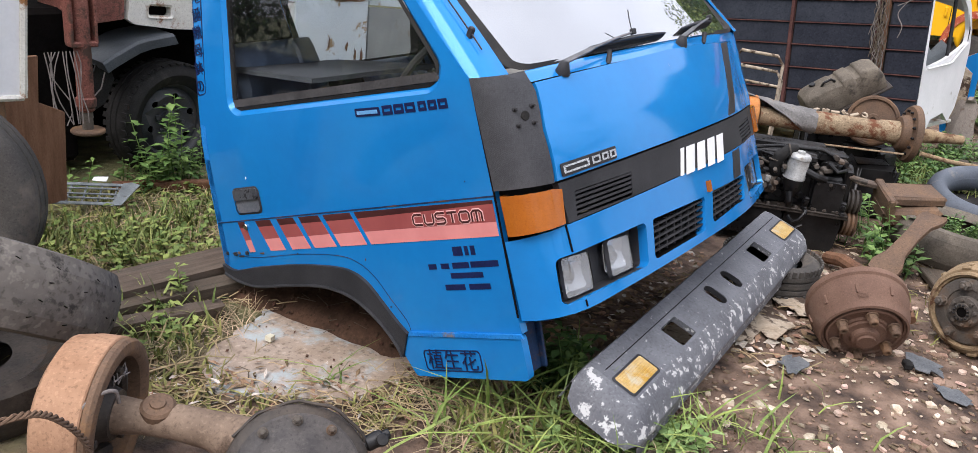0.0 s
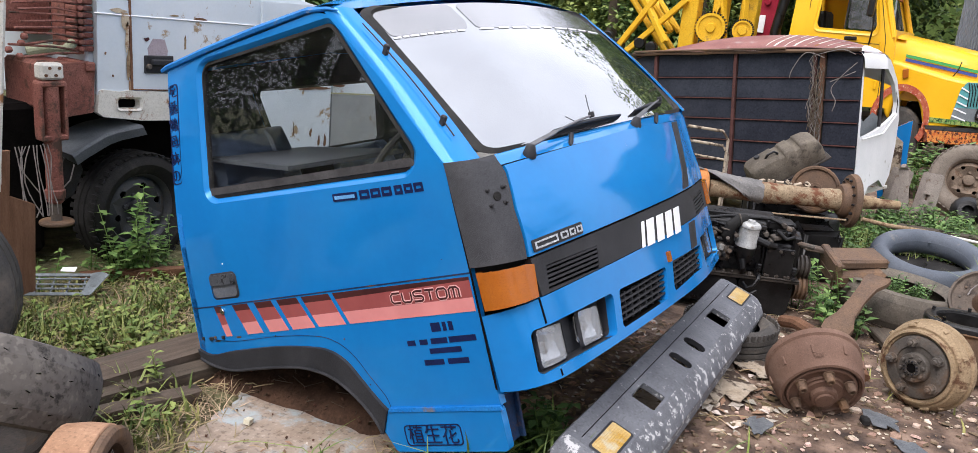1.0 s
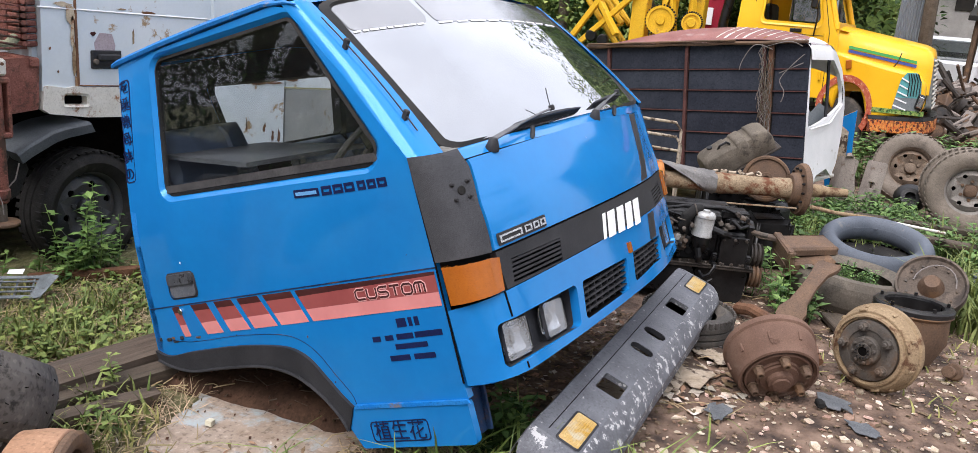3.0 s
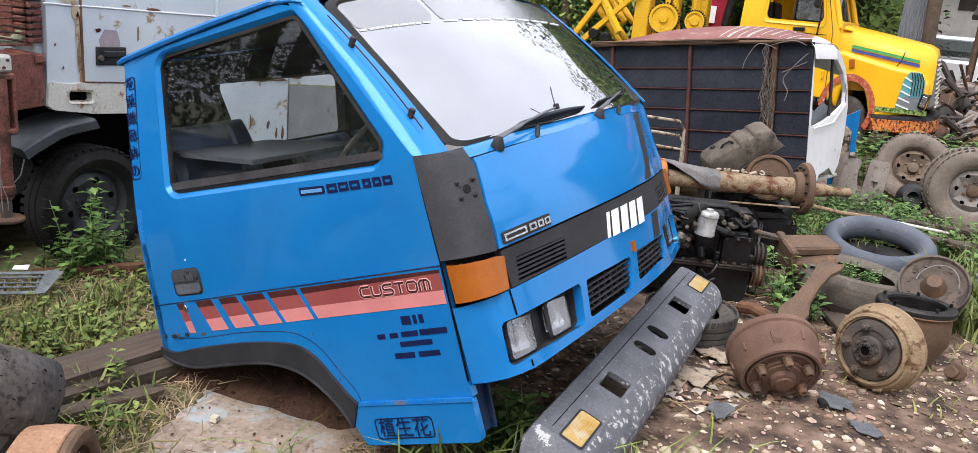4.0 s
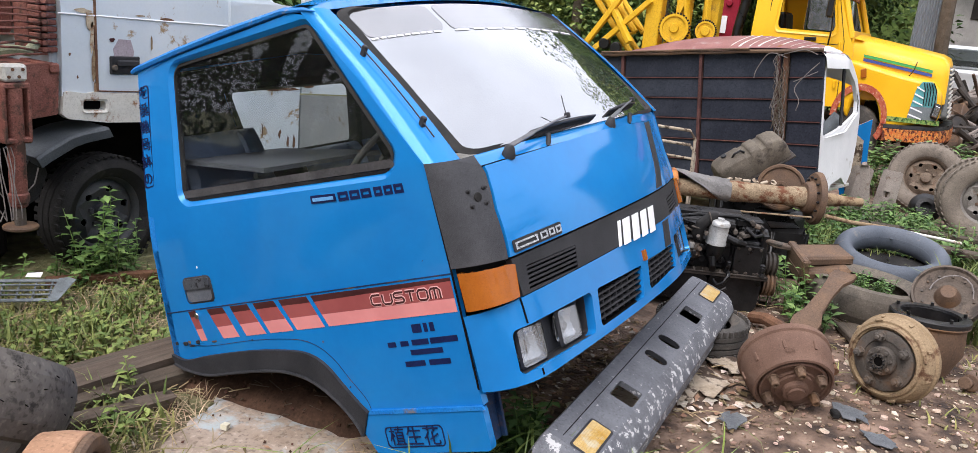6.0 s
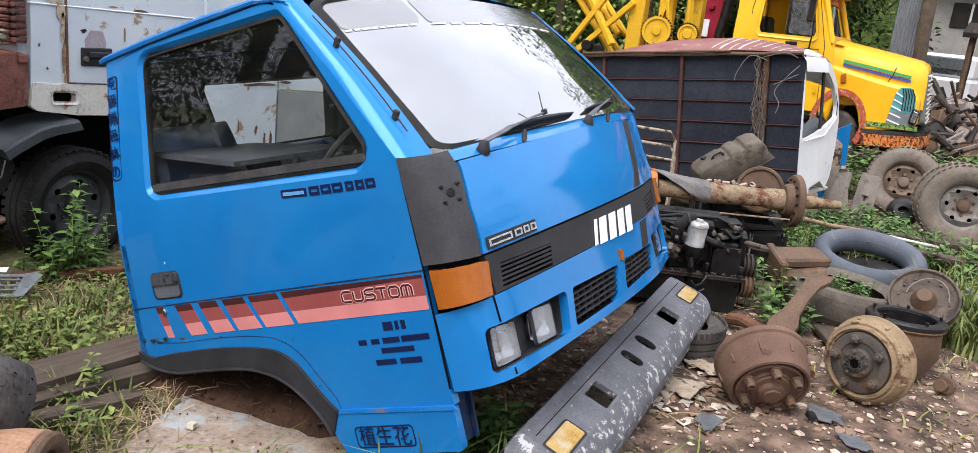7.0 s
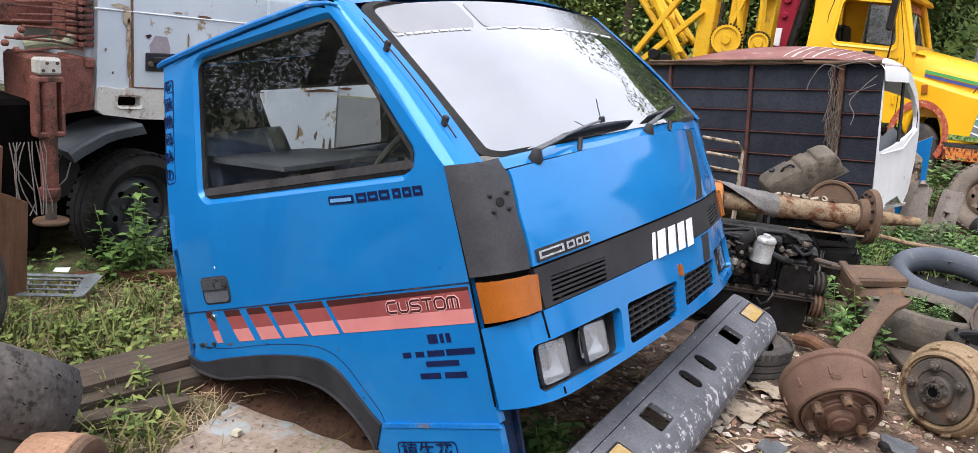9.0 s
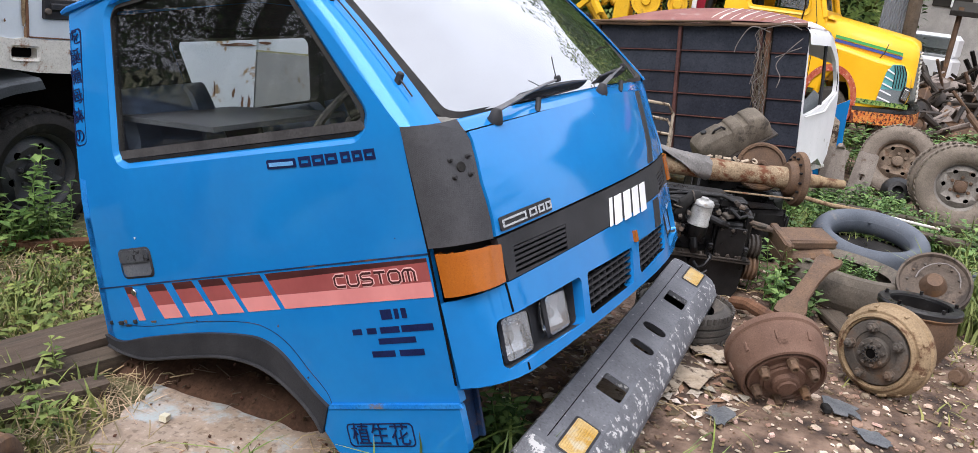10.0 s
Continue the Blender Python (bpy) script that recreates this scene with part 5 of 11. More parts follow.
    for y, z, w in ((1.60, 0.835, 0.022), (1.52, 0.835, 0.016), (1.655, 0.84, 0.01)):
        g = Geo()
        g.box((0.01, w, 0.014), pose(-0.003, y, z), 0.003)
        part("hinge_bolt", g, M["dash"], near_door)


flank_details()


def wiper(base, joint, blade_a, blade_b):
    """A wiper: cup on the cowl, flat tapered arm, blade with its bow."""
    b, j = Vector(base), Vector(joint)
    d = (j - b).normalized()
    out = Vector((0, -0.84, 0.54))
    g = Geo()
    g.lathe([(0.024, -0.012), (0.024, 0.0), (0.020, 0.010), (0.016, 0.026), (0.010, 0.032), (0, 0.033)], 18, axis(b, (0, -0.45, 0.9)))
    w = part("wiper", g, M["black_plastic"], cab, "black windscreen wiper")

    def bar(g, pts, widths, thick):
        rows = []
        for p, wd in zip(pts, widths):
            sd = d.cross(out).normalized() * wd
            rows.append([p - sd - out * thick, p + sd - out * thick, p + sd * 0.8 + out * thick, p - sd * 0.8 + out * thick])
        g.loft(rows, True)
        g.add(rows[0], [(3, 2, 1, 0)])
        g.add(rows[-1], [(0, 1, 2, 3)])
    g = Geo()
    top = b + Vector((0, -0.012, 0.026))
    bar(g, [top, top.lerp(j, 0.35) + out * 0.012, top.lerp(j, 0.36) + out * 0.012, top.lerp(j, 0.75) + out * 0.014, j + out * 0.006], [0.009, 0.008, 0.005, 0.004, 0.0035], 0.003)
    part("arm", g, M["wiper_grey"], w, "sun-greyed wiper arm")
    g = Geo()
    pa, pb = Vector(blade_a), Vector(blade_b)
    mid = (pa + pb) / 2
    d = (pb - pa).normalized()
    bar(g, [pa, pa.lerp(pb, 0.25) + out * 0.010, mid + out * 0.014, pa.lerp(pb, 0.75) + out * 0.010, pb], [0.003, 0.005, 0.007, 0.005, 0.003], 0.003)
    part("blade", g, M["black_plastic"], w)
    g = Geo()
    bar(g, [pa - out * 0.012, pb - out * 0.012], [0.004, 0.004], 0.010)
    part("wiping_edge", g, M["rubber"], w)
    g = Geo()
    g.box((0.022, 0.022, 0.016), axis(j + out * 0.010, d), 0.004)
    part("joint", g, M["black_plastic"], w)


M["wiper_grey"] = surf("sun_greyed_wiper_paint", (0.09, 0.092, 0.098), (0.17, 0.17, 0.178), 9, (0.4, 0.55), bump=0.1)


def sp(s, t, out=0.022):
    return screen_point(s, t, out)


wiper((0.315, 0.080, 1.262), sp(0.405, 0.078), sp(0.235, 0.040), sp(0.545, 0.050))
wiper((1.150, 0.066, 1.274), sp(0.835, 0.100), sp(0.640, 0.062), sp(0.850, 0.082))
for x, y, z in ((0.585, 0.068, 1.266), (1.385, 0.075, 1.270)):
    g = Geo()
    g.tube([(x - 0.02, y - 0.005, z - 0.012), (x, y, z), (x + 0.012, y - 0.004, z + 0.032)], [0.006, 0.010, 0.009], 8)
    part("washer_jet", g, M["black_plastic"], cab)
g = Geo()
whip = Vector(sp(0.405, 0.085, 0.03))
g.tube([whip, whip + Vector((0.0, 0.002, 0.04)), whip + Vector((0.002, 0.002, 0.075))], 0.0020, 5)
part("thin_whip", g, M["black_plastic"], cab)

# ---- the loose bumper ----


def build_bumper():
    ax = Vector((1.66, 0.138, 0.018)).normalized()
    centre = Vector((1.17, 0.219, 0.272)) + ax * 0.053
    tilt = radians(BUMPER_TILT)
    up = Vector((0, math.sin(tilt), math.cos(tilt)))
    up = (up - ax * up.dot(ax)).normalized()
    out = ax.cross(up).normalized()
    m = Matrix(((ax.x, up.x, out.x, centre.x), (ax.y, up.y, out.y, centre.y), (ax.z, up.z, out.z, centre.z), (0, 0, 0, 1)))
    ob = thing("truck_bumper", "chipped dark grey steel truck bumper lying in front of the cab", "bumper", m)
    flat, hl, top, low, roll = 1.03, 1.155, 0.127, -0.150, -0.062

    def lay(u, v):
        bend = -0.10 * max(0.0, (abs(u) - flat) / (hl - flat)) ** 2
        edge = -0.058 * max(0.0, (roll - v) / (roll - low)) ** 2 - 0.006 * max(0.0, (v - 0.11) / 0.017) ** 2
        dent = 0.003 * noise.noise((u * 3.1, v * 7, 2.7))
        return (u, v, bend + edge + dent)

    def slot(u, w, h, r, v=0.0):
        return rounded([(u - w, v - h), (u + w, v - h), (u + w, v + h), (u - w, v + h)], r, 5)

    holes = [slot(-0.519, 0.070, 0.050, 0.012), slot(0.519, 0.070, 0.050, 0.012), slot(-0.104, 0.036, 0.053, 0.034), slot(0.104, 0.036, 0.053, 0.034),
             slot(-0.916, 0.108, 0.044, 0.012, -0.006), slot(0.916, 0.108, 0.044, 0.012, -0.006)]
    g = Geo()
    g.sheet([(-flat, roll), (flat, roll), (flat, top), (-flat, top)], lay, holes, 0.004, 0.05, (0, 0, -1))
    face = part("face", g, M["bumper"], ob, "dark grey face with lamp and air slots")
    g = Geo()
    g.sheet([(-flat, low), (flat, low), (flat, roll), (-flat, roll)], lay, (), 0.004, 0.03, (0, 0, -1))
    part("rolled_edge", g, M["bumper_edge"], ob, "scuffed rolled edge with white chips")
    # turned-in collars of the square and oval holes; the oval ones are blackened to look shaded inside
    for hole in holes[:4]:
        g = Geo()
        ring_between(g, hole, hole, lambda u, v: (u, v, lay(u, v)[2] - 0.001), lambda u, v: (u, v, lay(u, v)[2] - 0.024))
        part("hole_collar", g, M["bumper_edge"] if abs(hole[0][0]) > 0.3 else M["black_plastic"], face)
    for s in (-1, 1):
        g = Geo()
        rows = []
        for k in range(41):
            u = -hl + 0.05 + (2 * hl - 0.10) * k / 40
            x, y, z = lay(u, top if s > 0 else low)
            rows.append([(x, y, z), (x, y + s * 0.006, z - 0.010), (x, y + s * 0.006, z - 0.07), (x, y + s * 0.016, z - 0.085)])
        g.loft(rows)
        part("flange", g, M["bumper_edge"], ob, "flaking folded edge")
        g = Geo()
        a, b = s * flat, s * hl
        g.sheet([(a, low), (b - s * 0.06, low), (b - s * 0.018, low + 0.025), (b, low + 0.08), (b, top - 0.06), (b - s * 0.015, top - 0.02), (b - s * 0.05, top), (a, top)], lay, (), 0.004, 0.03, (0, 0, -1))
        part("bent_end", g, M["bumper_edge"], ob, "bent chipped bumper end")
        g = Geo()
        oc = slot(s * 0.916, 0.102, 0.039, 0.010, -0.006)
        g.sheet(oc, lambda u, v: (u, v, lay(u, v)[2] + 0.003), (), 0.03, 0.05, (0, 0, -1))
        lamp = part("marker_lamp", g, M["amber_faded"], ob, "sun-faded amber marker lamp")
        g = Geo()
        ring_between(g, slot(s * 0.916, 0.111, 0.047, 0.014, -0.006), oc, lambda u, v: (u, v, lay(u, v)[2] + 0.002), lambda u, v: (u, v, lay(u, v)[2] + 0.005))
        part("lamp_rim", g, M["black_plastic"], lamp)
        for k in range(9):
            v = -0.040 + 0.0085 * k
            g = Geo()
            g.tube([(s * 0.916 + q, v, lay(s * 0.916 + q, v)[2] + 0.0032) for q in (-0.095, 0.0, 0.095)], 0.0012, 4)
            part("lens_rib", g, M["amber_faded"], lamp)
    # thin near-black bar drawn for the shade in the pressed crease
    g = Geo()
    g.tube([(x, 0.074, lay(x, 0.074)[2] + 0.0003) for x in [-1.0 + 0.1 * k for k in range(21)]], 0.0016, 5)
    part("pressed_crease", g, M["dark"], ob)


BUMPER_TILT = 71.0
build_bumper()

# ---- wheels, tyres and drums ----


def soften(ob, width, segs=2):
    """Rounds the hard edges of a finished part."""
    b = ob.modifiers.new("edge", "BEVEL")
    b.width, b.segments, b.limit_method, b.angle_limit = width, segs, "ANGLE", radians(40)
    return ob


def tyre_profile(R, w, bead):
    h = w / 2
    return [(bead, -h * 0.62), (bead + 0.02, -h * 0.80), (bead + (R - bead) * 0.45, -h), (R - 0.035, -h * 0.93), (R - 0.008, -h * 0.74), (R, -h * 0.55),
            (R, -h * 0.30), (R - 0.010, -h * 0.27), (R - 0.010, -h * 0.20), (R, -h * 0.17), (R, h * 0.17), (R - 0.010, h * 0.20), (R - 0.010, h * 0.27), (R, h * 0.30),
            (R, h * 0.55), (R - 0.008, h * 0.74), (R - 0.035, h * 0.93), (bead + (R - bead) * 0.45, h), (bead + 0.02, h * 0.80), (bead, h * 0.62)]


def tyre_geo(R, w, bead, lugs=44, seg=44):
    g = Geo()
    pr = tyre_profile(R, w, bead)
    g.lathe(pr, seg)
    inner = [(bead, w * 0.31), (bead + 0.015, w * 0.30), (R - 0.045, w * 0.36), (R - 0.03, 0), (R - 0.045, -w * 0.36), (bead + 0.015, -w * 0.30), (bead, -w * 0.31)]
    g.lathe(inner, seg)
    for k in range(lugs):
        for s in (-1, 1):
            a = 360 * (k + (0.5 if s > 0 else 0)) / lugs
            g.box((0.010, R * 2 * math.pi / lugs * 0.62, w * 0.20), pose(0, 0, 0, 0, 0, a) @ pose(R - 0.008, 0, s * w * 0.38, 0, 0, s * 10), 0.003)
    return g


def build_wheel(label, m, R, w, rim_r, tyre_mat, rim_mat, hub_mat, holes=6, dish=0.04, group="", parent=None):
    """A road wheel: tyre, disc with hand holes, hub, nuts; its axle is the local z axis."""
    if parent:
        ob = new("road_wheel")
        ob.parent = parent
        ob.matrix_basis = m
    else:
        ob = thing("spare_wheel", label, "wheel", m, group)
    part("tyre", tyre_geo(R, w, rim_r), tyre_mat, ob)
    g = Geo()
    h = w * 0.31
    g.lathe([(rim_r + 0.006, h + 0.004), (rim_r + 0.012, h - 0.004), (rim_r - 0.004, h - 0.012), (rim_r - 0.02, h * 0.4), (rim_r - 0.03, -h), (rim_r + 0.006, -h - 0.004)], 40)
    rim = part("rim", g, rim_mat, ob)
    r0, r1 = rim_r * 0.40, rim_r - 0.022
    mid = (r0 + r1) / 2

    def lay(u, v):
        r = math.hypot(u, v)
        t = (r - r0) / (r1 - r0)
        return (u, v, h * 0.55 - dish + dish * 1.2 * max(0.0, 1 - abs(t - 0.55) * 1.6))
    hs = []
    for k in range(holes):
        a0 = 2 * math.pi * k / holes
        hs.append([((mid + 0.2 * (r1 - r0) * math.cos(q) ) * math.cos(a0 + 0.16 * math.sin(q)), (mid + 0.2 * (r1 - r0) * math.cos(q)) * math.sin(a0 + 0.16 * math.sin(q))) for q in [2 * math.pi * j / 10 for j in range(10)]])
    circ = [(r1 * math.cos(2 * math.pi * j / 36), r1 * math.sin(2 * math.pi * j / 36)) for j in range(36)]
    g = Geo()
    g.sheet(circ, lay, hs, 0.008, 0.045, (0, 0, -1))
    part("wheel_disc", g, rim_mat, ob)
    g = Geo()
    g.lathe([(r0 * 1.0, h * 0.55 - dish), (r0 * 0.62, h * 0.60 - dish), (r0 * 0.60, h * 0.62), (r0 * 0.50, h * 0.70), (0, h * 0.72)], 20)
    part("hub_cap", g, hub_mat, ob)
    for k in range(6):
        a = 2 * math.pi * (k + 0.5) / 6
        g = Geo()
        g.cyl(0.016, 0.03, pose(r0 * 0.98 * math.cos(a), r0 * 0.98 * math.sin(a), h * 0.55 - dish + 0.015), 6, bevel=0.003)
        part("nut", g, hub_mat, ob)
    # black disc added inside the rim as the shade behind the hand holes
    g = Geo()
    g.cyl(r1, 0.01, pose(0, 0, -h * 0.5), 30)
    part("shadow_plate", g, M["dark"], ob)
    return ob


def build_tyre(label, m, R, w, bead, mat, group="", name="loose_tyre", lugs=44, bald=False):
    """A bare tyre: carcass, tread rings and shoulder lugs."""
    ob = thing(name, label, "tyre", m, group)
    pr = tyre_profile(R, w, bead)
    if bald:
        pr = [(min(r, R - 0.05 * abs(2 * z / w) ** 4) if i not in (0, 1, 18, 19) else r, z) for i, (r, z) in enumerate(pr)]
        pr = [(R - 0.004 - 0.05 * abs(2 * z / w) ** 3 if 4 <= i <= 15 else r, z) for i, (r, z) in enumerate(pr)]
    g = Geo()
    g.lathe(pr[:6], 44)
    g.lathe([(bead, -w * 0.31), (bead + 0.015, -w * 0.30), (R - 0.045, -w * 0.36), (R - 0.03, 0)], 44)
    part("sidewall", g, mat, ob)
    g = Geo()
    g.lathe(pr[14:], 44)
    g.lathe([(R - 0.03, 0), (R - 0.045, w * 0.36), (bead + 0.015, w * 0.30), (bead, w * 0.31)], 44)
    part("sidewall", g, mat, ob)
    g = Geo()
    g.lathe(pr[5:15], 44)
    for k in range(lugs):
        for s in (-1, 1):
            a = 360 * (k + (0.5 if s > 0 else 0)) / lugs
            g.box((0.012, R * 2 * math.pi / lugs * 0.62, w * 0.20), pose(0, 0, 0, 0, 0, a) @ pose(R - 0.004, 0, s * w * 0.41, 0, 0, s * 10), 0.003)
    tread = part("tread", g, mat, ob)
    if bald and lugs == 0 and R > 0.4:
        g = Geo()
        for k in range(66):
            a = 360 * k / 66
            for q, tip in ((-0.30, 18), (-0.10, -14), (0.12, 12), (0.30, -18)):
                if (k * 7 + int(q * 100) * k) % 7 < 2:
                    g.box((0.010, 0.014, 0.0025), pose(0, 0, 0, 0, 0, a + q * 9) @ pose(R - 0.0075 - 0.05 * abs(2 * q) ** 3, 0, q * w, 0, 0, 0) @ pose(0, 0, 0, tip, 0, 0), 0.001)
        tagged(part("worn_slits", g, M["dark"], tread), kind="stuff")
    return ob


def build_drum(label, m, r, depth, face_r, mat, face_mat, nuts, cap):
    """A brake drum with its hub; local z points out of the face."""
    ob = thing("brake_drum", label, "brake drum", m, "brake drums on the soil")
    g = Geo()
    g.lathe([(r * 0.86, -depth), (r * 1.005, -depth), (r * 1.02, -depth + 0.012), (r * 1.02, -depth + 0.030), (r * 0.975, -depth + 0.038), (r * 0.985, -depth * 0.60), (r * 0.97, -depth * 0.52), (r * 0.93, -depth * 0.30), (r * 0.88, -depth * 0.20),
             (face_r * 1.16, -0.026), (face_r * 1.13, -0.008), (face_r * 1.07, -0.004), (face_r * 1.05, -0.016), (face_r * 1.0, -0.018), (face_r * 0.98, -0.03), (0.0, -0.032)], 52)
    g.lathe([(r * 0.86, -depth), (r * 0.84, -depth * 0.3), (0.0, -depth * 0.28)], 36)
    drum = part("drum", g, mat, ob)
    for k in range(8 if cap else 9):
        a = 360 * k / 9 + 13
        g = Geo()
        g.box((0.010, 0.014, depth * 0.22), pose(0, 0, 0, 0, 0, a) @ pose(r * 0.962, 0, -depth * 0.44, 0, -8, 0), 0.004)
        part("rib", g, mat, drum)
    g = Geo()
    g.lathe([(face_r * 0.97, -0.024), (face_r * 0.955, -0.010), (face_r * 0.90, -0.006), (face_r * 0.66, -0.006), (face_r * 0.64, -0.012), (0.0, -0.012)] if not cap else
            [(face_r * 0.97, -0.024), (face_r * 0.955, -0.008), (face_r * 0.90, -0.006), (face_r * 0.88, -0.014), (face_r * 0.64, -0.016), (face_r * 0.62, -0.004), (0.0, -0.004)], 44)
    part("face_plate", g, face_mat, ob)
    g = Geo()
    if cap:
        g.lathe([(face_r * 0.56, -0.006), (face_r * 0.54, 0.006), (face_r * 0.38, 0.010), (face_r * 0.36, 0.030), (face_r * 0.30, 0.036), (face_r * 0.26, 0.036), (face_r * 0.24, 0.046), (face_r * 0.10, 0.048), (0, 0.046)], 28)
    else:
        g.lathe([(face_r * 0.46, -0.008), (face_r * 0.45, 0.016), (face_r * 0.43, 0.020), (face_r * 0.27, 0.022), (face_r * 0.26, 0.034), (face_r * 0.155, 0.036), (face_r * 0.15, -0.02), (0, -0.022)], 32)
    hub = part("hub", g, mat if cap else face_mat, ob)
    if not cap:
        for k in range(8):
            a = 2 * math.pi * k / 8
            g = Geo()
            g.cyl(0.009, 0.018, pose(face_r * 0.355 * math.cos(a), face_r * 0.355 * math.sin(a), 0.026), 6, bevel=0.002)
            part("bolt", g, M["iron_grey"], hub)
        for k in range(12):
            g = Geo()
            g.box((0.010, 0.007, 0.012), pose(0, 0, 0, 0, 0, k * 30 + 10) @ pose(face_r * 0.205, 0, 0.038), 0.002)
            part("spline", g, M["iron"], hub)
        g = Geo()
        g.cyl(face_r * 0.14, 0.004, pose(0, 0, 0.030), 20)
        part("bore", g, M["dark"], hub)
    for k in range(nuts):
        a = 2 * math.pi * (k + 0.25) / nuts
        c = (face_r * 0.76 * math.cos(a), face_r * 0.76 * math.sin(a))
        g = Geo()
        g.cyl(0.026, 0.008, pose(*c, -0.004), 16, bevel=0.003)
        g.cyl(0.0215, 0.030, pose(*c, 0.012), 6, bevel=0.003)
        if cap:
            g.lathe([(0.019, 0.02), (0.0185, 0.040), (0.016, 0.043), (0.010, 0.043), (0.009, 0.032), (0, 0.032)], 14, pose(*c, 0))
        else:
            g.cyl(0.011, 0.034, pose(*c, 0.020), 12, bevel=0.003)
        part("wheel_nut", g, M["rust_brown"] if cap else M["iron_grey"], ob)
    if cap:
        letters("326", 0.030, mat, drum, pose(0, 0, 0, 0, 0, 97) @ pose(r * 0.955, 0, -depth * 0.27) @ Matrix(((0, 0, 1, 0), (1, 0, 0, 0), (0, 1, 0, 0), (0, 0, 0, 1))) @ pose(-0.03, 0, 0, -28, 0, 0), "cast_number", "raised cast number", 1.0, 0.0006)
    else:
        # casting lug that sits on the drum's shoulder
        for a in (95, 5, 275):
            g = Geo()
            g.box((0.014, 0.04, 0.024), pose(0, 0, 0, 0, 0, a) @ pose(r * 0.895, 0, -depth * 0.24, 0, 25, 0), 0.006)
            part("casting_lug", g, mat, drum)
    return ob


M["drum_brown"] = surf("dry_brown_cast_iron", (0.125, 0.070, 0.048), (0.19, 0.115, 0.082), 3, (0.7, 0.9), bump=0.2, grain=70, grime=0.2, spots=(0.24, 0.17, 0.13), spot=(0.58, 0.70, 4))
build_drum("brown rusty brake drum with long wheel nuts, tipped onto the soil", axis((1.583, -0.288, 0.125), (-0.74, -0.47, -0.40), 20), 0.208, 0.20, 0.158, M["drum_brown"], M["drum_brown"], 6, True)
build_drum("tan rusty brake drum with a greasy splined hub, standing on soil", axis((2.012, -0.589, 0.207), (-0.90, 0.40, 0.05), 18), 0.212, 0.13, 0.152, M["rust_tan"], M["iron_grey"], 5, False)

build_wheel("mud-dusted spare truck wheel with a rusty open rim, leaning upright", axis((7.44, -0.345, 0.362), (-0.92, -0.12, 0.36)), 0.37, 0.20, 0.215, M["tyre_pale"], M["rim_mud"], M["rim_mud"], 6, 0.06, "spare wheels")
build_wheel("mud-dusted spare truck wheel with a dull grey disc, standing upright", axis((6.50, -0.915, 0.372), (-0.98, -0.05, 0.12)), 0.38, 0.21, 0.215, M["tyre_pale"], M["rim_grey"], M["rust_brown"], 6, 0.05, "spare wheels")
build_tyre("mud-dusted tyre standing behind a spare wheel", axis((6.74, -0.85, 0.365), (-0.98, -0.05, 0.08)), 0.37, 0.20, 0.215, M["tyre_pale"], "spare wheels")

build_tyre("small worn tyre lying flat under the bumper end", pose(2.10, 0.30, 0.085), 0.245, 0.16, 0.15, M["tyre"])

g = Geo()
itube = thing("inner_tube", "inflated grey-blue inner tube lying tilted on a tyre", "inner tube", pose(4.30, -0.385, 0.185, 2, -12, 0))
g.torus(0.322, 0.068, None, 56, 18, 1.35)
part("tube", g, M["tube"], itube, angle=60)
g = Geo()
g.torus(0.390, 0.004, None, 56, 6)
g.torus(0.262, 0.005, pose(0, 0, 0.030), 56, 6)
part("moulding_seam", g, M["tube"], itube)
g = Geo()
g.cyl(0.008, 0.07, pose(0.25, 0.04, 0.03, 0, -60, 0), 8)
part("valve", g, M["tube"], itube)
build_tyre("muddy bald tyre with weeds growing inside, lying flat", pose(3.38, -0.34, 0.125, 4, 2, 0), 0.38, 0.22, 0.24, M["tyre_mud"], "", "loose_tyre", 0, True)
build_tyre("dark tyre lying flat below the inner tube", pose(4.32, -0.39, 0.075, 0, 0, 0), 0.34, 0.12, 0.07, M["rubber"])


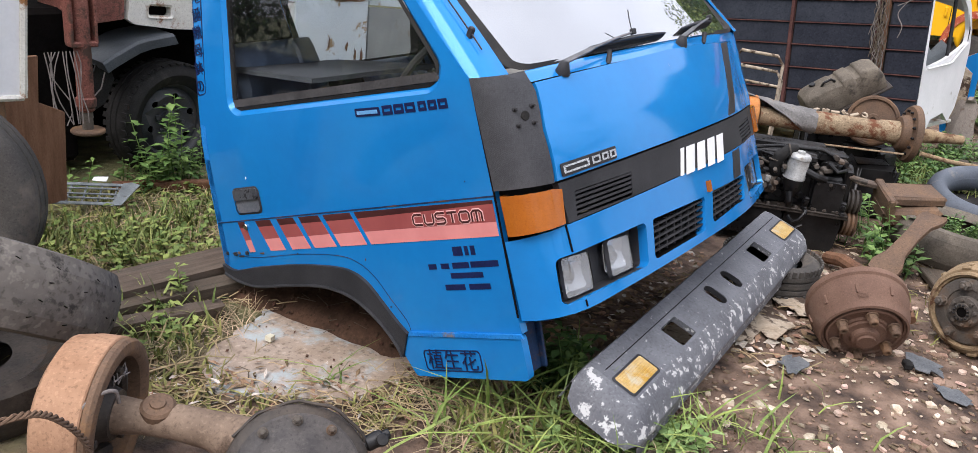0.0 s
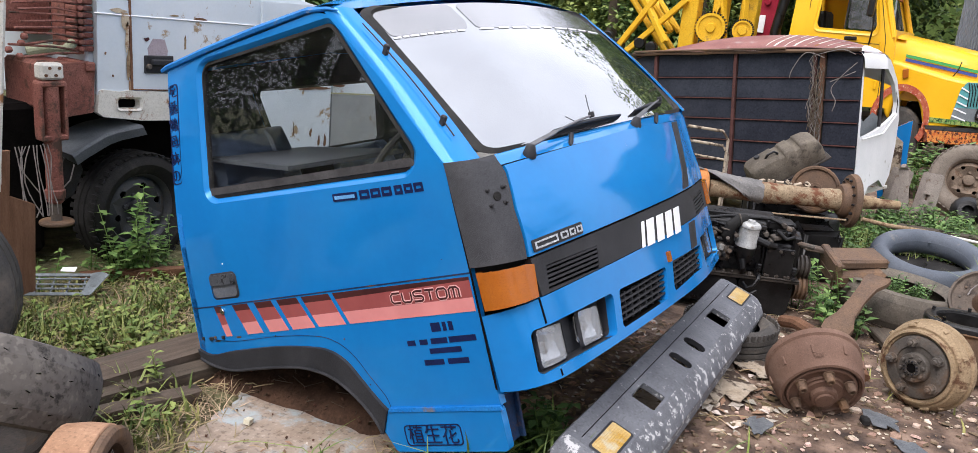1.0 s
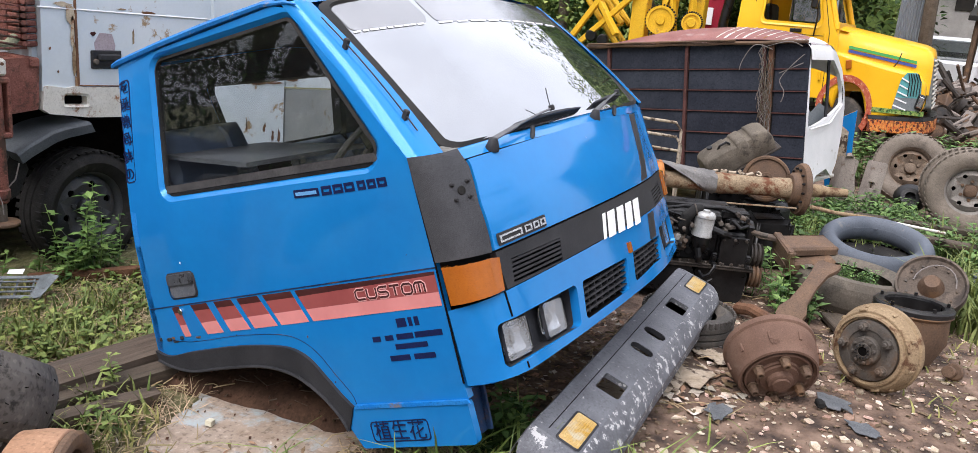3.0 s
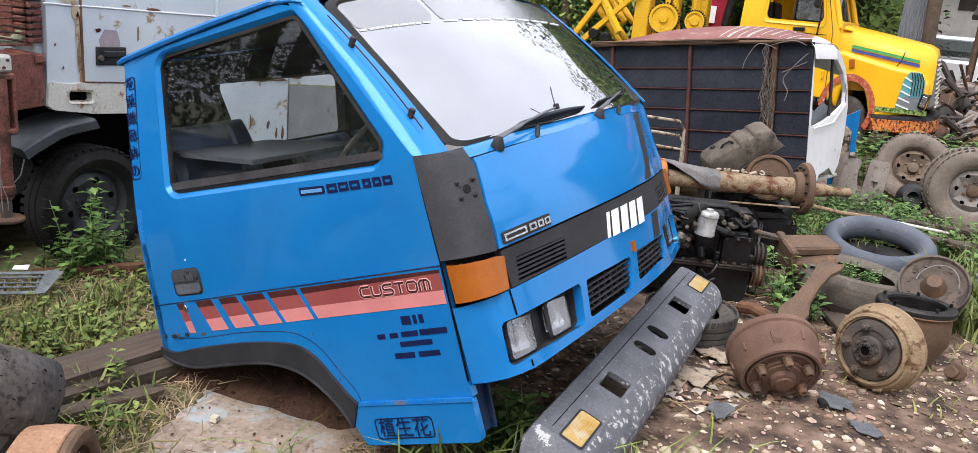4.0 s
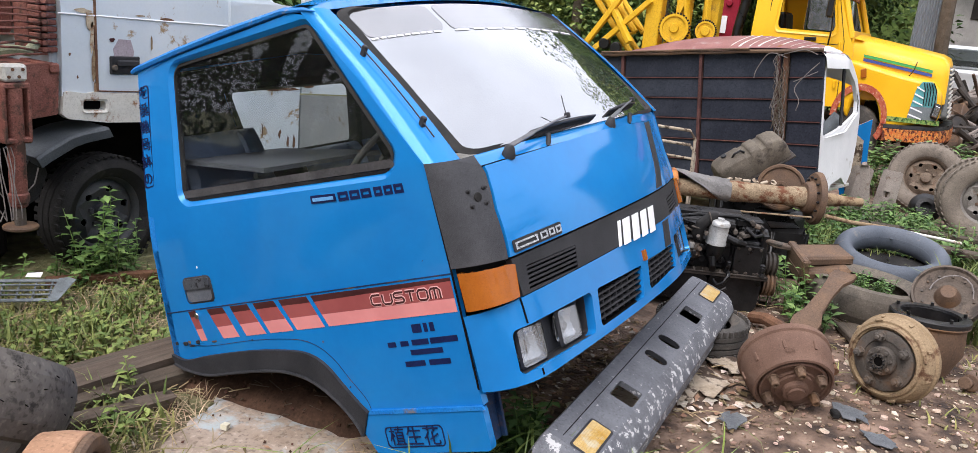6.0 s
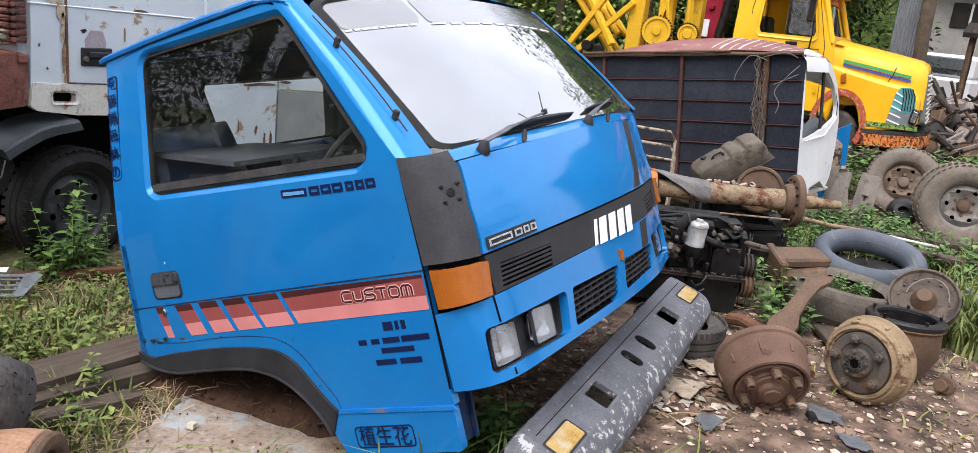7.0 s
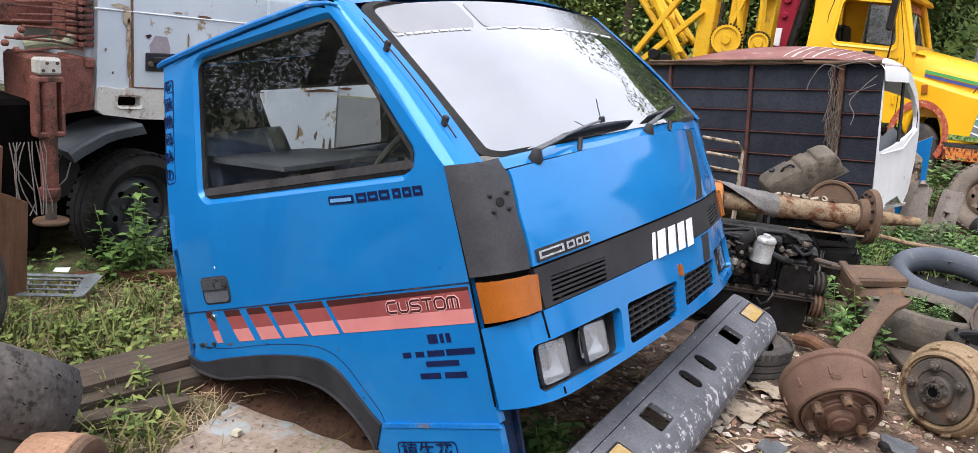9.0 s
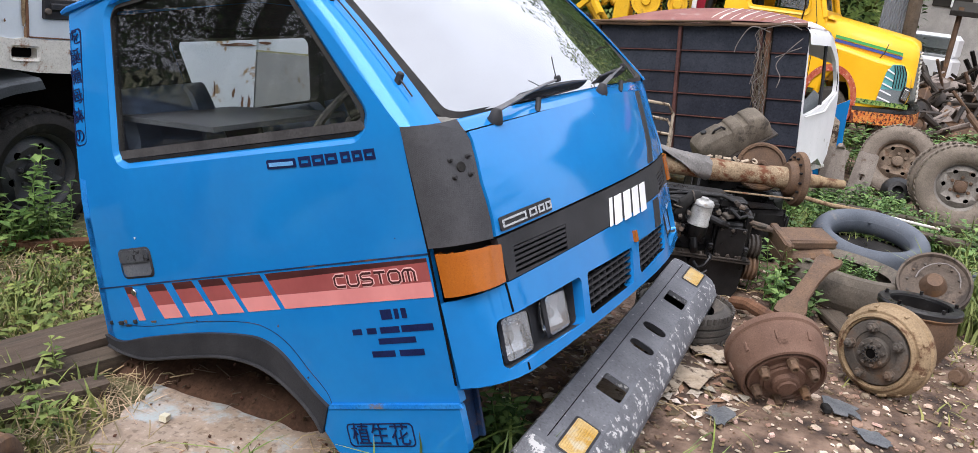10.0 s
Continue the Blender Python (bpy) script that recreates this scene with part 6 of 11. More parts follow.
def engine():
    """A diesel engine lying behind the bumper; local x runs along its side, y away from the yard."""
    ex = Vector((0.44, -0.898, 0))
    ey = Vector((0.898, 0.44, 0))
    m = Matrix(((ex.x, ey.x, 0, 2.90), (ex.y, ey.y, 0, 0.43), (0, 0, 1, -0.045), (0, 0, 0, 1))) @ Matrix.Scale(1.14, 4)
    ob = thing("truck_engine", "greasy black diesel engine block with a silver oil filter", "engine", m)

    def add(name, g, mat="iron", label="", soft=0.008, parent=None):
        return soften(part(name, g, M[mat], parent or ob, label), soft)
    # sump: a deep rounded pan at the pulley end, a shallow one behind
    g = Geo()
    deep = [(-0.10, 0.235), (0.165, 0.235), (0.175, 0.20), (0.165, 0.08), (0.13, 0.02), (0.06, 0.0), (-0.05, 0.0), (-0.09, 0.03), (-0.105, 0.12)]
    g.sheet(rounded(deep, 0.03, 3), lambda x, z: (x, -0.15, z), (), 0.34, 0.1, (0, 1, 0))
    add("oil_sump", g, "iron", "", 0.02)
    g = Geo()
    g.sheet(rounded([(-0.46, 0.235), (-0.11, 0.235), (-0.12, 0.09), (-0.16, 0.07), (-0.46, 0.10)], 0.03, 3), lambda x, z: (x, -0.17, z), (), 0.34, 0.1, (0, 1, 0))
    add("shallow_sump", g, "iron", "", 0.02)
    g = Geo()
    g.box((0.68, 0.40, 0.014), pose(-0.15, 0.01, 0.243), 0.003)
    g.box((0.68, 0.41, 0.008), pose(-0.15, 0.01, 0.256), 0.002)
    fl = part("sump_flange", g, M["oily_brown"], ob, "oily brown sump flange with bolts")
    for k in range(15):
        g = Geo()
        g.cyl(0.009, 0.022, pose(-0.46 + 0.0445 * k, -0.182, 0.262), 6, bevel=0.002)
        part("bolt", g, M["oily_brown" if k % 3 else "iron_grey"], fl)
    # block with webs and bosses
    g = Geo()
    g.box((0.60, 0.30, 0.17), pose(-0.15, 0.03, 0.34), 0.012)
    for k in range(6):
        g.box((0.016, 0.03, 0.15), pose(-0.40 + 0.10 * k, -0.125, 0.335), 0.004)
    for k in range(5):
        g.cyl(0.022, 0.02, pose(-0.35 + 0.10 * k, -0.125, 0.31, 90, 0, 0), 14, bevel=0.004)
    blk = add("block", g)
    g = Geo()
    g.box((0.56, 0.22, 0.09), pose(-0.14, 0.06, 0.465), 0.012)
    for k in range(4):
        g.box((0.09, 0.06, 0.05), pose(-0.34 + 0.14 * k, -0.07, 0.47), 0.012)
    add("cylinder_head", g)
    g = Geo()
    g.box((0.46, 0.13, 0.03), pose(-0.16, 0.08, 0.520), 0.012)
    g.box((0.14, 0.10, 0.05), pose(0.08, -0.03, 0.510), 0.014)
    add("rocker_cover", g)
    # silver filter with its crumpled label and base
    g = Geo()
    g.lathe([(0, 0.075), (0.018, 0.075), (0.020, 0.064), (0.044, 0.062), (0.052, 0.052), (0.053, 0.040), (0.050, 0.036), (0.051, -0.045), (0.054, -0.05), (0.054, -0.062), (0.0, -0.064)], 26, pose(-0.10, -0.19, 0.475, 3, 4, 0))
    f = part("oil_filter", g, M["alu"], ob, "scratched silver oil filter")
    g = Geo()
    g.lathe([(0.048, 0.0), (0.044, -0.04), (0.030, -0.075), (0.018, -0.085), (0, -0.086)], 18, pose(-0.10, -0.19, 0.408))
    part("filter_bowl", g, M["iron"], f)
    # fat hose beside the filter
    g = Geo()
    g.tube([(-0.12, -0.15, 0.545), (-0.16, -0.19, 0.540), (-0.195, -0.20, 0.51), (-0.205, -0.19, 0.46), (-0.19, -0.17, 0.42)], [0.024, 0.028, 0.030, 0.030, 0.026], 12)
    part("hose", g, M["rubber"], ob, "fat black rubber hose")
    for q in ((-0.205, -0.192, 0.49), (-0.15, -0.187, 0.542)):
        g = Geo()
        g.torus(0.031, 0.004, axis(q, (0.1, 0.1, 1) if q[2] < 0.5 else (1, 0, 0.3)), 18, 6)
        part("hose_clamp", g, M["iron_grey"], ob)
    for pts, r, mat in (([(-0.06, -0.19, 0.455), (0.0, -0.20, 0.435), (0.045, -0.17, 0.42)], 0.019, "iron"), ([(0.15, -0.10, 0.44), (0.20, -0.12, 0.435), (0.25, -0.13, 0.43)], 0.014, "iron_grey"),
                        ([(-0.09, -0.20, 0.22), (-0.07, -0.225, 0.20), (-0.04, -0.225, 0.215), (-0.02, -0.22, 0.25), (-0.015, -0.20, 0.265)], 0.010, "iron"), ([(-0.10, -0.20, 0.17), (-0.06, -0.23, 0.165), (-0.02, -0.225, 0.19)], 0.009, "iron"),
                        ([(-0.36, -0.15, 0.50), (-0.28, -0.18, 0.52), (-0.22, -0.16, 0.50)], 0.007, "iron"), ([(-0.36, -0.15, 0.47), (-0.28, -0.20, 0.49), (-0.20, -0.16, 0.45)], 0.006, "iron_grey"), ([(-0.38, -0.13, 0.51), (-0.2, -0.1, 0.54), (0.02, -0.08, 0.545), (0.12, -0.10, 0.51)], 0.009, "iron"),
                        ([(0.05, -0.17, 0.50), (0.09, -0.19, 0.47), (0.13, -0.17, 0.48)], 0.010, "iron"), ([(-0.12, -0.22, 0.35), (-0.11, -0.23, 0.31), (-0.10, -0.2, 0.28)], 0.018, "iron")):
        g = Geo()
        g.tube(pts, r, 9)
        part("pipe", g, M[mat], ob)
    # injection pump: a bright clutter of unions
    g = Geo()
    g.box((0.17, 0.08, 0.08), pose(-0.26, -0.165, 0.365), 0.014)
    pump = add("injection_pump", g, "iron_grey", "grey cast injection pump")
    rnd = random.Random(5)
    for k in range(16):
        g = Geo()
        x, z = -0.345 + 0.012 * k, 0.40 + rnd.uniform(-0.05, 0.07)
        g.cyl(rnd.uniform(0.010, 0.017), rnd.uniform(0.03, 0.06), pose(x, -0.20 - rnd.uniform(0, 0.02), z, rnd.choice((0, 60, 90)), rnd.uniform(-30, 30), 0), 8, bevel=0.003)
        part("union", g, M[rnd.choice(("iron_grey", "alu", "iron", "oily_brown"))], pump)
    # square side cover with bolts and two mounting ears
    g = Geo()
    g.box((0.135, 0.07, 0.15), pose(0.075, -0.145, 0.335), 0.010)
    g.box((0.145, 0.012, 0.16), pose(0.075, -0.176, 0.335), 0.003)
    cov = add("side_cover", g, "iron", "", 0.004)
    for a in (-0.058, 0.0, 0.058):
        for c in (-0.066, 0.066):
            g = Geo()
            g.cyl(0.009, 0.014, pose(0.075 + a, -0.186, 0.335 + c, 90, 0, 0), 6, bevel=0.002)
            part("bolt", g, M["oily_brown"], cov)
    for x in (-0.02, 0.155):
        g = Geo()
        g.box((0.030, 0.03, 0.075), pose(x, -0.17, 0.285, 0, 6, 0), 0.006)
        g.cyl(0.012, 0.03, pose(x, -0.187, 0.30, 90, 0, 0), 6, bevel=0.002)
        g.cyl(0.012, 0.03, pose(x, -0.187, 0.265, 90, 0, 0), 6, bevel=0.002)
        part("mounting_ear", g, M["iron"], ob)
    # ribbed pulleys at the end
    for x, z, r, mat in ((0.185, 0.305, 0.062, "oily_brown"), (0.19, 0.195, 0.068, "rust_brown")):
        g = Geo()
        pr = [(0.0, 0.0)]
        for k in range(3):
            b = 0.022 * k
            pr += [(r, b), (r, b + 0.006), (r * 0.80, b + 0.011), (r * 0.80, b + 0.013), (r, b + 0.018)]
        pr += [(r * 0.9, 0.066), (r * 0.5, 0.062), (r * 0.3, 0.075), (0, 0.075)]
        g.lathe(pr, 28, pose(x, -0.07, z, 0, 90, 0))
        part("pulley", g, M[mat], ob, "rusty ribbed crank pulley")
    g = Geo()
    g.cyl(0.055, 0.06, pose(0.17, 0.0, 0.42, 0, 90, 0), 20, bevel=0.008)
    g.box((0.04, 0.20, 0.22), pose(0.165, -0.02, 0.36), 0.012)
    part("front_casing", g, M["iron"], ob)
    for k in range(34):
        g = Geo()
        x, z = rnd.uniform(-0.42, 0.14), rnd.uniform(0.28, 0.52)
        if -0.03 < x < 0.16 and z < 0.42:
            z += 0.12
        if rnd.random() < 0.6:
            g.cyl(rnd.uniform(0.007, 0.015), rnd.uniform(0.03, 0.06), pose(x, -0.145, z, 90, 0, 0), 6, bevel=0.002)
        else:
            g.box((rnd.uniform(0.02, 0.05), rnd.uniform(0.03, 0.06), rnd.uniform(0.015, 0.04)), pose(x, -0.14, z, 0, rnd.uniform(-20, 20), rnd.uniform(-20, 20)), 0.005)
        part("fitting", g, M[rnd.choice(("iron", "iron", "iron", "iron_grey", "oily_brown"))], ob)


engine()


M["axle_rust"] = surf("blotched_tan_and_rust_casing", (0.22, 0.155, 0.095), (0.36, 0.28, 0.18), 7, (0.7, 0.9), bump=0.4, grain=45, grime=0.4, spots=(0.13, 0.05, 0.025), spot=(0.50, 0.58, 8))
M["ring_orange"] = surf("bright_orange_rust", (0.42, 0.15, 0.04), (0.55, 0.24, 0.08), 9, (0.75, 0.9), bump=0.4, grain=50, spots=(0.16, 0.06, 0.03), spot=(0.56, 0.68, 8))


def axle():
    a, b = Vector((3.46, 0.98, 0.565)), Vector((3.95, 0.15, 0.567))
    d = (b - a).normalized()
    m = axis(a, d)
    L = (b - a).length
    ob = thing("truck_axle", "rusty brown truck axle with a bolted flange, lying across scrap", "axle", m)
    g = Geo()
    g.lathe([(0.0, 0.0), (0.060, 0.0), (0.062, 0.10), (0.070, 0.34), (0.076, 0.40), (0.072, 0.46), (0.066, 0.62), (0.064, L - 0.20), (0.072, L - 0.18), (0.074, L - 0.05), (0.088, L - 0.02), (0, L)], 28)
    part("casing", g, M["axle_rust"], ob, "tan casing blotched with rust")
    # torn grey sheet drawn from the ring over the casing
    g = Geo()
    back = m.to_3x3().inverted()
    up, near = back @ Vector((0, 0, 1)), back @ Vector((-0.95, -0.3, 0.0))
    a_up = math.atan2(up.y, up.x)
    turn = math.atan2(near.y, near.x) - a_up
    side = 1 if math.sin(turn) > 0 else -1
    rows = []
    for k in range(15):
        t = k / 14
        r = 0.060 * (1 - t) ** 1.6 + 0.080
        lo, hi = radians(-125 - 10 * t), radians(12 + 150 * t ** 1.5)
        row = []
        for j in range(19):
            w = a_up + side * (lo + (hi - lo) * j / 18)
            q = r + 0.007 * noise.noise((j * 0.5, k * 0.4, 2.0)) + 0.004 * math.sin(j * 1.7 + k)
            row.append(Vector((q * math.cos(w), q * math.sin(w), -0.10 + 0.46 * t + 0.02 * noise.noise((j * 0.7, 1.0, k * 0.2)))))
        rows.append(row)
    g.loft(rows)
    g.loft([[p * 0.975 for p in row] for row in rows])
    part("torn_cover", g, M["torn_rubber"], ob, "grey torn sheet wrapped over the wide end")
    g = Geo()
    g.lathe([(0.07, L - 0.075), (0.100, L - 0.07), (0.112, L - 0.055), (0.118, L - 0.02), (0.176, L - 0.014), (0.186, L + 0.004), (0.186, L + 0.022), (0.178, L + 0.028), (0.115, L + 0.034), (0.105, L + 0.012), (0.085, L + 0.05), (0.05, L + 0.055), (0, L + 0.055)], 40)
    fl = part("flange", g, M["rust_brown"], ob)
    for k in range(14):
        w = 2 * math.pi * k / 14
        g = Geo()
        g.cyl(0.009, 0.06, pose(0.145 * math.cos(w), 0.145 * math.sin(w), L - 0.005), 8, bevel=0.003)
        part("bolt", g, M["iron"], fl)
    g = Geo()
    g.lathe([(0.05, L + 0.03), (0.045, L + 0.16), (0.036, L + 0.2), (0.03, L + 0.34), (0, L + 0.345)], 16)
    part("stub_shaft", g, M["rust_tan"], ob)
    g = Geo()
    g.lathe([(0.075, -0.10), (0.10, -0.10), (0.122, -0.085), (0.128, -0.06), (0.128, -0.03), (0.118, -0.02), (0.105, -0.02), (0.10, -0.06), (0.08, -0.06)], 36)
    part("orange_ring", g, M["ring_orange"], ob, "bright rust-orange ring at the wide end")
    # gearbox casing that carries it
    g = Geo()
    g.box((0.34, 0.62, 0.40), pose(3.62, 0.72, 0.20, 0, 0, 31), 0.05)
    g.box((0.28, 0.30, 0.36), pose(3.84, 0.30, 0.18, 0, 0, 31), 0.04)
    soften(whole("gearbox_casing", g, M["iron"], "black oily gearbox casing under the rusty axle", "gearbox"), 0.02)
    g = Geo()
    g.box((1.05, 0.12, 0.012), pose(3.50, 0.58, 0.462, -12, 0, -58), 0.003)
    whole("steel_plate", g, M["axle_rust"], "bent rusty steel plate below the axle", "plate")


axle()


M["shoe"] = surf("dusty_pinkish_cast_iron", (0.25, 0.215, 0.19), (0.36, 0.31, 0.275), 6, (0.75, 0.9), bump=0.3, spots=(0.13, 0.08, 0.055), spot=(0.56, 0.66, 8))


def scrap_heap_right():
    # fuel tank on a crate of dark castings: its seam flange leans towards the flywheel
    across, high, near = Vector((0.227, -0.974, 0.0)), Vector((0.138, 0.032, 0.99)), Vector((-0.964, -0.225, 0.142))
    along = (across * 0.77 + high * 0.60 - near * 0.20).normalized()
    rise = (high * 0.77 - across * 0.62) * 0.78 + near * 0.62
    rise = (rise - along * rise.dot(along)).normalized()
    wide = rise.cross(along)
    c = Vector((4.06, 0.655, 0.745))
    m = Matrix(((along.x, wide.x, rise.x, c.x), (along.y, wide.y, rise.y, c.y), (along.z, wide.z, rise.z, c.z), (0, 0, 0, 1)))
    ob = thing("fuel_tank", "dented olive-brown steel tank tilted on castings", "tank", m)
    g = Geo()
    rows = []
    for x, e, h in ((-0.270, 0.80, 0.060), (-0.262, 0.92, 0.085), (-0.235, 0.98, 0.105), (-0.19, 1.0, 0.112), (-0.05, 1.0, 0.118), (-0.035, 0.97, 0.100), (-0.010, 0.97, 0.100), (0.005, 1.0, 0.120), (0.07, 1.0, 0.122), (0.085, 0.97, 0.102), (0.11, 0.97, 0.102), (0.125, 1.0, 0.122), (0.20, 1.0, 0.112), (0.245, 0.96, 0.085), (0.262, 0.86, 0.045)):
        w = 0.112 * e
        rows.append([(x, -w, -0.068), (x, w, -0.068), (x, w * 0.99, 0.0), (x, w * 0.93, h * 0.60), (x, w * 0.72, h * 0.93), (x, w * 0.3, h), (x, -w * 0.3, h), (x, -w * 0.72, h * 0.94), (x, -w * 0.95, h * 0.6), (x, -w, 0.0)])
    g.loft(rows, True)
    g.add(rows[0], [tuple(range(10))])
    g.add(rows[-1], [tuple(range(10))[::-1]])
    soften(part("shell", g, M["tank_dust"], ob), 0.010, 3)
    g = Geo()
    g.box((0.56, 0.265, 0.014), pose(0.005, 0, -0.070), 0.004)
    part("seam_flange", g, M["oily_brown"], ob)
    g = Geo()
    g.cyl(0.022, 0.02, pose(-0.16, 0.04, 0.115), 14, bevel=0.005)
    part("filler_cap", g, M["iron"], ob)
    g = Geo()
    g.tube([(-0.12, -0.02, 0.11), (-0.10, -0.03, 0.14), (-0.05, -0.03, 0.14), (-0.03, -0.03, 0.11)], 0.009, 8)
    part("vent_pipe", g, M["iron"], ob)
    g = Geo()
    g.box((0.60, 0.46, 0.50), pose(4.42, 0.74, 0.25, 0, 0, 20), 0.04)
    g.box((0.3, 0.3, 0.40), pose(4.20, 0.40, 0.20, 0, 0, -15), 0.04)
    soften(whole("scrap_casting", g, M["iron"], "heap of black oily castings behind the axle", "casting"), 0.03)
    # steel disc leaning on it
    g = Geo()
    g.lathe([(0.0, 0.0), (0.02, 0.0), (0.024, 0.012), (0.045, 0.014), (0.05, 0.006), (0.142, 0.010), (0.146, 0.026), (0.162, 0.028), (0.170, 0.022), (0.172, -0.01), (0.165, -0.02), (0, -0.02)], 44)
    for k in range(16):
        w = 2 * math.pi * k / 16
        g.cyl(0.005, 0.008, pose(0.155 * math.cos(w), 0.155 * math.sin(w), 0.03), 6)
    whole("flywheel_disc", g, M["rust_brown"], "brown rusty flywheel disc leaning on castings", "flywheel", axis((4.03, 0.40, 0.585), (-0.94, -0.22, 0.26)))
    # small parts on top of the axle
    rnd = random.Random(11)
    for k in range(6):
        g = Geo()
        p = (3.74 + 0.025 * k, 0.70 - 0.055 * k, 0.632 + 0.006 * (k % 2))
        if k % 2:
            g.lathe([(0.012, -0.008), (0.024, -0.008), (0.024, 0.008), (0.012, 0.008), (0.012, -0.008)], 14)
        else:
            g.box((0.055, 0.025, 0.016), None, 0.006)
        whole("small_casting", g, M["card"], "small cream casting lying on the axle", "casting", Matrix.Translation(p) @ pose(0, 0, 0, rnd.uniform(-30, 30), rnd.uniform(-30, 30), rnd.uniform(0, 180)), "small castings")
    # cream tubular frame
    g = Geo()
    c = Vector((4.30, 1.33, 0.0))
    for q, h in ((0.0, 0.86), (0.05, 0.74)):
        g.tube([c + Vector((q, 0.20, 0.0)), c + Vector((q, 0.20, h - 0.06)), c + Vector((q, 0.16, h)), c + Vector((q, -0.12, h)), c + Vector((q, -0.17, h - 0.06)), c + Vector((q, -0.19, 0.0))], 0.012, 8)
    for z in (0.5, 0.64):
        g.tube([c + Vector((0, 0.2, z)), c + Vector((0, -0.18, z))], 0.01, 8)
    whole("tubular_frame", g, M["card"], "rusty cream tubular seat frame standing upright", "frame")
    # upright curved castings beyond
    for k, (x, y, w, h, tilt) in enumerate(((5.95, 0.13, 0.20, 0.50, 6), (5.90, -0.02, 0.09, 0.53, -10), (6.0, -0.13, 0.19, 0.50, 4))):
        g = Geo()
        g.sheet(rounded([(-w / 2, 0), (w / 2, 0), (w / 2 * 0.9, h), (-w / 2 * 0.9, h)], 0.02), lambda u, v: (0.06 * (u / w) ** 2 * 4, u, v), [] if k != 2 else [rounded([(-0.03, 0.25), (0.03, 0.25), (0.03, 0.31), (-0.03, 0.31)], 0.01)], 0.035, 0.06, (1, 0, 0))
        whole("brake_shoe", g, M["shoe"], "dusty grey-brown brake casting standing on edge", "casting", pose(x, y + 0.02, 0.07, tilt, 6, 0), "upright castings")
    g = Geo()
    g.lathe([(0.05, 0.03), (0.09, 0.03), (0.13, 0.0), (0.15, -0.04), (0.14, -0.05), (0.0, -0.05)], 20)
    whole("black_hub", g, M["iron"], "black greasy wheel hub lying in weeds", "hub", axis((6.82, -0.43, 0.165), (-0.85, -0.1, 0.35)))
    # diff housing, open bowl with studs
    m = axis((2.60, -0.735, 0.205), (0.04, 0.02, 1.0)) @ Matrix.Scale(1.10, 4)
    ob = thing("diff_housing", "brown rusty axle housing with an open black bowl", "axle housing", m)
    g = Geo()
    g.lathe([(0.13, 0.10), (0.175, 0.10), (0.18, 0.075), (0.165, 0.06), (0.17, -0.06), (0.12, -0.17), (0.0, -0.18)], 32)
    part("bowl", g, M["rust_brown"], ob)
    g = Geo()
    g.lathe([(0.13, 0.104), (0.125, -0.05), (0.0, -0.10)], 28)
    part("bore", g, M["iron"], ob)
    g = Geo()
    g.lathe([(0.128, 0.096), (0.132, 0.108), (0.172, 0.108), (0.179, 0.100), (0.179, 0.080)], 36)
    part("rim", g, M["iron"], ob, "black greasy bowl rim")
    for k in range(5):
        w = 2 * math.pi * k / 5 + 0.5
        g = Geo()
        g.cyl(0.008, 0.03, pose(0.152 * math.cos(w), 0.152 * math.sin(w), 0.11), 8)
        part("stud", g, M["iron"], ob)
    g = Geo()
    for w in (200, 250, 305):
        g.box((0.05, 0.035, 0.05), pose(0, 0, 0, 0, 0, w) @ pose(0.165, 0, 0.05), 0.012)
    g.tube([(0, 0.1, -0.06), (0.05, -0.30, -0.08)], [0.09, 0.07], 16)
    part("arm_stub", g, M["rust_brown"], ob)
    # backing plate behind it
    m = axis((3.22, -0.79, 0.265), (-0.70, 0.03, 0.66)) @ Matrix.Scale(0.80, 4)
    ob = thing("backing_plate", "round rusty brake backing plate leaning on scrap", "brake plate", m)
    g = Geo()
    g.lathe([(0.06, 0.0), (0.15, 0.0), (0.19, 0.015), (0.215, 0.03), (0.225, 0.055), (0.24, 0.055), (0.242, -0.02), (0.15, -0.04), (0.06, -0.04)], 40)
    part("plate", g, surf("dull_brown_plate_iron", (0.085, 0.068, 0.054), (0.16, 0.125, 0.098), 5, (0.7, 0.9), bump=0.5, grain=40, spots=(0.05, 0.04, 0.034), spot=(0.52, 0.62, 7)), ob)
    g = Geo()
    g.lathe([(0.0, 0.09), (0.05, 0.09), (0.075, 0.05), (0.09, 0.0)], 20)
    part("spindle", g, M["rust_brown"], ob)
    for k in range(12):
        w = 2 * math.pi * k / 12
        g = Geo()
        g.cyl(0.009, 0.014, pose(0.17 * math.cos(w), 0.17 * math.sin(w), 0.012), 8)
        part("rivet", g, M["iron_grey"], ob)
    g = Geo()
    g.tube([(0.02 + 0.14 * math.cos(q), 0.16 * math.sin(q), 0.06 + 0.02 * math.sin(2 * q)) for q in [k * 0.35 for k in range(10)]], 0.005, 6)
    part("brake_wire", g, M["cable"], ob)
    # rusty bracket arm and rods
    g = Geo()
    p0, p1 = Vector((2.44, -0.155, 0.12)), Vector((2.93, -0.265, 0.35))
    d = (p1 - p0).normalized()
    sd = d.cross(Vector((-0.5, 0.1, 0.86))).normalized()
    up = sd.cross(d)
    rows = []
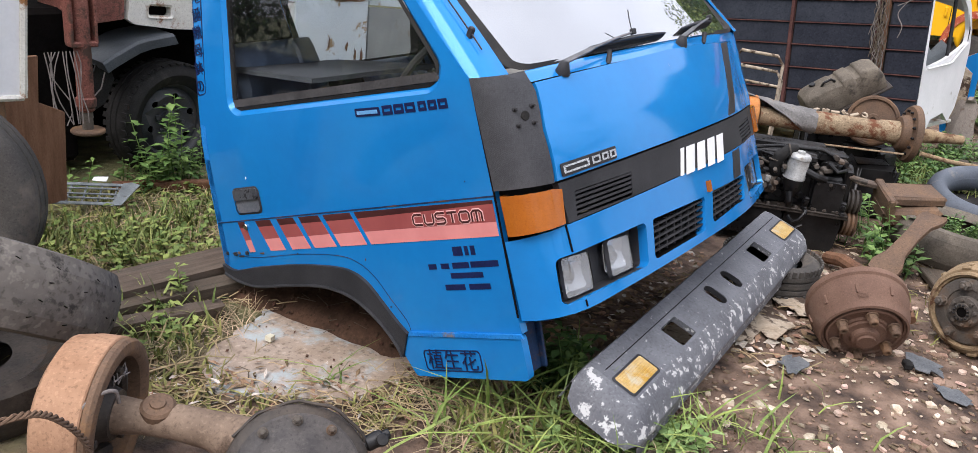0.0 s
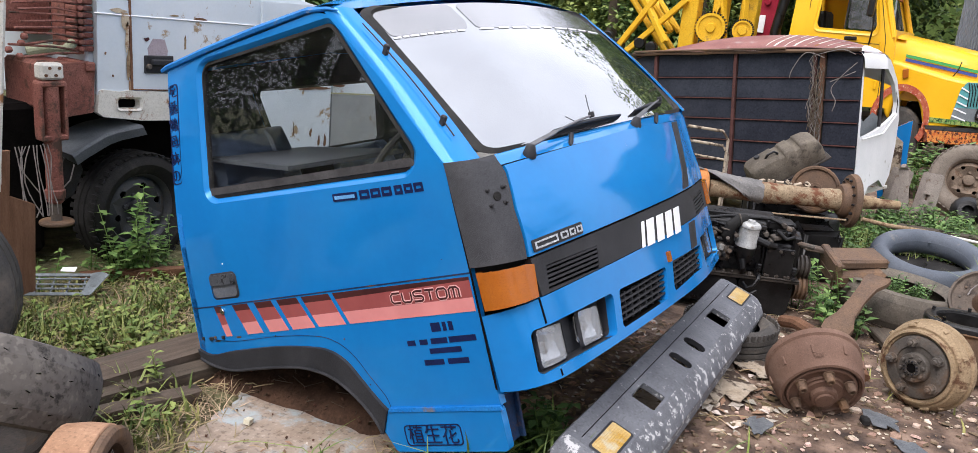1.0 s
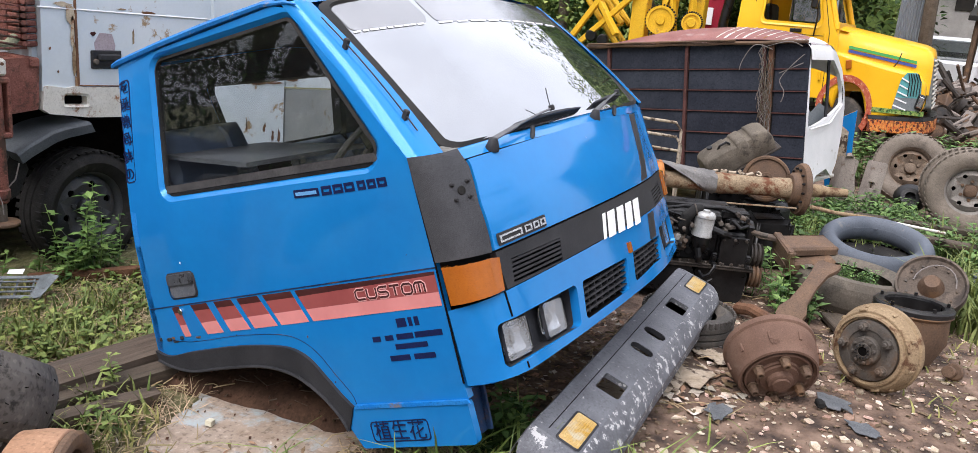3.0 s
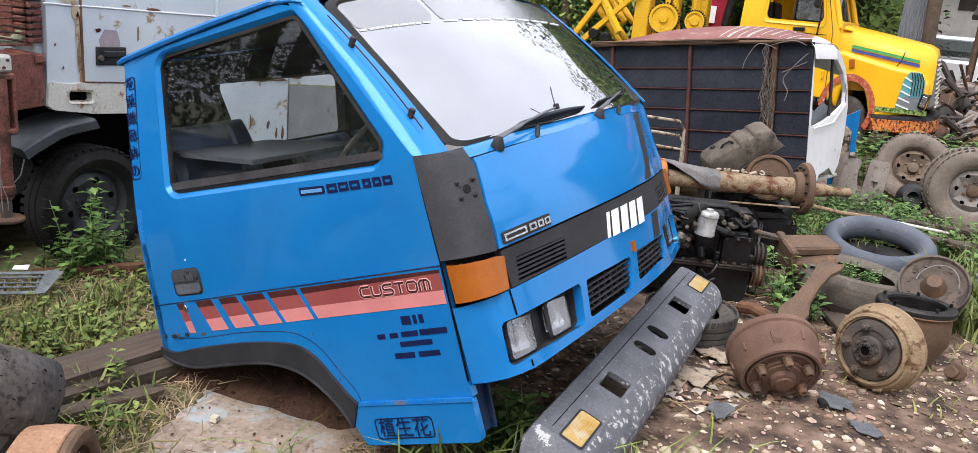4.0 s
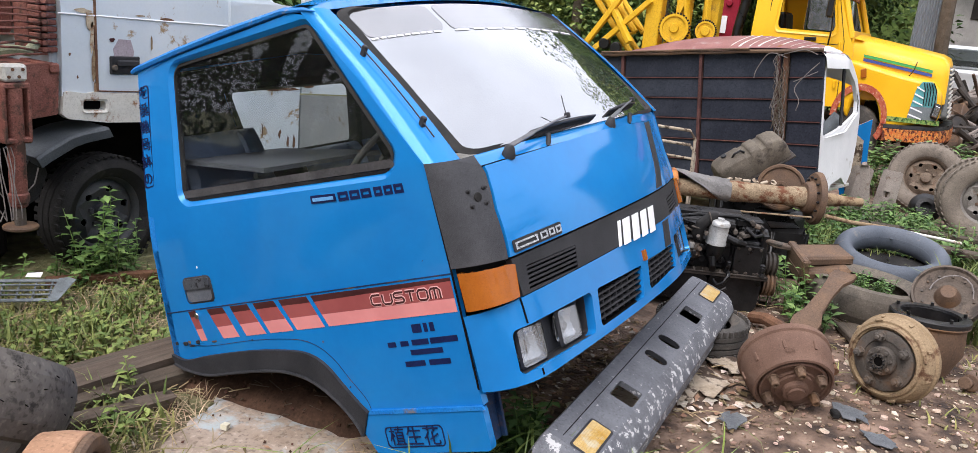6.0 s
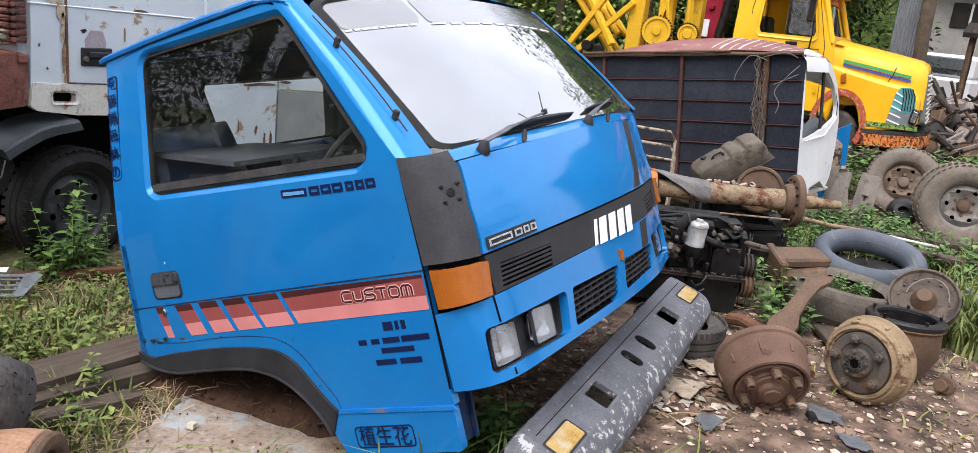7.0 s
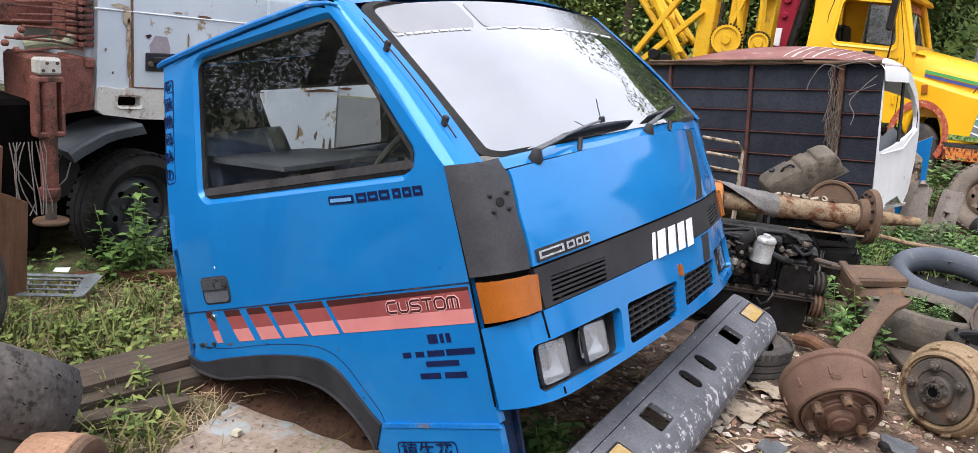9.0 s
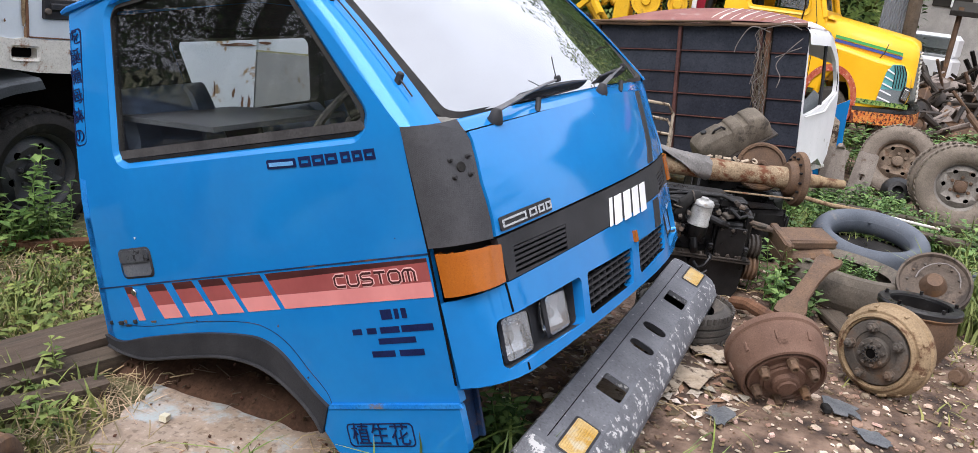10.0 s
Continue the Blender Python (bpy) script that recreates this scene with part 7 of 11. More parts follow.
    for t, w, o in ((0.0, 0.075, 0.0), (0.10, 0.080, 0.01), (0.24, 0.050, 0.02), (0.5, 0.042, 0.03), (0.72, 0.048, 0.03), (0.86, 0.068, 0.015), (0.97, 0.064, 0.0), (1.0, 0.050, 0.0)):
        c = p0.lerp(p1, t) + up * o
        rows.append([c - sd * w - up * 0.012, c - sd * w + up * 0.014, c - sd * w * 0.75 + up * 0.006, c + sd * w * 0.75 + up * 0.006, c + sd * w + up * 0.016, c + sd * w - up * 0.012])
    g.loft(rows, True)
    g.add(rows[0], [tuple(range(6))])
    g.add(rows[-1], [tuple(range(6))[::-1]])
    soften(whole("spring_bracket", g, M["rust_brown"], "dark red-brown spring bracket leaning over a tyre", "bracket"), 0.004)
    g = Geo()
    g.box((0.32, 0.26, 0.10), pose(0, 0, 0.05, 0, 0, 0), 0.02)
    g.box((0.34, 0.20, 0.06), pose(0.02, 0.03, 0.13, 0, 6, 8), 0.02)
    g.box((0.05, 0.30, 0.16), pose(-0.13, 0, 0.1), 0.01)
    soften(whole("brake_block", g, M["rust_brown"], "brown rusty axle block lying on a tyre", "casting", pose(3.30, -0.06, 0.20, 10, -8, -60)), 0.01)
    for pts, r, label in (([(2.62, 0.15, 0.05), (2.50, 0.05, 0.10), (2.36, -0.12, 0.10)], 0.035, "short thick rusty shackle rod on the soil"), ([(2.30, -0.16, 0.05), (2.05, -0.36, 0.12), (1.98, -0.40, 0.10)], 0.022, "bent dark rusty rod between the drums")):
        g = Geo()
        g.tube(pts, r, 10)
        whole("rusty_rod", g, M["rust"], label, "rod", None, "rusty rods")
    for pts, r, mat, label in (([(4.72, 0.02, 0.30), (4.80, -0.40, 0.29), (4.86, -0.80, 0.27)], 0.011, "white_rusty", "pale pipe lying over weeds"), ([(4.45, 0.12, 0.36), (4.55, -0.05, 0.33), (4.75, -0.30, 0.30)], 0.016, "rust_tan", "tan tapered shaft in the weeds")):
        g = Geo()
        g.tube(pts, r, 10)
        whole("pipe", g, M[mat], label, "pipe")
    for p, s, rz, tilt in (((5.25, -0.65, 0.22), (1.3, 0.10, 0.045), -80, 0), ((4.85, -0.95, 0.20), (0.9, 0.13, 0.04), -70, 4), ((3.35, 0.08, 0.33), (0.42, 0.10, 0.03), -50, 8), ((2.75, -0.42, 0.04), (0.5, 0.14, 0.035), 25, 3)):
        g = Geo()
        g.box(s, None, 0.006)
        whole("wooden_board", g, M["wood"], "weathered brown board lying among scrap", "board", pose(*p, 0, tilt, rz), "loose boards")
    # dark flap at the far side of the tube
    g = Geo()
    g.sheet(rounded([(-0.14, -0.1), (0.16, -0.08), (0.1, 0.12), (-0.1, 0.1)], 0.03), lambda u, v: (u, v, 0.10 * math.cos(u * 7)), (), 0.006, 0.05, (0, 0, -1))
    whole("rubber_flap", g, M["tube"], "curled grey rubber flap in the grass", "rubber flap", pose(4.15, -0.98, 0.07, 0, 0, 30))
    # small hub lying by the drum
    g = Geo()
    g.cyl(0.045, 0.03, pose(0, 0, 0), 16, bevel=0.006)
    g.cyl(0.02, 0.09, pose(0, 0, 0.04), 12, bevel=0.004)
    g.cyl(0.032, 0.02, pose(0, 0, 0.08), 12, bevel=0.004)
    whole("joint_cross", g, M["rust_brown"], "small rusty shaft joint on the soil", "shaft joint", axis((2.48, -0.98, 0.05), (-0.8, 0.3, 0.2)))


scrap_heap_right()


def boxed_cab():
    """The gutted cab whose open back is closed by dark boards."""
    tr, tl, br = Vector((4.97, 0.50, 1.55)), Vector((5.33, 2.58, 1.30)), Vector((4.93, 0.30, 0.38))
    eu = (tl - tr).normalized()
    ev = (tr - br)
    ev = (ev - eu * ev.dot(eu)).normalized()
    en = ev.cross(eu).normalized()
    if en.x < 0:
        en = -en
    m = Matrix(((eu.x, en.x, ev.x, br.x), (eu.y, en.y, ev.y, br.y), (eu.z, en.z, ev.z, br.z), (0, 0, 0, 1)))
    ob = thing("gutted_cab", "gutted white cab with maroon roof, back closed by dark boards", "truck cab", m)
    W, H = 2.10, 1.19
    g = Geo()
    g.box((W, 0.02, H), pose(W / 2, 0.035, H / 2), 0.003)
    wall = part("back_wall", g, M["far_dark"], ob, "boarded back wall in sooty grey")
    levels = [0.0] + [H * f for f in (0.07, 0.22, 0.371, 0.526, 0.676, 0.826)] + [H]
    for z0, z1 in zip(levels, levels[1:]):
        for a, b in ((-0.008, 0.27), (0.34, 1.04), (1.08, 1.84), (1.88, W)):
            g = Geo()
            g.box((b - a, 0.016, z1 - z0 - 0.012), pose((a + b) / 2, 0.018, (z0 + z1) / 2), 0.003)
            part("board", g, M["black_board"], wall)
    for z0 in levels[1:-1]:
        g = Geo()
        g.box((W, 0.018, 0.010), pose(W / 2, 0.006, z0), 0.003)
        part("rail", g, M["post_maroon"], wall)
    for x, w, mat in ((0.30, 0.038, "rust"), (0.36, 0.024, "post_maroon"), (1.06, 0.028, "post_maroon"), (1.86, 0.03, "post_maroon")):
        g = Geo()
        g.box((w, 0.035, H), pose(x, 0.0, H / 2), 0.004)
        part("post", g, M[mat], wall)
    # tangle of dead vine and wire on the double post
    rnd = random.Random(3)
    for k in range(34):
        g = Geo()
        x, z = 0.33 + rnd.uniform(-0.05, 0.05), H * rnd.uniform(0.55, 1.02)
        pts = []
        for j in range(9):
            pts.append((x + rnd.uniform(-0.03, 0.03), -0.02 - rnd.uniform(0, 0.03), z - j * 0.055))
        g.tube(pts, rnd.uniform(0.0016, 0.0034), 5)
        part("dead_vine", g, M["bark" if k % 3 else "cable"], wall)
    for pts in ([(0.28, -0.03, 1.14), (0.42, -0.06, 1.18), (0.52, -0.06, 1.06), (0.55, -0.05, 0.98)], [(0.02, -0.03, 1.10), (0.10, -0.05, 1.02), (0.20, -0.05, 0.90), (0.16, -0.05, 0.80), (0.18, -0.05, 0.72)], [(0.36, -0.03, 1.16), (0.14, -0.06, 1.20), (0.03, -0.05, 1.16)], [(0.22, -0.03, 0.95), (0.02, -0.05, 1.03)]):
        g = Geo()
        g.tube(smooth(pts, 6), 0.0038, 6)
        part("loose_wire", g, M["cable"], wall)
    # roof, arched, maroon with pale ribs
    depth = 1.0

    def roof(x, y):
        q = abs(2 * x / W - 1)
        return H + 0.02 + 0.15 * (1 - q ** 2.4) * min(1.0, (y + 0.02) / 0.5) ** 0.6 - 0.10 * max(0.0, (y - 0.75) / 0.25) ** 2 - 0.03 * q ** 6
    g = Geo()
    rows = [[(W * i / 24, y, roof(W * i / 24, max(y, 0.0))) for i in range(25)] for y in [-0.02 + 0.52 * j / 8 for j in range(9)]]
    g.loft(rows)
    g.loft([[(x, y, z - 0.02) for x, y, z in r] for r in rows])
    rf = part("roof", g, M["maroon"], ob, "faded maroon roof with pale stripes")
    for i in range(9):
        x = 0.12 + 0.085 * i
        g = Geo()
        g.loft([[(x + o, y, roof(x, max(y, 0.0)) + 0.004) for o in (0.0, 0.012 + 0.012 * (i % 2))] for y in [0.02 + 0.46 * j / 8 for j in range(9)]])
        part("pale_stripe", g, M["white_rusty"], rf)
    # its end turns down in white
    g = Geo()
    ys = [-0.01 + 0.51 * j / 8 for j in range(9)]
    g.loft([[(x, y, roof(max(x, 0.0), max(y, 0.0)) + 0.006 - dz) for x, dz in ((-0.035, 0.13), (-0.025, 0.05), (0.0, 0.012), (0.05, 0.0), (0.10, 0.0), (0.13 + 0.02 * math.sin(y * 17), 0.0))] for y in ys])
    part("roof_end", g, M["white_clean"], rf, "white turned-down roof end")
    # the roof's front slopes down into the windscreen frame
    g = Geo()
    rows = []
    for y, drop in ((0.50, 0.0), (0.56, 0.012), (0.64, 0.045), (0.74, 0.11), (0.83, 0.20), (0.88, 0.27)):
        rows.append([(W * i / 24, y, roof(W * i / 24, 0.5) - drop) for i in range(25)])
    g.loft(rows)
    g.loft([[(x, y - 0.006, z - 0.018) for x, y, z in r] for r in rows])
    part("roof_front", g, M["white_clean"], ob, "white front slope of the roof")
    g = Geo()
    g.tube([(W * i / 12, -0.03, H + 0.008 + 0.004 * math.sin(i * 2.1)) for i in range(13)], 0.016, 7)
    g.tube([(W * i / 12 * 0.7 + 0.6, -0.05, H + 0.03) for i in range(13)], 0.01, 6)
    part("roof_edge", g, M["rust_brown"], rf, "rusty roof edge bar")
    # white side with its window opening
    side = rounded([(0.05, 0.0), (0.22, -0.02), (0.30, 0.10), (0.52, 0.14), (0.66, 0.06), (0.80, 0.16), (0.93, 0.42), (0.985, 0.64), (0.95, 0.80), (0.84, 0.97), (0.62, 1.13), (0.32, 1.19), (0.05, 1.20)], 0.03, 3)
    win = rounded([(0.085, 0.50), (0.40, 0.56), (0.86, 0.68), (0.87, 0.78), (0.76, 0.94), (0.55, 1.07), (0.095, 1.12)], 0.035, 3)
    for x in (0.0, W):
        g = Geo()
        g.sheet(side, lambda u, v: (x + (0.02 if x == 0 else -0.05) * (v / H) ** 2 - (0.03 * math.sin(min(1, u) * 3) if x == 0 else 0), u, v), [win], 0.03, 0.08, (1 if x == 0 else -1, 0, 0))
        d = part("white_side", g, M["white_clean"], ob, "scratched white door side with an empty window")
    g = Geo()
    g.tube([(-0.035, 0.05, 0.50), (-0.04, 0.5, 0.53), (-0.03, 0.82, 0.68)], 0.008, 6)
    part("side_moulding", g, M["white_clean"], d)
    g = Geo()
    g.tube([(0.0, 0.50, 0.56), (0.005, 0.52, 0.80), (0.02, 0.55, 1.06)], 0.014, 6)
    part("quarter_light_post", g, M["dash"], d)
    g = Geo()
    g.tube([(0.012, 0.12, 1.12), (0.01, 0.55, 1.085), (0.005, 0.77, 0.955), (0.0, 0.885, 0.785), (0.0, 0.875, 0.69)], 0.012, 6)
    part("window_rubber", g, M["seal"], d)
    g = Geo()
    g.sheet([(0.12, 0.40), (0.62, 0.44), (0.62, 0.66), (0.50, 0.70), (0.36, 0.62), (0.26, 0.70), (0.12, 0.62)], lambda u, v: (0.07 + 0.02 * math.sin(u * 8), u, v), (), 0.01, 0.1, (1, 0, 0))
    part("torn_lining", g, M["grey_paint"], d, "torn grey door lining")
    g = Geo()
    g.box((W - 0.1, 0.03, 0.55), pose(W / 2, depth - 0.1, 0.3), 0.01)
    g.box((W - 0.1, depth, 0.03), pose(W / 2, depth / 2, 0.03), 0.005)
    part("bulkhead", g, M["white_rusty"], ob)
    g = Geo()
    g.torus(0.19, 0.012, pose(0.45, 0.62, 0.72, 60, 0, 0), 28, 8)
    part("steering_wheel", g, M["dash"], ob)
    g = Geo()
    g.box((0.46, 0.14, 0.42), pose(0.36, 0.24, 0.66, -12, 0, 0), 0.06)
    g.box((0.46, 0.40, 0.12), pose(0.36, 0.44, 0.44, 6, 0, 0), 0.05)
    soften(part("torn_seat", g, M["grey_paint"], ob, "dusty torn grey seat"), 0.02)
    # timbers that carry it
    for u, v in ((0.25, 0.4), (1.75, 0.4)):
        p = m @ Vector((u, v, 0))
        g = Geo()
        g.box((0.7, 0.22, max(0.05, p.z - 0.02)), pose(0, 0, max(0.05, p.z - 0.02) / 2), 0.01)
        whole("timber_block", g, M["wood"], "stack of dark timber under the gutted cab", "timber", pose(p.x, p.y, 0, 0, 0, -10), "timber blocks")
    # blue fender piece leaning behind
    g = Geo()
    g.sheet([(0.0, 0.0), (0.20, 0.02), (0.26, 0.40), (0.12, 0.72), (-0.05, 0.80), (-0.02, 0.5)], lambda u, v: (0.03 * math.sin(v * 4), u, v), (), 0.03, 0.08, (1, 0, 0))
    fb = thing("blue_fender", "blue fender piece with a tan inner face, leaning", "fender", pose(6.25, 0.07, 0.18, -8, 0, 0))
    part("outer_skin", g, M["blue"], fb)
    g = Geo()
    g.sheet([(0.05, 0.08), (0.16, 0.10), (0.19, 0.40), (0.08, 0.66), (0.02, 0.6)], lambda u, v: (-0.012 + 0.03 * math.sin(v * 4), u, v), (), 0.01, 0.1, (1, 0, 0))
    part("inner_board", g, M["card"], fb)


boxed_cab()


def yellow_truck():
    m = pose(11.44, -0.185, -0.186, 0, -3.2, -88.8) @ Matrix.Diagonal((0.80, 1.15, 1.15, 1))
    ob = thing("bonneted_truck", "yellow bonneted truck with painted scroll bands and grey cab glass", "truck", m)
    HW = 0.90

    def prism(name, prof, y0, y1, mat, label="", parent=None, bev=0.05, segs=3, holes=()):
        g = Geo()
        g.sheet(prof, lambda x, z: (x, y0, z), holes, abs(y1 - y0), 0.25, (0, y1 - y0, 0))
        o = part(name, g, mat, parent or ob, label)
        if bev:
            soften(o, bev, segs)
        return o
    # hood: rounded across, dropping towards the grille
    g = Geo()
    rows = []
    for x, top, w in ((0.10, 1.44, 0.56), (0.07, 1.50, 0.58), (-0.05, 1.545, 0.60), (-0.4, 1.60, 0.63), (-0.8, 1.66, 0.66), (-1.2, 1.72, 0.70), (-1.30, 1.735, 0.72), (-1.42, 1.755, 0.83)):
        rows.append([(x, -w - 0.04, 0.98), (x, -w - 0.03, top - 0.26), (x, -w, top - 0.12), (x, -w * 0.84, top - 0.035), (x, -w * 0.45, top), (x, 0, top + 0.012), (x, w * 0.45, top), (x, w * 0.84, top - 0.035), (x, w, top - 0.12), (x, w + 0.03, top - 0.26), (x, w + 0.04, 0.98)])
    g.loft(rows)
    g.add(rows[0], [tuple(range(11))])
    hood = part("hood", g, M["yellow"], ob, "yellow hood with green and indigo side stripes", angle=50)
    for s in (-1, 1):
        prism("wing", [(0.06, 0.80), (0.06, 1.10), (-0.10, 1.24), (-0.55, 1.30), (-1.10, 1.40), (-1.45, 1.46), (-1.45, 0.84), (-1.36, 0.74), (-1.30, 0.98), (-1.14, 1.12), (-0.98, 1.06), (-0.88, 0.90), (-0.80, 0.66), (-0.70, 0.66)], s * HW, s * 0.55, M["yellow"], "yellow front wing", None, 0.07, 3)
    # grille
    g = Geo()
    g.sheet(rounded([(-0.56, 0.80), (0.56, 0.80), (0.52, 1.42), (-0.52, 1.42)], 0.06), lambda y, z: (0.16 - 0.10 * (z - 0.8), y, z), (), 0.08, 0.2, (-1, 0, 0))
    gr = part("grille", g, M["grey_paint"], ob, "pale slatted front grille")
    for k in range(11):
        g = Geo()
        g.box((0.03, 1.1, 0.022), pose(0.175 - 0.0055 * k, 0, 0.83 + 0.055 * k), 0.005)
        part("slat", g, M["white_rusty"], gr)

    for s in (-1, 1):
        yv = s * (HW + 0.004)
        g = Geo()
        vent = [(0.02, 0.79), (-0.42, 0.79), (-0.34, 1.14), (-0.26, 1.24), (-0.10, 1.24), (-0.02, 1.14)]
        g.sheet(rounded(vent, 0.04, 3), lambda x, z: (x, yv, z), (), 0.01, 0.1, (0, -s, 0))
        v = part("vent_panel", g, M["teal"], ob, "teal vent panel with pale stripes")
        g = Geo()
        g.sheet([(0.02, 0.795), (-0.42, 0.795), (-0.385, 0.95), (0.01, 0.95)], lambda x, z: (x, yv + s * 0.005, z), (), 0.008, 0.1, (0, -s, 0))
        part("vent_panel_low", g, M["grey_paint"], v)
        for k in range(5):
            g = Geo()
            z = 0.80 + 0.08 * k
            g.sheet([(-0.41 + 0.02 * k, z + 0.05), (-0.40 + 0.02 * k, z + 0.066), (-0.20, z + 0.016), (-0.20, z)], lambda x, z: (x, yv + s * 0.011, z), (), 0.006, 0.2, (0, -s, 0))
            part("pale_stripe", g, M["white_film"], v)
        for k in range(5):
            g = Geo()
            g.tube([(-0.20 + 0.042 * k, yv + s * 0.012, 0.97), (-0.20 + 0.042 * k, yv + s * 0.012, 1.15), (-0.23 + 0.036 * k, yv + s * 0.008, 1.23)], 0.008, 6)
            part("vent_rib", g, M["iron"], v)
        g = Geo()
        g.box((0.12, 0.08, 0.18), pose(0.0, s * (HW + 0.01), 0.91, 0, 15, 0), 0.03)
        hl = part("headlamp", g, M["iron"], ob)
        g = Geo()
        g.box((0.08, 0.03, 0.13), pose(0.01, s * (HW + 0.05), 0.91, 0, 15, 0), 0.03)
        part("lamp_lens", g, M["lens"], hl)
        # stripes along the hood
        for z0, mat in ((-0.026, "blue_stripe"), (0.020, "green_stripe")):
            if mat == "yellow":
                continue
            g = Geo()
            g.loft([[(x, s * (0.645 + 0.088 * (-x)), zz + z0 - 0.018), (x, s * (0.638 + 0.088 * (-x)), zz + z0 + 0.016)] for x, zz in ((-0.15, 1.335), (-0.5, 1.385), (-0.9, 1.44), (-1.24, 1.485))])
            part("hood_stripe", g, M[mat], hood)
        g = Geo()
        g.box((0.09, 0.04, 0.11), pose(-1.18, s * (HW + 0.01), 1.30, 0, -10, 0), 0.03)
        part("side_marker", g, M["amber"], ob)
        # scroll-painted arch, sill and bumper bands
        g = Geo()
        ang = range(-40, 181, 11)
        arc = [(-1.18 + 0.46 * math.cos(radians(a)), 0.78 + 0.40 * math.sin(radians(a))) for a in ang]
        arc2 = [(-1.18 + 0.37 * math.cos(radians(a)), 0.78 + 0.32 * math.sin(radians(a))) for a in ang]
        g.sheet(arc + arc2[::-1], lambda x, z: (x, s * (HW + 0.02), z), (), 0.12, 0.06, (0, -s, 0))
        part("arch_band", g, M["red_band"], ob, "red scroll-painted wheel arch band")
        g = Geo()
        g.sheet([(0.08, 0.745), (0.08, 0.80), (-0.76, 0.82), (-0.76, 0.765)], lambda x, z: (x, s * (HW + 0.01), z), (), 0.02, 0.2, (0, -s, 0))
        part("sill_band", g, M["green_band"], ob, "green scroll-painted sill band")
        g = Geo()
        g.cyl(0.36, 0.22, pose(-1.18, s * 0.74, 0.55, 90, 0, 0), 32, bevel=0.04)
        part("front_tyre", g, M["tyre"], ob)
    # bumper with its dark top
    g = Geo()
    sweep = [(-0.76, HW + 0.06), (-0.25, HW + 0.05), (0.08, HW - 0.08), (0.22, 0.5), (0.26, 0.0)]
    path = sweep + [(x, -yy) for x, yy in sweep[-2::-1]]
    g.loft([[(x, yy, 0.53), (x + 0.01, yy * 1.01, 0.54), (x + 0.01, yy * 1.01, 0.67), (x, yy, 0.68), (x - 0.10, yy * 0.9, 0.68), (x - 0.1, yy * 0.9, 0.53)] for x, yy in path], True)
    part("bumper", g, M["orange_band"], ob, "orange scroll-painted bumper")
    g = Geo()
    g.loft([[(x + 0.01, yy * 1.01, 0.682), (x, yy, 0.725), (x - 0.15, yy * 0.85, 0.73)] for x, yy in path])
    part("bumper_pad", g, M["iron"], ob)
    # cab
    A, B = -1.40, -3.16

    def lean(z):
        return HW - 0.10 * max(0.0, z - 1.7) / 0.75
    door_win = [(-1.72, 1.76), (-2.72, 1.80), (-2.66, 2.29), (-1.84, 2.25)]
    door_hole = rounded(door_win, 0.07)
    for s in (-1, 1):
        g = Geo()
        prof = [(A, 0.88), (A, 1.60), (-1.50, 1.74), (-1.74, 2.28), (-1.84, 2.38), (-2.3, 2.45), (-2.98, 2.46), (-3.10, 2.38), (B, 1.7), (B, 0.88)]
        g.sheet(prof, lambda x, z: (x, s * lean(z), z), [door_hole], 0.04, 0.15, (0, -s, 0))
        cs = part("cab_side", g, M["yellow"], ob, "yellow cab side with door and open window")
        g = Geo()
        ring_between(g, rounded(inset(door_win, -0.05), 0.09), rounded(inset(door_win, -0.005), 0.07), lambda x, z: (x, s * (lean(z) + 0.012), z), lambda x, z: (x, s * (lean(z) - 0.012), z))
        part("window_frame", g, M["yellow"], cs)
        g = Geo()
        g.sheet(rounded([(-1.78, 1.78), (-2.22, 1.80), (-2.22, 2.24), (-1.86, 2.22)], 0.03), lambda x, z: (x, s * (HW - 0.08), z), (), 0.006, 0.3, (0, -s, 0))
        p = part("window_pane", g, M["glass_far"], cs)
        p.visible_shadow = False
        for pts, r in (([(-2.24, 1.79), (-2.23, 2.26)], 0.016), ([(-1.56, 0.95), (-1.56, 1.66), (-1.76, 2.28), (-1.85, 2.34)], 0.006), ([(-2.88, 0.95), (-2.87, 2.1), (-2.79, 2.34)], 0.006), ([(-3.04, 1.66), (-1.62, 1.62)], 0.004)):
            g = Geo()
            g.tube([(x, s * (lean(z) + 0.003), z) for x, z in pts], r, 6)
            part("door_gap", g, M["far_dark"], cs)
        g = Geo()
        g.box((0.20, 0.04, 0.045), pose(-2.12, s * (HW + 0.02), 1.68), 0.012)
        part("door_handle", g, M["iron"], cs)
        g = Geo()
        g.sheet(rounded([(-1.46, 1.36), (-1.70, 1.37), (-1.70, 1.53), (-1.46, 1.52)], 0.03), lambda x, z: (x, s * (HW + 0.006), z), (), 0.006, 0.3, (0, -s, 0))
        part("vent_flap", g, M["yellow"], cs)
        for z in (1.15, 1.60):
            g = Geo()
            g.cyl(0.022, 0.10, pose(-1.63, s * (HW + 0.015), z), 10, bevel=0.006)
            part("hinge", g, M["yellow"], cs)
        g = Geo()
        g.box((0.10, 0.16, 0.38), pose(-1.80, s * (HW + 0.18), 2.12, 0, 6, 0), 0.04)
        mi = part("mirror", g, M["iron"], ob, "tall black wing mirror")
        g = Geo()
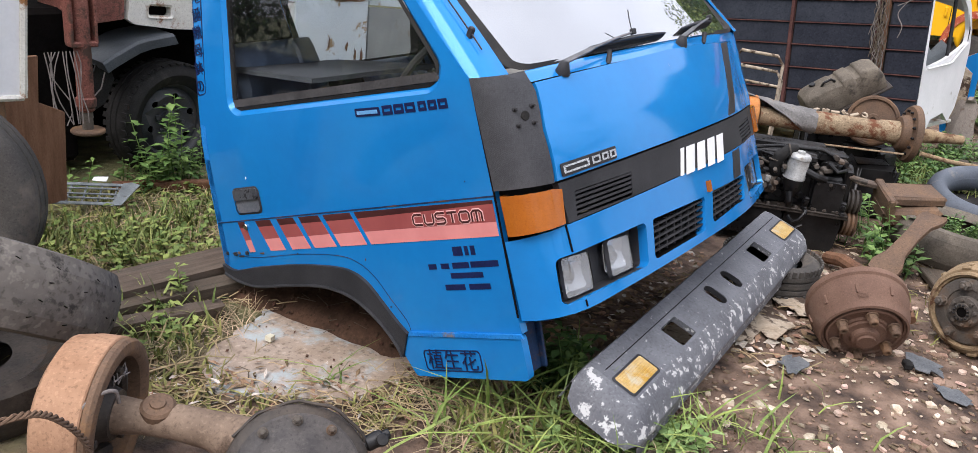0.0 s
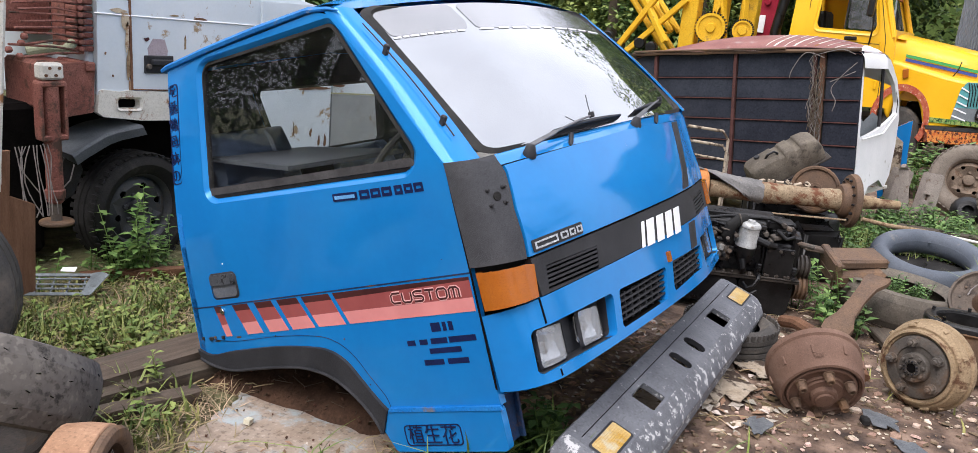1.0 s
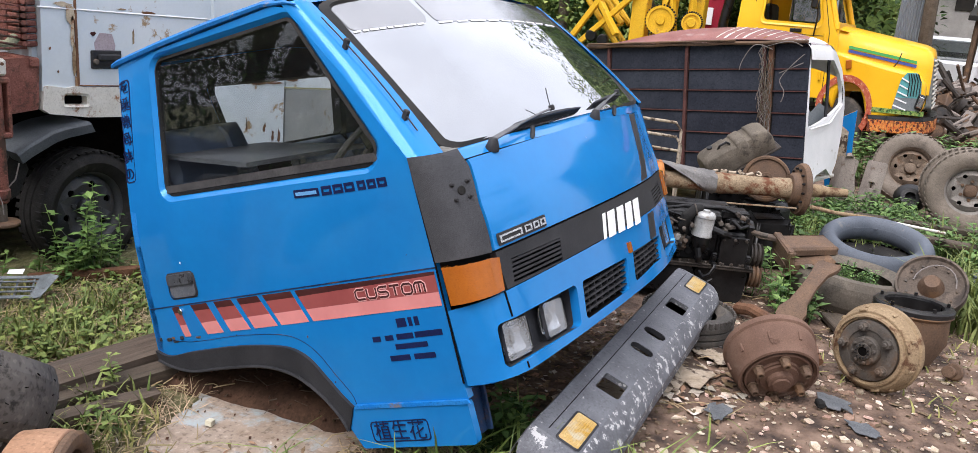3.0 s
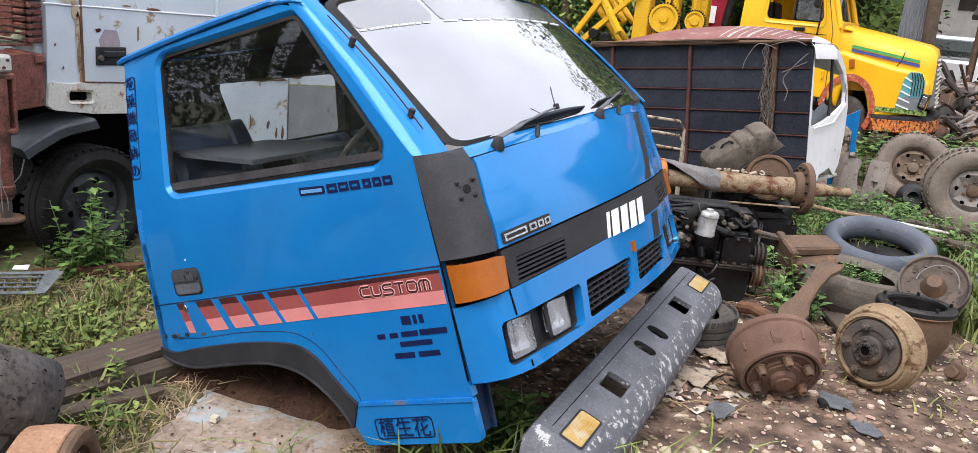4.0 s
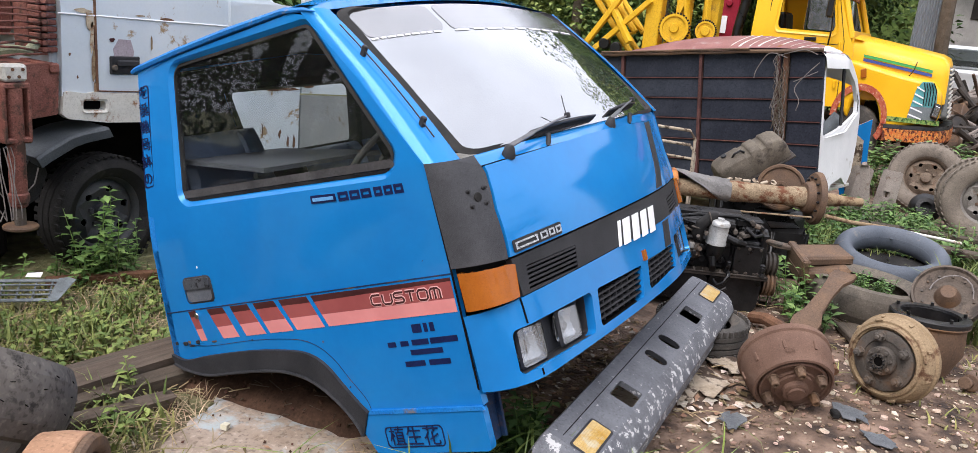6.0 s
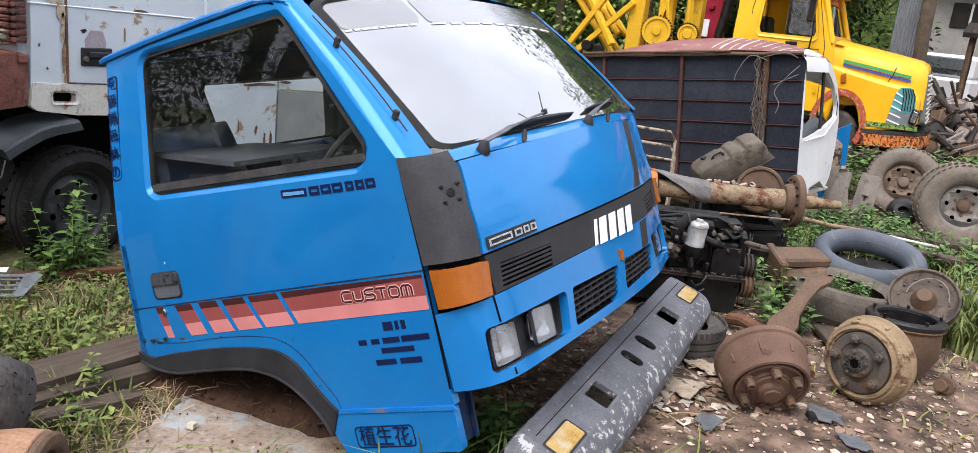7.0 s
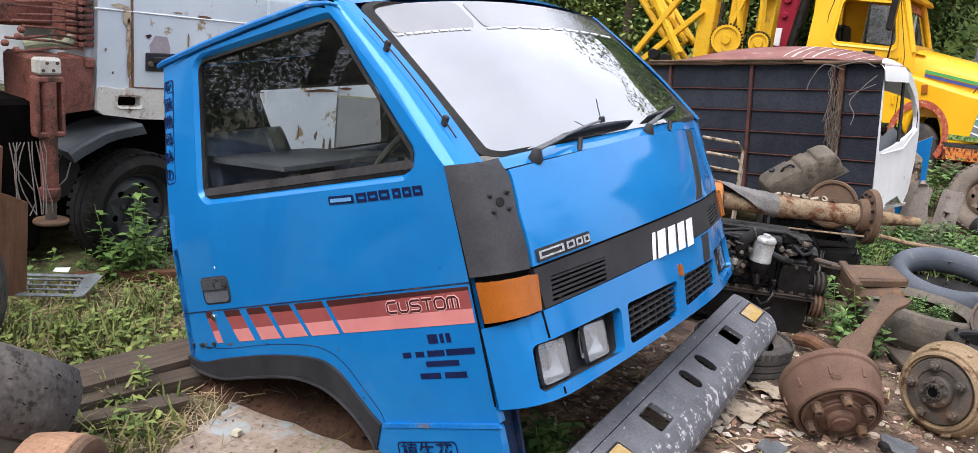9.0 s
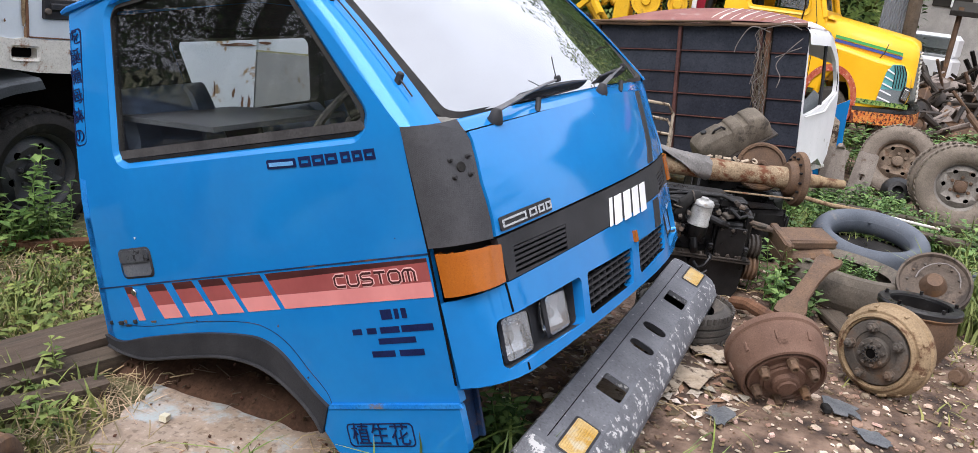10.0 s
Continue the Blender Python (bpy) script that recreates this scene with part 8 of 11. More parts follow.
        g.tube([(-1.82, s * HW, 1.62), (-1.76, s * (HW + 0.14), 1.80), (-1.78, s * (HW + 0.18), 2.34), (-1.86, s * (HW - 0.05), 2.37)], 0.014, 7)
        part("mirror_arm", g, M["iron"], mi)
    g = Geo()
    rows = []
    for j in range(11):
        s = j / 10
        x = -1.72 - 1.42 * s
        rows.append([(x, yv, 2.395 + 0.13 * math.sin(math.pi * min(0.86, s * 0.8 + 0.12)) ** 0.6 - 0.12 * abs(yv / 0.84) ** 3) for yv in [-0.84 + 1.68 * k / 14 for k in range(15)]])
    g.loft(rows)
    g.loft([[(x, yv, z - 0.04) for x, yv, z in r] for r in rows])
    part("roof", g, M["yellow"], ob, "rounded yellow cab roof", angle=60)
    g = Geo()
    g.loft([[(-1.60, yv, 2.30), (-1.52, yv, 2.31), (-1.56, yv, 2.37), (-1.80, yv, 2.43)] for yv in (-0.82, -0.4, 0, 0.4, 0.82)])
    part("visor", g, M["yellow"], ob)
    g = Geo()
    g.sheet(rounded([(-0.78, 1.77), (0.78, 1.77), (0.73, 2.27), (-0.73, 2.27)], 0.08), lambda yv, z: (-1.47 - 0.22 * (z - 1.74) / 0.55 - 0.05 * (yv / 0.78) ** 2, yv, z), (), 0.01, 0.1, (-1, 0, 0))
    w = part("windscreen", g, M["glass_far"], ob, "pale grey windscreen")
    w.visible_shadow = False
    g = Geo()
    g.sheet([(-0.7, 2.18), (0.7, 2.18), (0.72, 2.27), (-0.72, 2.27)], lambda yv, z: (-1.452 - 0.22 * (z - 1.74) / 0.55 - 0.05 * (yv / 0.78) ** 2, yv, z), (), 0.004, 0.1, (-1, 0, 0))
    part("sun_strip", g, M["orange_band"], w)
    for yv in (-0.83, 0.83):
        g = Geo()
        g.tube([(-1.46, yv, 1.70), (-1.70, yv * 0.95, 2.32)], 0.055, 10)
        part("screen_pillar", g, M["yellow"], ob)
    g = Geo()
    g.box((0.06, 1.70, 0.90), pose(-1.445, 0, 1.34), 0.03)
    part("firewall", g, M["yellow"], ob)
    g = Geo()
    g.loft([[(-1.28, yv, 1.72 - 0.06 * abs(yv)), (-1.40, yv * 1.2, 1.75 - 0.08 * abs(yv)), (-1.50, yv * 1.25, 1.785)] for yv in (-0.68, -0.3, 0, 0.3, 0.68)])
    part("cowl", g, M["yellow"], ob)
    g = Geo()
    g.box((0.05, 1.66, 0.9), pose(-3.13, 0, 1.30), 0.02)
    part("back_panel", g, M["yellow"], ob)
    for yv in (-0.76, 0.76):
        g = Geo()
        g.box((0.06, 0.12, 0.7), pose(-3.11, yv, 2.05), 0.02)
        part("rear_pillar", g, M["yellow"], ob)
    for yv in (-0.42, 0.36):
        g = Geo()
        g.box((0.16, 0.55, 0.62), pose(-2.92, yv, 1.72, 0, -6, 0), 0.08)
        part("cab_seat", g, M["dash"], ob)
    for x, yv, sz in ((-2.0, -0.2, (0.24, 0.2, 0.16)), (-2.25, -0.25, (0.22, 0.16, 0.12))):
        g = Geo()
        g.box(sz, pose(x, yv, 2.45 + sz[2] / 2 + 0.02), 0.03)
        part("roof_lamp", g, M["amber_faded"], ob, "amber roof beacon")
    g = Geo()
    g.cyl(0.055, 0.1, pose(-1.78, -0.5, 2.46), 12, bevel=0.02)
    part("red_lamp", g, M["red_plain"], ob, "small red roof lamp")
    # snorkel behind the cab
    g = Geo()
    g.tube([(-3.55, -0.80, 1.0), (-3.45, -0.78, 1.75), (-3.30, -0.76, 2.32)], 0.085, 14)
    si = part("air_intake", g, M["iron"], ob, "dark upright air intake")
    g = Geo()
    g.cyl(0.14, 0.14, pose(-3.28, -0.76, 2.42), 18, bevel=0.05)
    part("intake_cap", g, M["iron"], si)
    g = Geo()
    g.tube([(-0.50, -0.80, 1.28), (-0.42, -0.90, 1.36), (-0.38, -0.94, 1.46)], 0.008, 6)
    part("wing_marker", g, M["iron"], ob)
    g = Geo()
    g.box((4.6, 0.9, 0.24), pose(-3.0, 0, 0.62), 0.02)
    part("chassis", g, M["far_dark"], ob)
    g = Geo()
    g.box((3.2, 1.7, 0.3), pose(-4.9, 0, 0.85), 0.03)
    part("deck", g, M["far_dark"], ob)


yellow_truck()


def cranes():
    # red loader crane behind the yellow cab
    ob = thing("loader_crane", "dark red folding crane with pale block marks on its boom", "crane")
    a, b = Vector((12.35, 3.55, 2.86)), Vector((11.75, -1.6, 2.98))
    d = (b - a)
    L = d.length
    m = axis(a, d)
    g = Geo()
    g.box((0.48, 0.36, L), m @ pose(0, 0, L / 2), 0.02)
    boom = part("boom", g, M["boom_red"], ob, "long dark red boom")
    g = Geo()
    g.box((0.36, 0.42, 2.6), pose(12.2, 3.3, 1.75), 0.04)
    g.box((0.7, 0.7, 0.5), pose(12.3, 3.35, 0.9), 0.04)
    part("column", g, M["boom_red"], ob)
    for r, z in ((0.07, 2.35), (0.05, 2.10)):
        g = Geo()
        g.cyl(r, 0.06, axis((12.0, 3.28, z), (-1, 0, 0)), 16, bevel=0.01)
        part("winch_boss", g, M["boom_red"], ob)
    g = Geo()
    g.box((0.02, 0.16, 0.28), pose(12.0, 3.36, 1.75), 0.003)
    part("sign_plate", g, M["white_film"], ob)
    # maker marks as plain blocks on the boom's face
    n = Vector((-1, 0, 0))
    for s0, s1, z0, z1, mat, sk in ((2.40, 2.50, -0.09, 0.05, "white_film", 0), (2.56, 2.66, -0.09, 0.05, "white_film", 0), (2.71, 2.74, -0.09, 0.05, "white_film", 0), (2.80, 2.90, -0.09, 0.05, "white_film", 0), (3.22, 3.42, -0.13, 0.12, "white_film", 0.2), (3.62, 3.80, -0.12, 0.03, "amber_faded", 0.05), (3.86, 4.04, -0.12, 0.03, "amber_faded", 0.05), (4.10, 4.28, -0.12, 0.03, "amber_faded", 0.05)):
        g = Geo()
        w = d.normalized()

        def lay(s, z):
            p = a + w * (s - 0.46)
            return (p.x - 0.255, p.y, p.z + z)
        g.sheet([(s0, z0), (s1, z0), (s1 + sk, z1), (s0 + sk, z1)], lay, (), 0.006, 0.2, (1, 0, 0))
        part("mark_block", g, M[mat], boom)
    # yellow tower crane base with its lattice boom
    ob = thing("yellow_crane", "oily yellow crane mast with winch drums and lattice boom", "crane")
    for x, y, w in ((10.2, 3.86, 0.24), (10.3, 3.45, 0.20), (10.5, 3.08, 0.24)):
        g = Geo()
        g.box((0.22, w, 2.9), pose(x, y, 1.45 + 0.0, 0, 0, 0), 0.015)
        part("mast_post", g, M["yellow_crane"], ob)
    for z in (2.35, 2.75):
        g = Geo()
        g.box((0.26, 1.05, 0.16), pose(10.32, 3.47, z), 0.015)
        part("cross_beam", g, M["yellow_crane"], ob)
    for a, b, w in (((10.1, 3.75, 1.0), (10.2, 3.3, 2.4), 0.10), ((10.1, 3.2, 1.1), (10.2, 3.5, 2.5), 0.09), ((10.15, 3.0, 1.3), (10.2, 3.12, 2.6), 0.10)):
        g = Geo()
        p, q = Vector(a), Vector(b)
        g.box((w, 0.05, (q - p).length), axis((p + q) / 2, q - p), 0.008)
        part("brace", g, M["yellow_crane"], ob)
    for y, r in ((3.46, 0.21), (2.99, 0.14)):
        g = Geo()
        g.lathe([(0.0, 0.06), (0.06, 0.06), (0.07, 0.03), (r * 0.8, 0.03), (r * 0.82, 0.05), (r, 0.05), (r, -0.05), (0, -0.05)], 28, axis((9.98, y, 1.62), (-1, -0.25, 0)))
        dr = part("winch_drum", g, M["yellow_crane"], ob, "yellow winch drum")
        for k in range(30):
            aa = 360 * k / 30
            g = Geo()
            g.box((0.03, 0.025, 0.06), axis((9.98, y, 1.62), (-1, -0.25, 0)) @ pose(0, 0, 0, 0, 0, aa) @ pose(r + 0.01, 0, -0.05), 0.004)
            part("gear_tooth", g, M["iron"], dr)
    for k in range(4):
        off = Vector(((0.0, 0.34)[k % 2], 0, (0.0, 0.36)[k // 2]))
        p, q = Vector((10.2, 4.15, 1.15)) + off, Vector((10.5, 6.4, 3.55)) + off
        g = Geo()
        g.tube([p, q], 0.05, 8)
        part("boom_chord", g, M["yellow_crane"], ob)
    for k in range(9):
        for o1, o2 in ((Vector((0, 0, 0)), Vector((0, 0, 0.36))), (Vector((0, 0, 0.36)), Vector((0.34, 0, 0.36)))):
            base = Vector((10.2, 4.15, 1.15))
            w = Vector((0.3, 2.25, 2.4))
            p, q = base + w * (k / 9) + (o1 if k % 2 else o2), base + w * ((k + 1) / 9) + (o2 if k % 2 else o1)
            g = Geo()
            g.tube([p, q], 0.025, 6)
            part("lattice_bar", g, M["yellow_crane"], ob)
    for a, b, w in (((9.95, 4.9, 1.2), (10.1, 3.9, 2.75), 0.13), ((9.95, 4.8, 1.1), (10.05, 3.9, 2.0), 0.10), ((9.9, 4.1, 1.35), (10.3, 5.4, 3.0), 0.10)):
        g = Geo()
        p, q = Vector(a), Vector(b)
        g.box((w, 0.08, (q - p).length), axis((p + q) / 2, q - p), 0.008)
        part("strut", g, M["yellow_crane"], ob)
    g = Geo()
    for y, z in ((4.9, 1.25), (4.55, 1.3), (4.35, 1.25), (5.1, 1.35)):
        g.cyl(0.09, 0.16, axis((10.0, y, z), (1, 0.2, 0)), 14, bevel=0.02)
    g.box((0.8, 2.6, 0.5), pose(10.4, 4.0, 0.85), 0.04)
    part("sheave", g, M["iron"], ob)


cranes()

# ---- the white truck and red crane behind the cab ----

M["grey_dull"] = surf("dull_grey_undercoat", (0.26, 0.27, 0.27), (0.34, 0.35, 0.34), 5, (0.6, 0.8), bump=0.1, spots=(0.2, 0.16, 0.12), spot=(0.58, 0.66, 8))
M["primer_tan"] = surf("bare_tan_primer", (0.42, 0.34, 0.24), (0.56, 0.47, 0.34), 20, (0.7, 0.85), bump=0.2, spots=(0.24, 0.12, 0.06), spot=(0.56, 0.64, 18))

M["rim_dark"] = surf("dull_dark_grey_rim", (0.035, 0.037, 0.040), (0.06, 0.062, 0.066), 8, (0.4, 0.6), bump=0.2, spec=0.4, spots=(0.09, 0.075, 0.06), spot=(0.6, 0.7, 9))
M["guard_grey"] = surf("sun_greyed_plastic", (0.055, 0.062, 0.070), (0.09, 0.10, 0.11), 6, (0.5, 0.65), bump=0.15)


def white_truck():
    Y = 3.42
    ob = thing("white_truck", "rust-stained white truck cab parked behind the blue cab", "truck")
    seam = 0.672

    def flat(out=0.0):
        return lambda x, z: (x + 0.006 * (z - 1.3), Y - out + 0.05 * max(0.0, (z - 1.45)) ** 1.3, z)
    inw = (0, 1, 0)
    rear = [(0.472, 1.0), (seam - 0.006, 1.0), (seam + 0.004, 1.10), (seam + 0.01, 2.3), (0.495, 2.3), (0.480, 1.25), (0.474, 1.10)]
    g = Geo()
    g.sheet(rear, flat(0), (), 0.04, 0.12, inw)
    part("rear_quarter", g, M["white_paint"], ob, "pale grey-white quarter panel with flaking paint")
    win = rounded([(0.85, 1.66), (1.58, 1.66), (1.42, 2.2), (0.85, 2.2)], 0.06)
    door = [(seam, 1.01), (seam + 0.02, 1.0), (1.95, 0.94), (2.05, 1.55), (1.78, 1.60), (1.50, 2.3), (seam + 0.018, 2.3)]
    g = Geo()
    g.sheet(door, flat(0.004), [win], 0.04, 0.12, inw)
    d = part("door", g, M["white_paint"], ob, "pale grey-white door with a black handle")
    g = Geo()
    g.sheet(win, flat(-0.02), (), 0.006, 0.3, inw)
    p = part("window_pane", g, M["glass_far"], d)
    p.visible_shadow = False
    g = Geo()
    g.sheet([(0.70, 1.07), (1.05, 1.065), (1.05, 1.175), (0.70, 1.185)], flat(0.006), (), 0.004, 0.2, inw)
    g2 = Geo()
    g2.box((0.185, 0.02, 0.100), pose(0.843, Y - 0.006, 1.160, 0, 1, 0), 0.012)
    h = part("door_handle", g2, M["dash"], d, "black recessed door handle")
    g2 = Geo()
    g2.box((0.135, 0.025, 0.034), pose(0.855, Y - 0.02, 1.172, 0, 1, 0), 0.01)
    part("pull", g2, M["black_plastic"], h)
    g2 = Geo()
    g2.cyl(0.016, 0.02, axis((0.772, Y - 0.02, 1.150), (0, -1, 0)), 12, bevel=0.004)
    part("key_lock", g2, M["iron_grey"], h)
    g2 = Geo()
    g2.sheet([(0.78, 1.21), (0.90, 1.205), (0.905, 1.235), (0.885, 1.30), (0.81, 1.305), (0.775, 1.25)], flat(0.0055), (), 0.002, 0.2, inw)
    part("primer_patch", g2, surf("dull_mauve_primer", (0.36, 0.30, 0.33), (0.42, 0.36, 0.38), 8, (0.6, 0.8), bump=0.1), d, "dull mauve primer patch")
    # crease, seams
    for pts, r, mat in (([(0.465, Y - 0.002, 1.432), (1.0, Y - 0.006, 1.415), (2.0, Y - 0.006, 1.385)], 0.005, "white_clean"), ([(seam, Y - 0.004, 1.02), (seam, Y - 0.004, 1.3), (seam + 0.012, Y + 0.02, 2.28)], 0.008, "rust"), ([(0.68, Y - 0.008, 1.022), (1.2, Y - 0.008, 0.995), (1.95, Y - 0.008, 0.965)], 0.004, "rust")):
        g = Geo()
        g.tube(pts, r, 6)
        part("seam", g, M[mat], ob)
    # sill box with a slot
    slot = rounded([(0.584, 0.922), (0.717, 0.914), (0.717, 0.966), (0.584, 0.974)], 0.015)
    g = Geo()
    g.sheet([(0.462, 0.905), (0.50, 0.878), (0.72, 0.845), (1.98, 0.77), (1.98, 0.955), (0.70, 1.012), (0.66, 1.020), (0.60, 1.012), (0.50, 1.028), (0.478, 1.022)], flat(0.012), [slot], 0.05, 0.12, inw)
    s = part("sill", g, M["white_rusty"], ob, "rust-streaked cream sill with a step slot")
    g = Geo()
    g.box((0.24, 0.02, 0.12), pose(0.670, Y + 0.050, 0.940), 0.005)
    part("slot_back", g, M["dark"], s)
    g = Geo()
    ring_between(g, rounded(inset([(0.584, 0.922), (0.717, 0.914), (0.717, 0.966), (0.584, 0.974)], -0.012), 0.02), slot, flat(0.02), flat(0.01))
    part("slot_rim", g, M["white_rusty"], s)
    # flaked paint and rust along the seams
    r2 = random.Random(51)
    for cx, cz, sx, sz, mat in ((0.645, 1.40, 0.030, 0.05, "primer_tan"), (0.652, 1.30, 0.012, 0.09, "primer_tan"), (0.655, 1.17, 0.010, 0.10, "rust_tan"), (0.60, 1.45, 0.05, 0.015, "primer_tan"), (0.51, 0.99, 0.016, 0.03, "rust_orange"), (0.52, 1.22, 0.006, 0.01, "rust"),
                                (0.56, 1.10, 0.006, 0.008, "rust"), (1.12, 1.42, 0.05, 0.010, "rust"), (0.95, 1.435, 0.03, 0.006, "rust_tan"), (0.665, 1.035, 0.016, 0.05, "rust_orange"), (0.66, 1.62, 0.015, 0.10, "rust_tan"), (0.77, 1.30, 0.02, 0.012, "stripe_dark"), (0.49, 1.56, 0.012, 0.05, "rust_tan"), (1.25, 1.08, 0.012, 0.07, "rust_tan"), (1.02, 1.28, 0.008, 0.05, "rust_tan"), (1.36, 1.2, 0.01, 0.012, "rust")):
        n = 11
        ring = [(cx + sx * r2.uniform(0.5, 1.25) * math.cos(2 * math.pi * k / n), cz + sz * r2.uniform(0.5, 1.25) * math.sin(2 * math.pi * k / n)) for k in range(n)]
        g = Geo()
        g.sheet(ring, flat(0.0075), (), 0.002, 0.2, inw)
        part("flaked_patch", g, M[mat], d if cx > seam else ob)
    # roof, back and far bulk of the cab
    g = Geo()
    g.box((1.5, 1.8, 0.06), pose(1.15, Y + 0.95, 2.32), 0.03)
    g.box((0.05, 1.8, 1.4), pose(0.47, Y + 0.95, 1.62), 0.02)
    g.box((0.06, 1.8, 0.75), pose(2.0, Y + 0.95, 1.2), 0.02)
    g.box((1.5, 1.7, 0.06), pose(1.2, Y + 1.0, 0.93), 0.02)
    part("cab_shell", g, M["white_paint"], ob)
    # black mudguard over the wheel
    g = Geo()
    path = [(0.285, 0.690), (0.34, 0.722), (0.473, 0.785), (0.54, 0.802), (0.70, 0.822)]
    rows = [[(x + 0.028, Y - 0.055, z - 0.052), (x + 0.004, Y - 0.06, z - 0.008), (x, Y - 0.05, z + 0.004), (x, Y + 0.25, z + 0.012), (x + 0.028, Y + 0.25, z - 0.02)] for x, z in path]
    g.loft(rows, True)
    g.add(rows[0], [(0, 1, 2, 3, 4)])
    part("mudguard", g, M["guard_grey"], ob, "sun-greyed plastic mudguard")
    g = Geo()
    g.sheet([(0.30, 0.66), (0.36, 0.70), (0.40, 0.58), (0.34, 0.45), (0.28, 0.42), (0.24, 0.52)], lambda x, z: (x, Y + 0.05, z), (), 0.01, 0.1, inw)
    part("mud_flap", g, M["rubber"], ob)
    g = Geo()
    g.tube([(0.30, Y - 0.04, 0.64), (0.27, Y - 0.05, 0.56), (0.22, Y - 0.03, 0.50), (0.23, Y - 0.02, 0.40)], 0.004, 5)
    part("strap", g, M["cable"], ob)
    # chassis in near black, standing in for the shade behind the wheel
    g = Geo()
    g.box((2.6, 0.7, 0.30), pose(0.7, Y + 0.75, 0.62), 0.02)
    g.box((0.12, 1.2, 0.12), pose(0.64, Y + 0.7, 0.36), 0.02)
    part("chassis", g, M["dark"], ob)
    # made-up block, added as a dark mass for the shade under the truck
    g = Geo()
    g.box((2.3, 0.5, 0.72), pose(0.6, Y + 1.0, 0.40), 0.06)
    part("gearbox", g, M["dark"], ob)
    # nose of the truck, seen through the blue cab
    for shp, o, mat in (([(1.58, 0.48), (2.205, 0.46), (2.205, 1.55), (1.58, 1.55)], 0.03, "white_paint"), ([(2.235, 0.953), (3.05, 0.90), (3.05, 1.6), (2.235, 1.6)], 0.02, "white_paint"), ([(2.235, 0.46), (3.05, 0.44), (3.05, 0.885), (2.235, 0.94)], 0.015, "grey_dull")):
        g = Geo()
        g.sheet(shp, flat(o), (), 0.03, 0.2, inw)
        part("front_panel", g, M[mat], ob)
    for cx, cz, sx, sz in ((2.05, 0.99, 0.16, 0.012), (2.30, 1.0, 0.08, 0.012), (2.10, 0.62, 0.012, 0.05), (2.02, 0.68, 0.015, 0.03), (2.16, 0.60, 0.012, 0.07), (1.86, 0.72, 0.006, 0.05)):
        n = 11
        ring = [(cx + sx * r2.uniform(0.4, 1.25) * math.cos(2 * math.pi * k / n), cz + sz * r2.uniform(0.4, 1.25) * math.sin(2 * math.pi * k / n)) for k in range(n)]
        g = Geo()
        g.sheet(ring, flat(0.034), (), 0.002, 0.2, inw)
        part("flaked_patch", g, M["rust"], ob)
    g = Geo()
    g.box((1.6, 0.12, 0.16), pose(2.35, Y - 0.05, 0.36), 0.03)
    part("front_bumper", g, M["black_plastic"], ob)
    return ob


white_one = white_truck()
build_wheel("", axis((0.735, 3.52, 0.305), (0.06, -1, 0.02), 15), 0.345, 0.22, 0.215, M["rubber"], M["rim_dark"], M["rim_dark"], 6, 0.03, "", white_one)


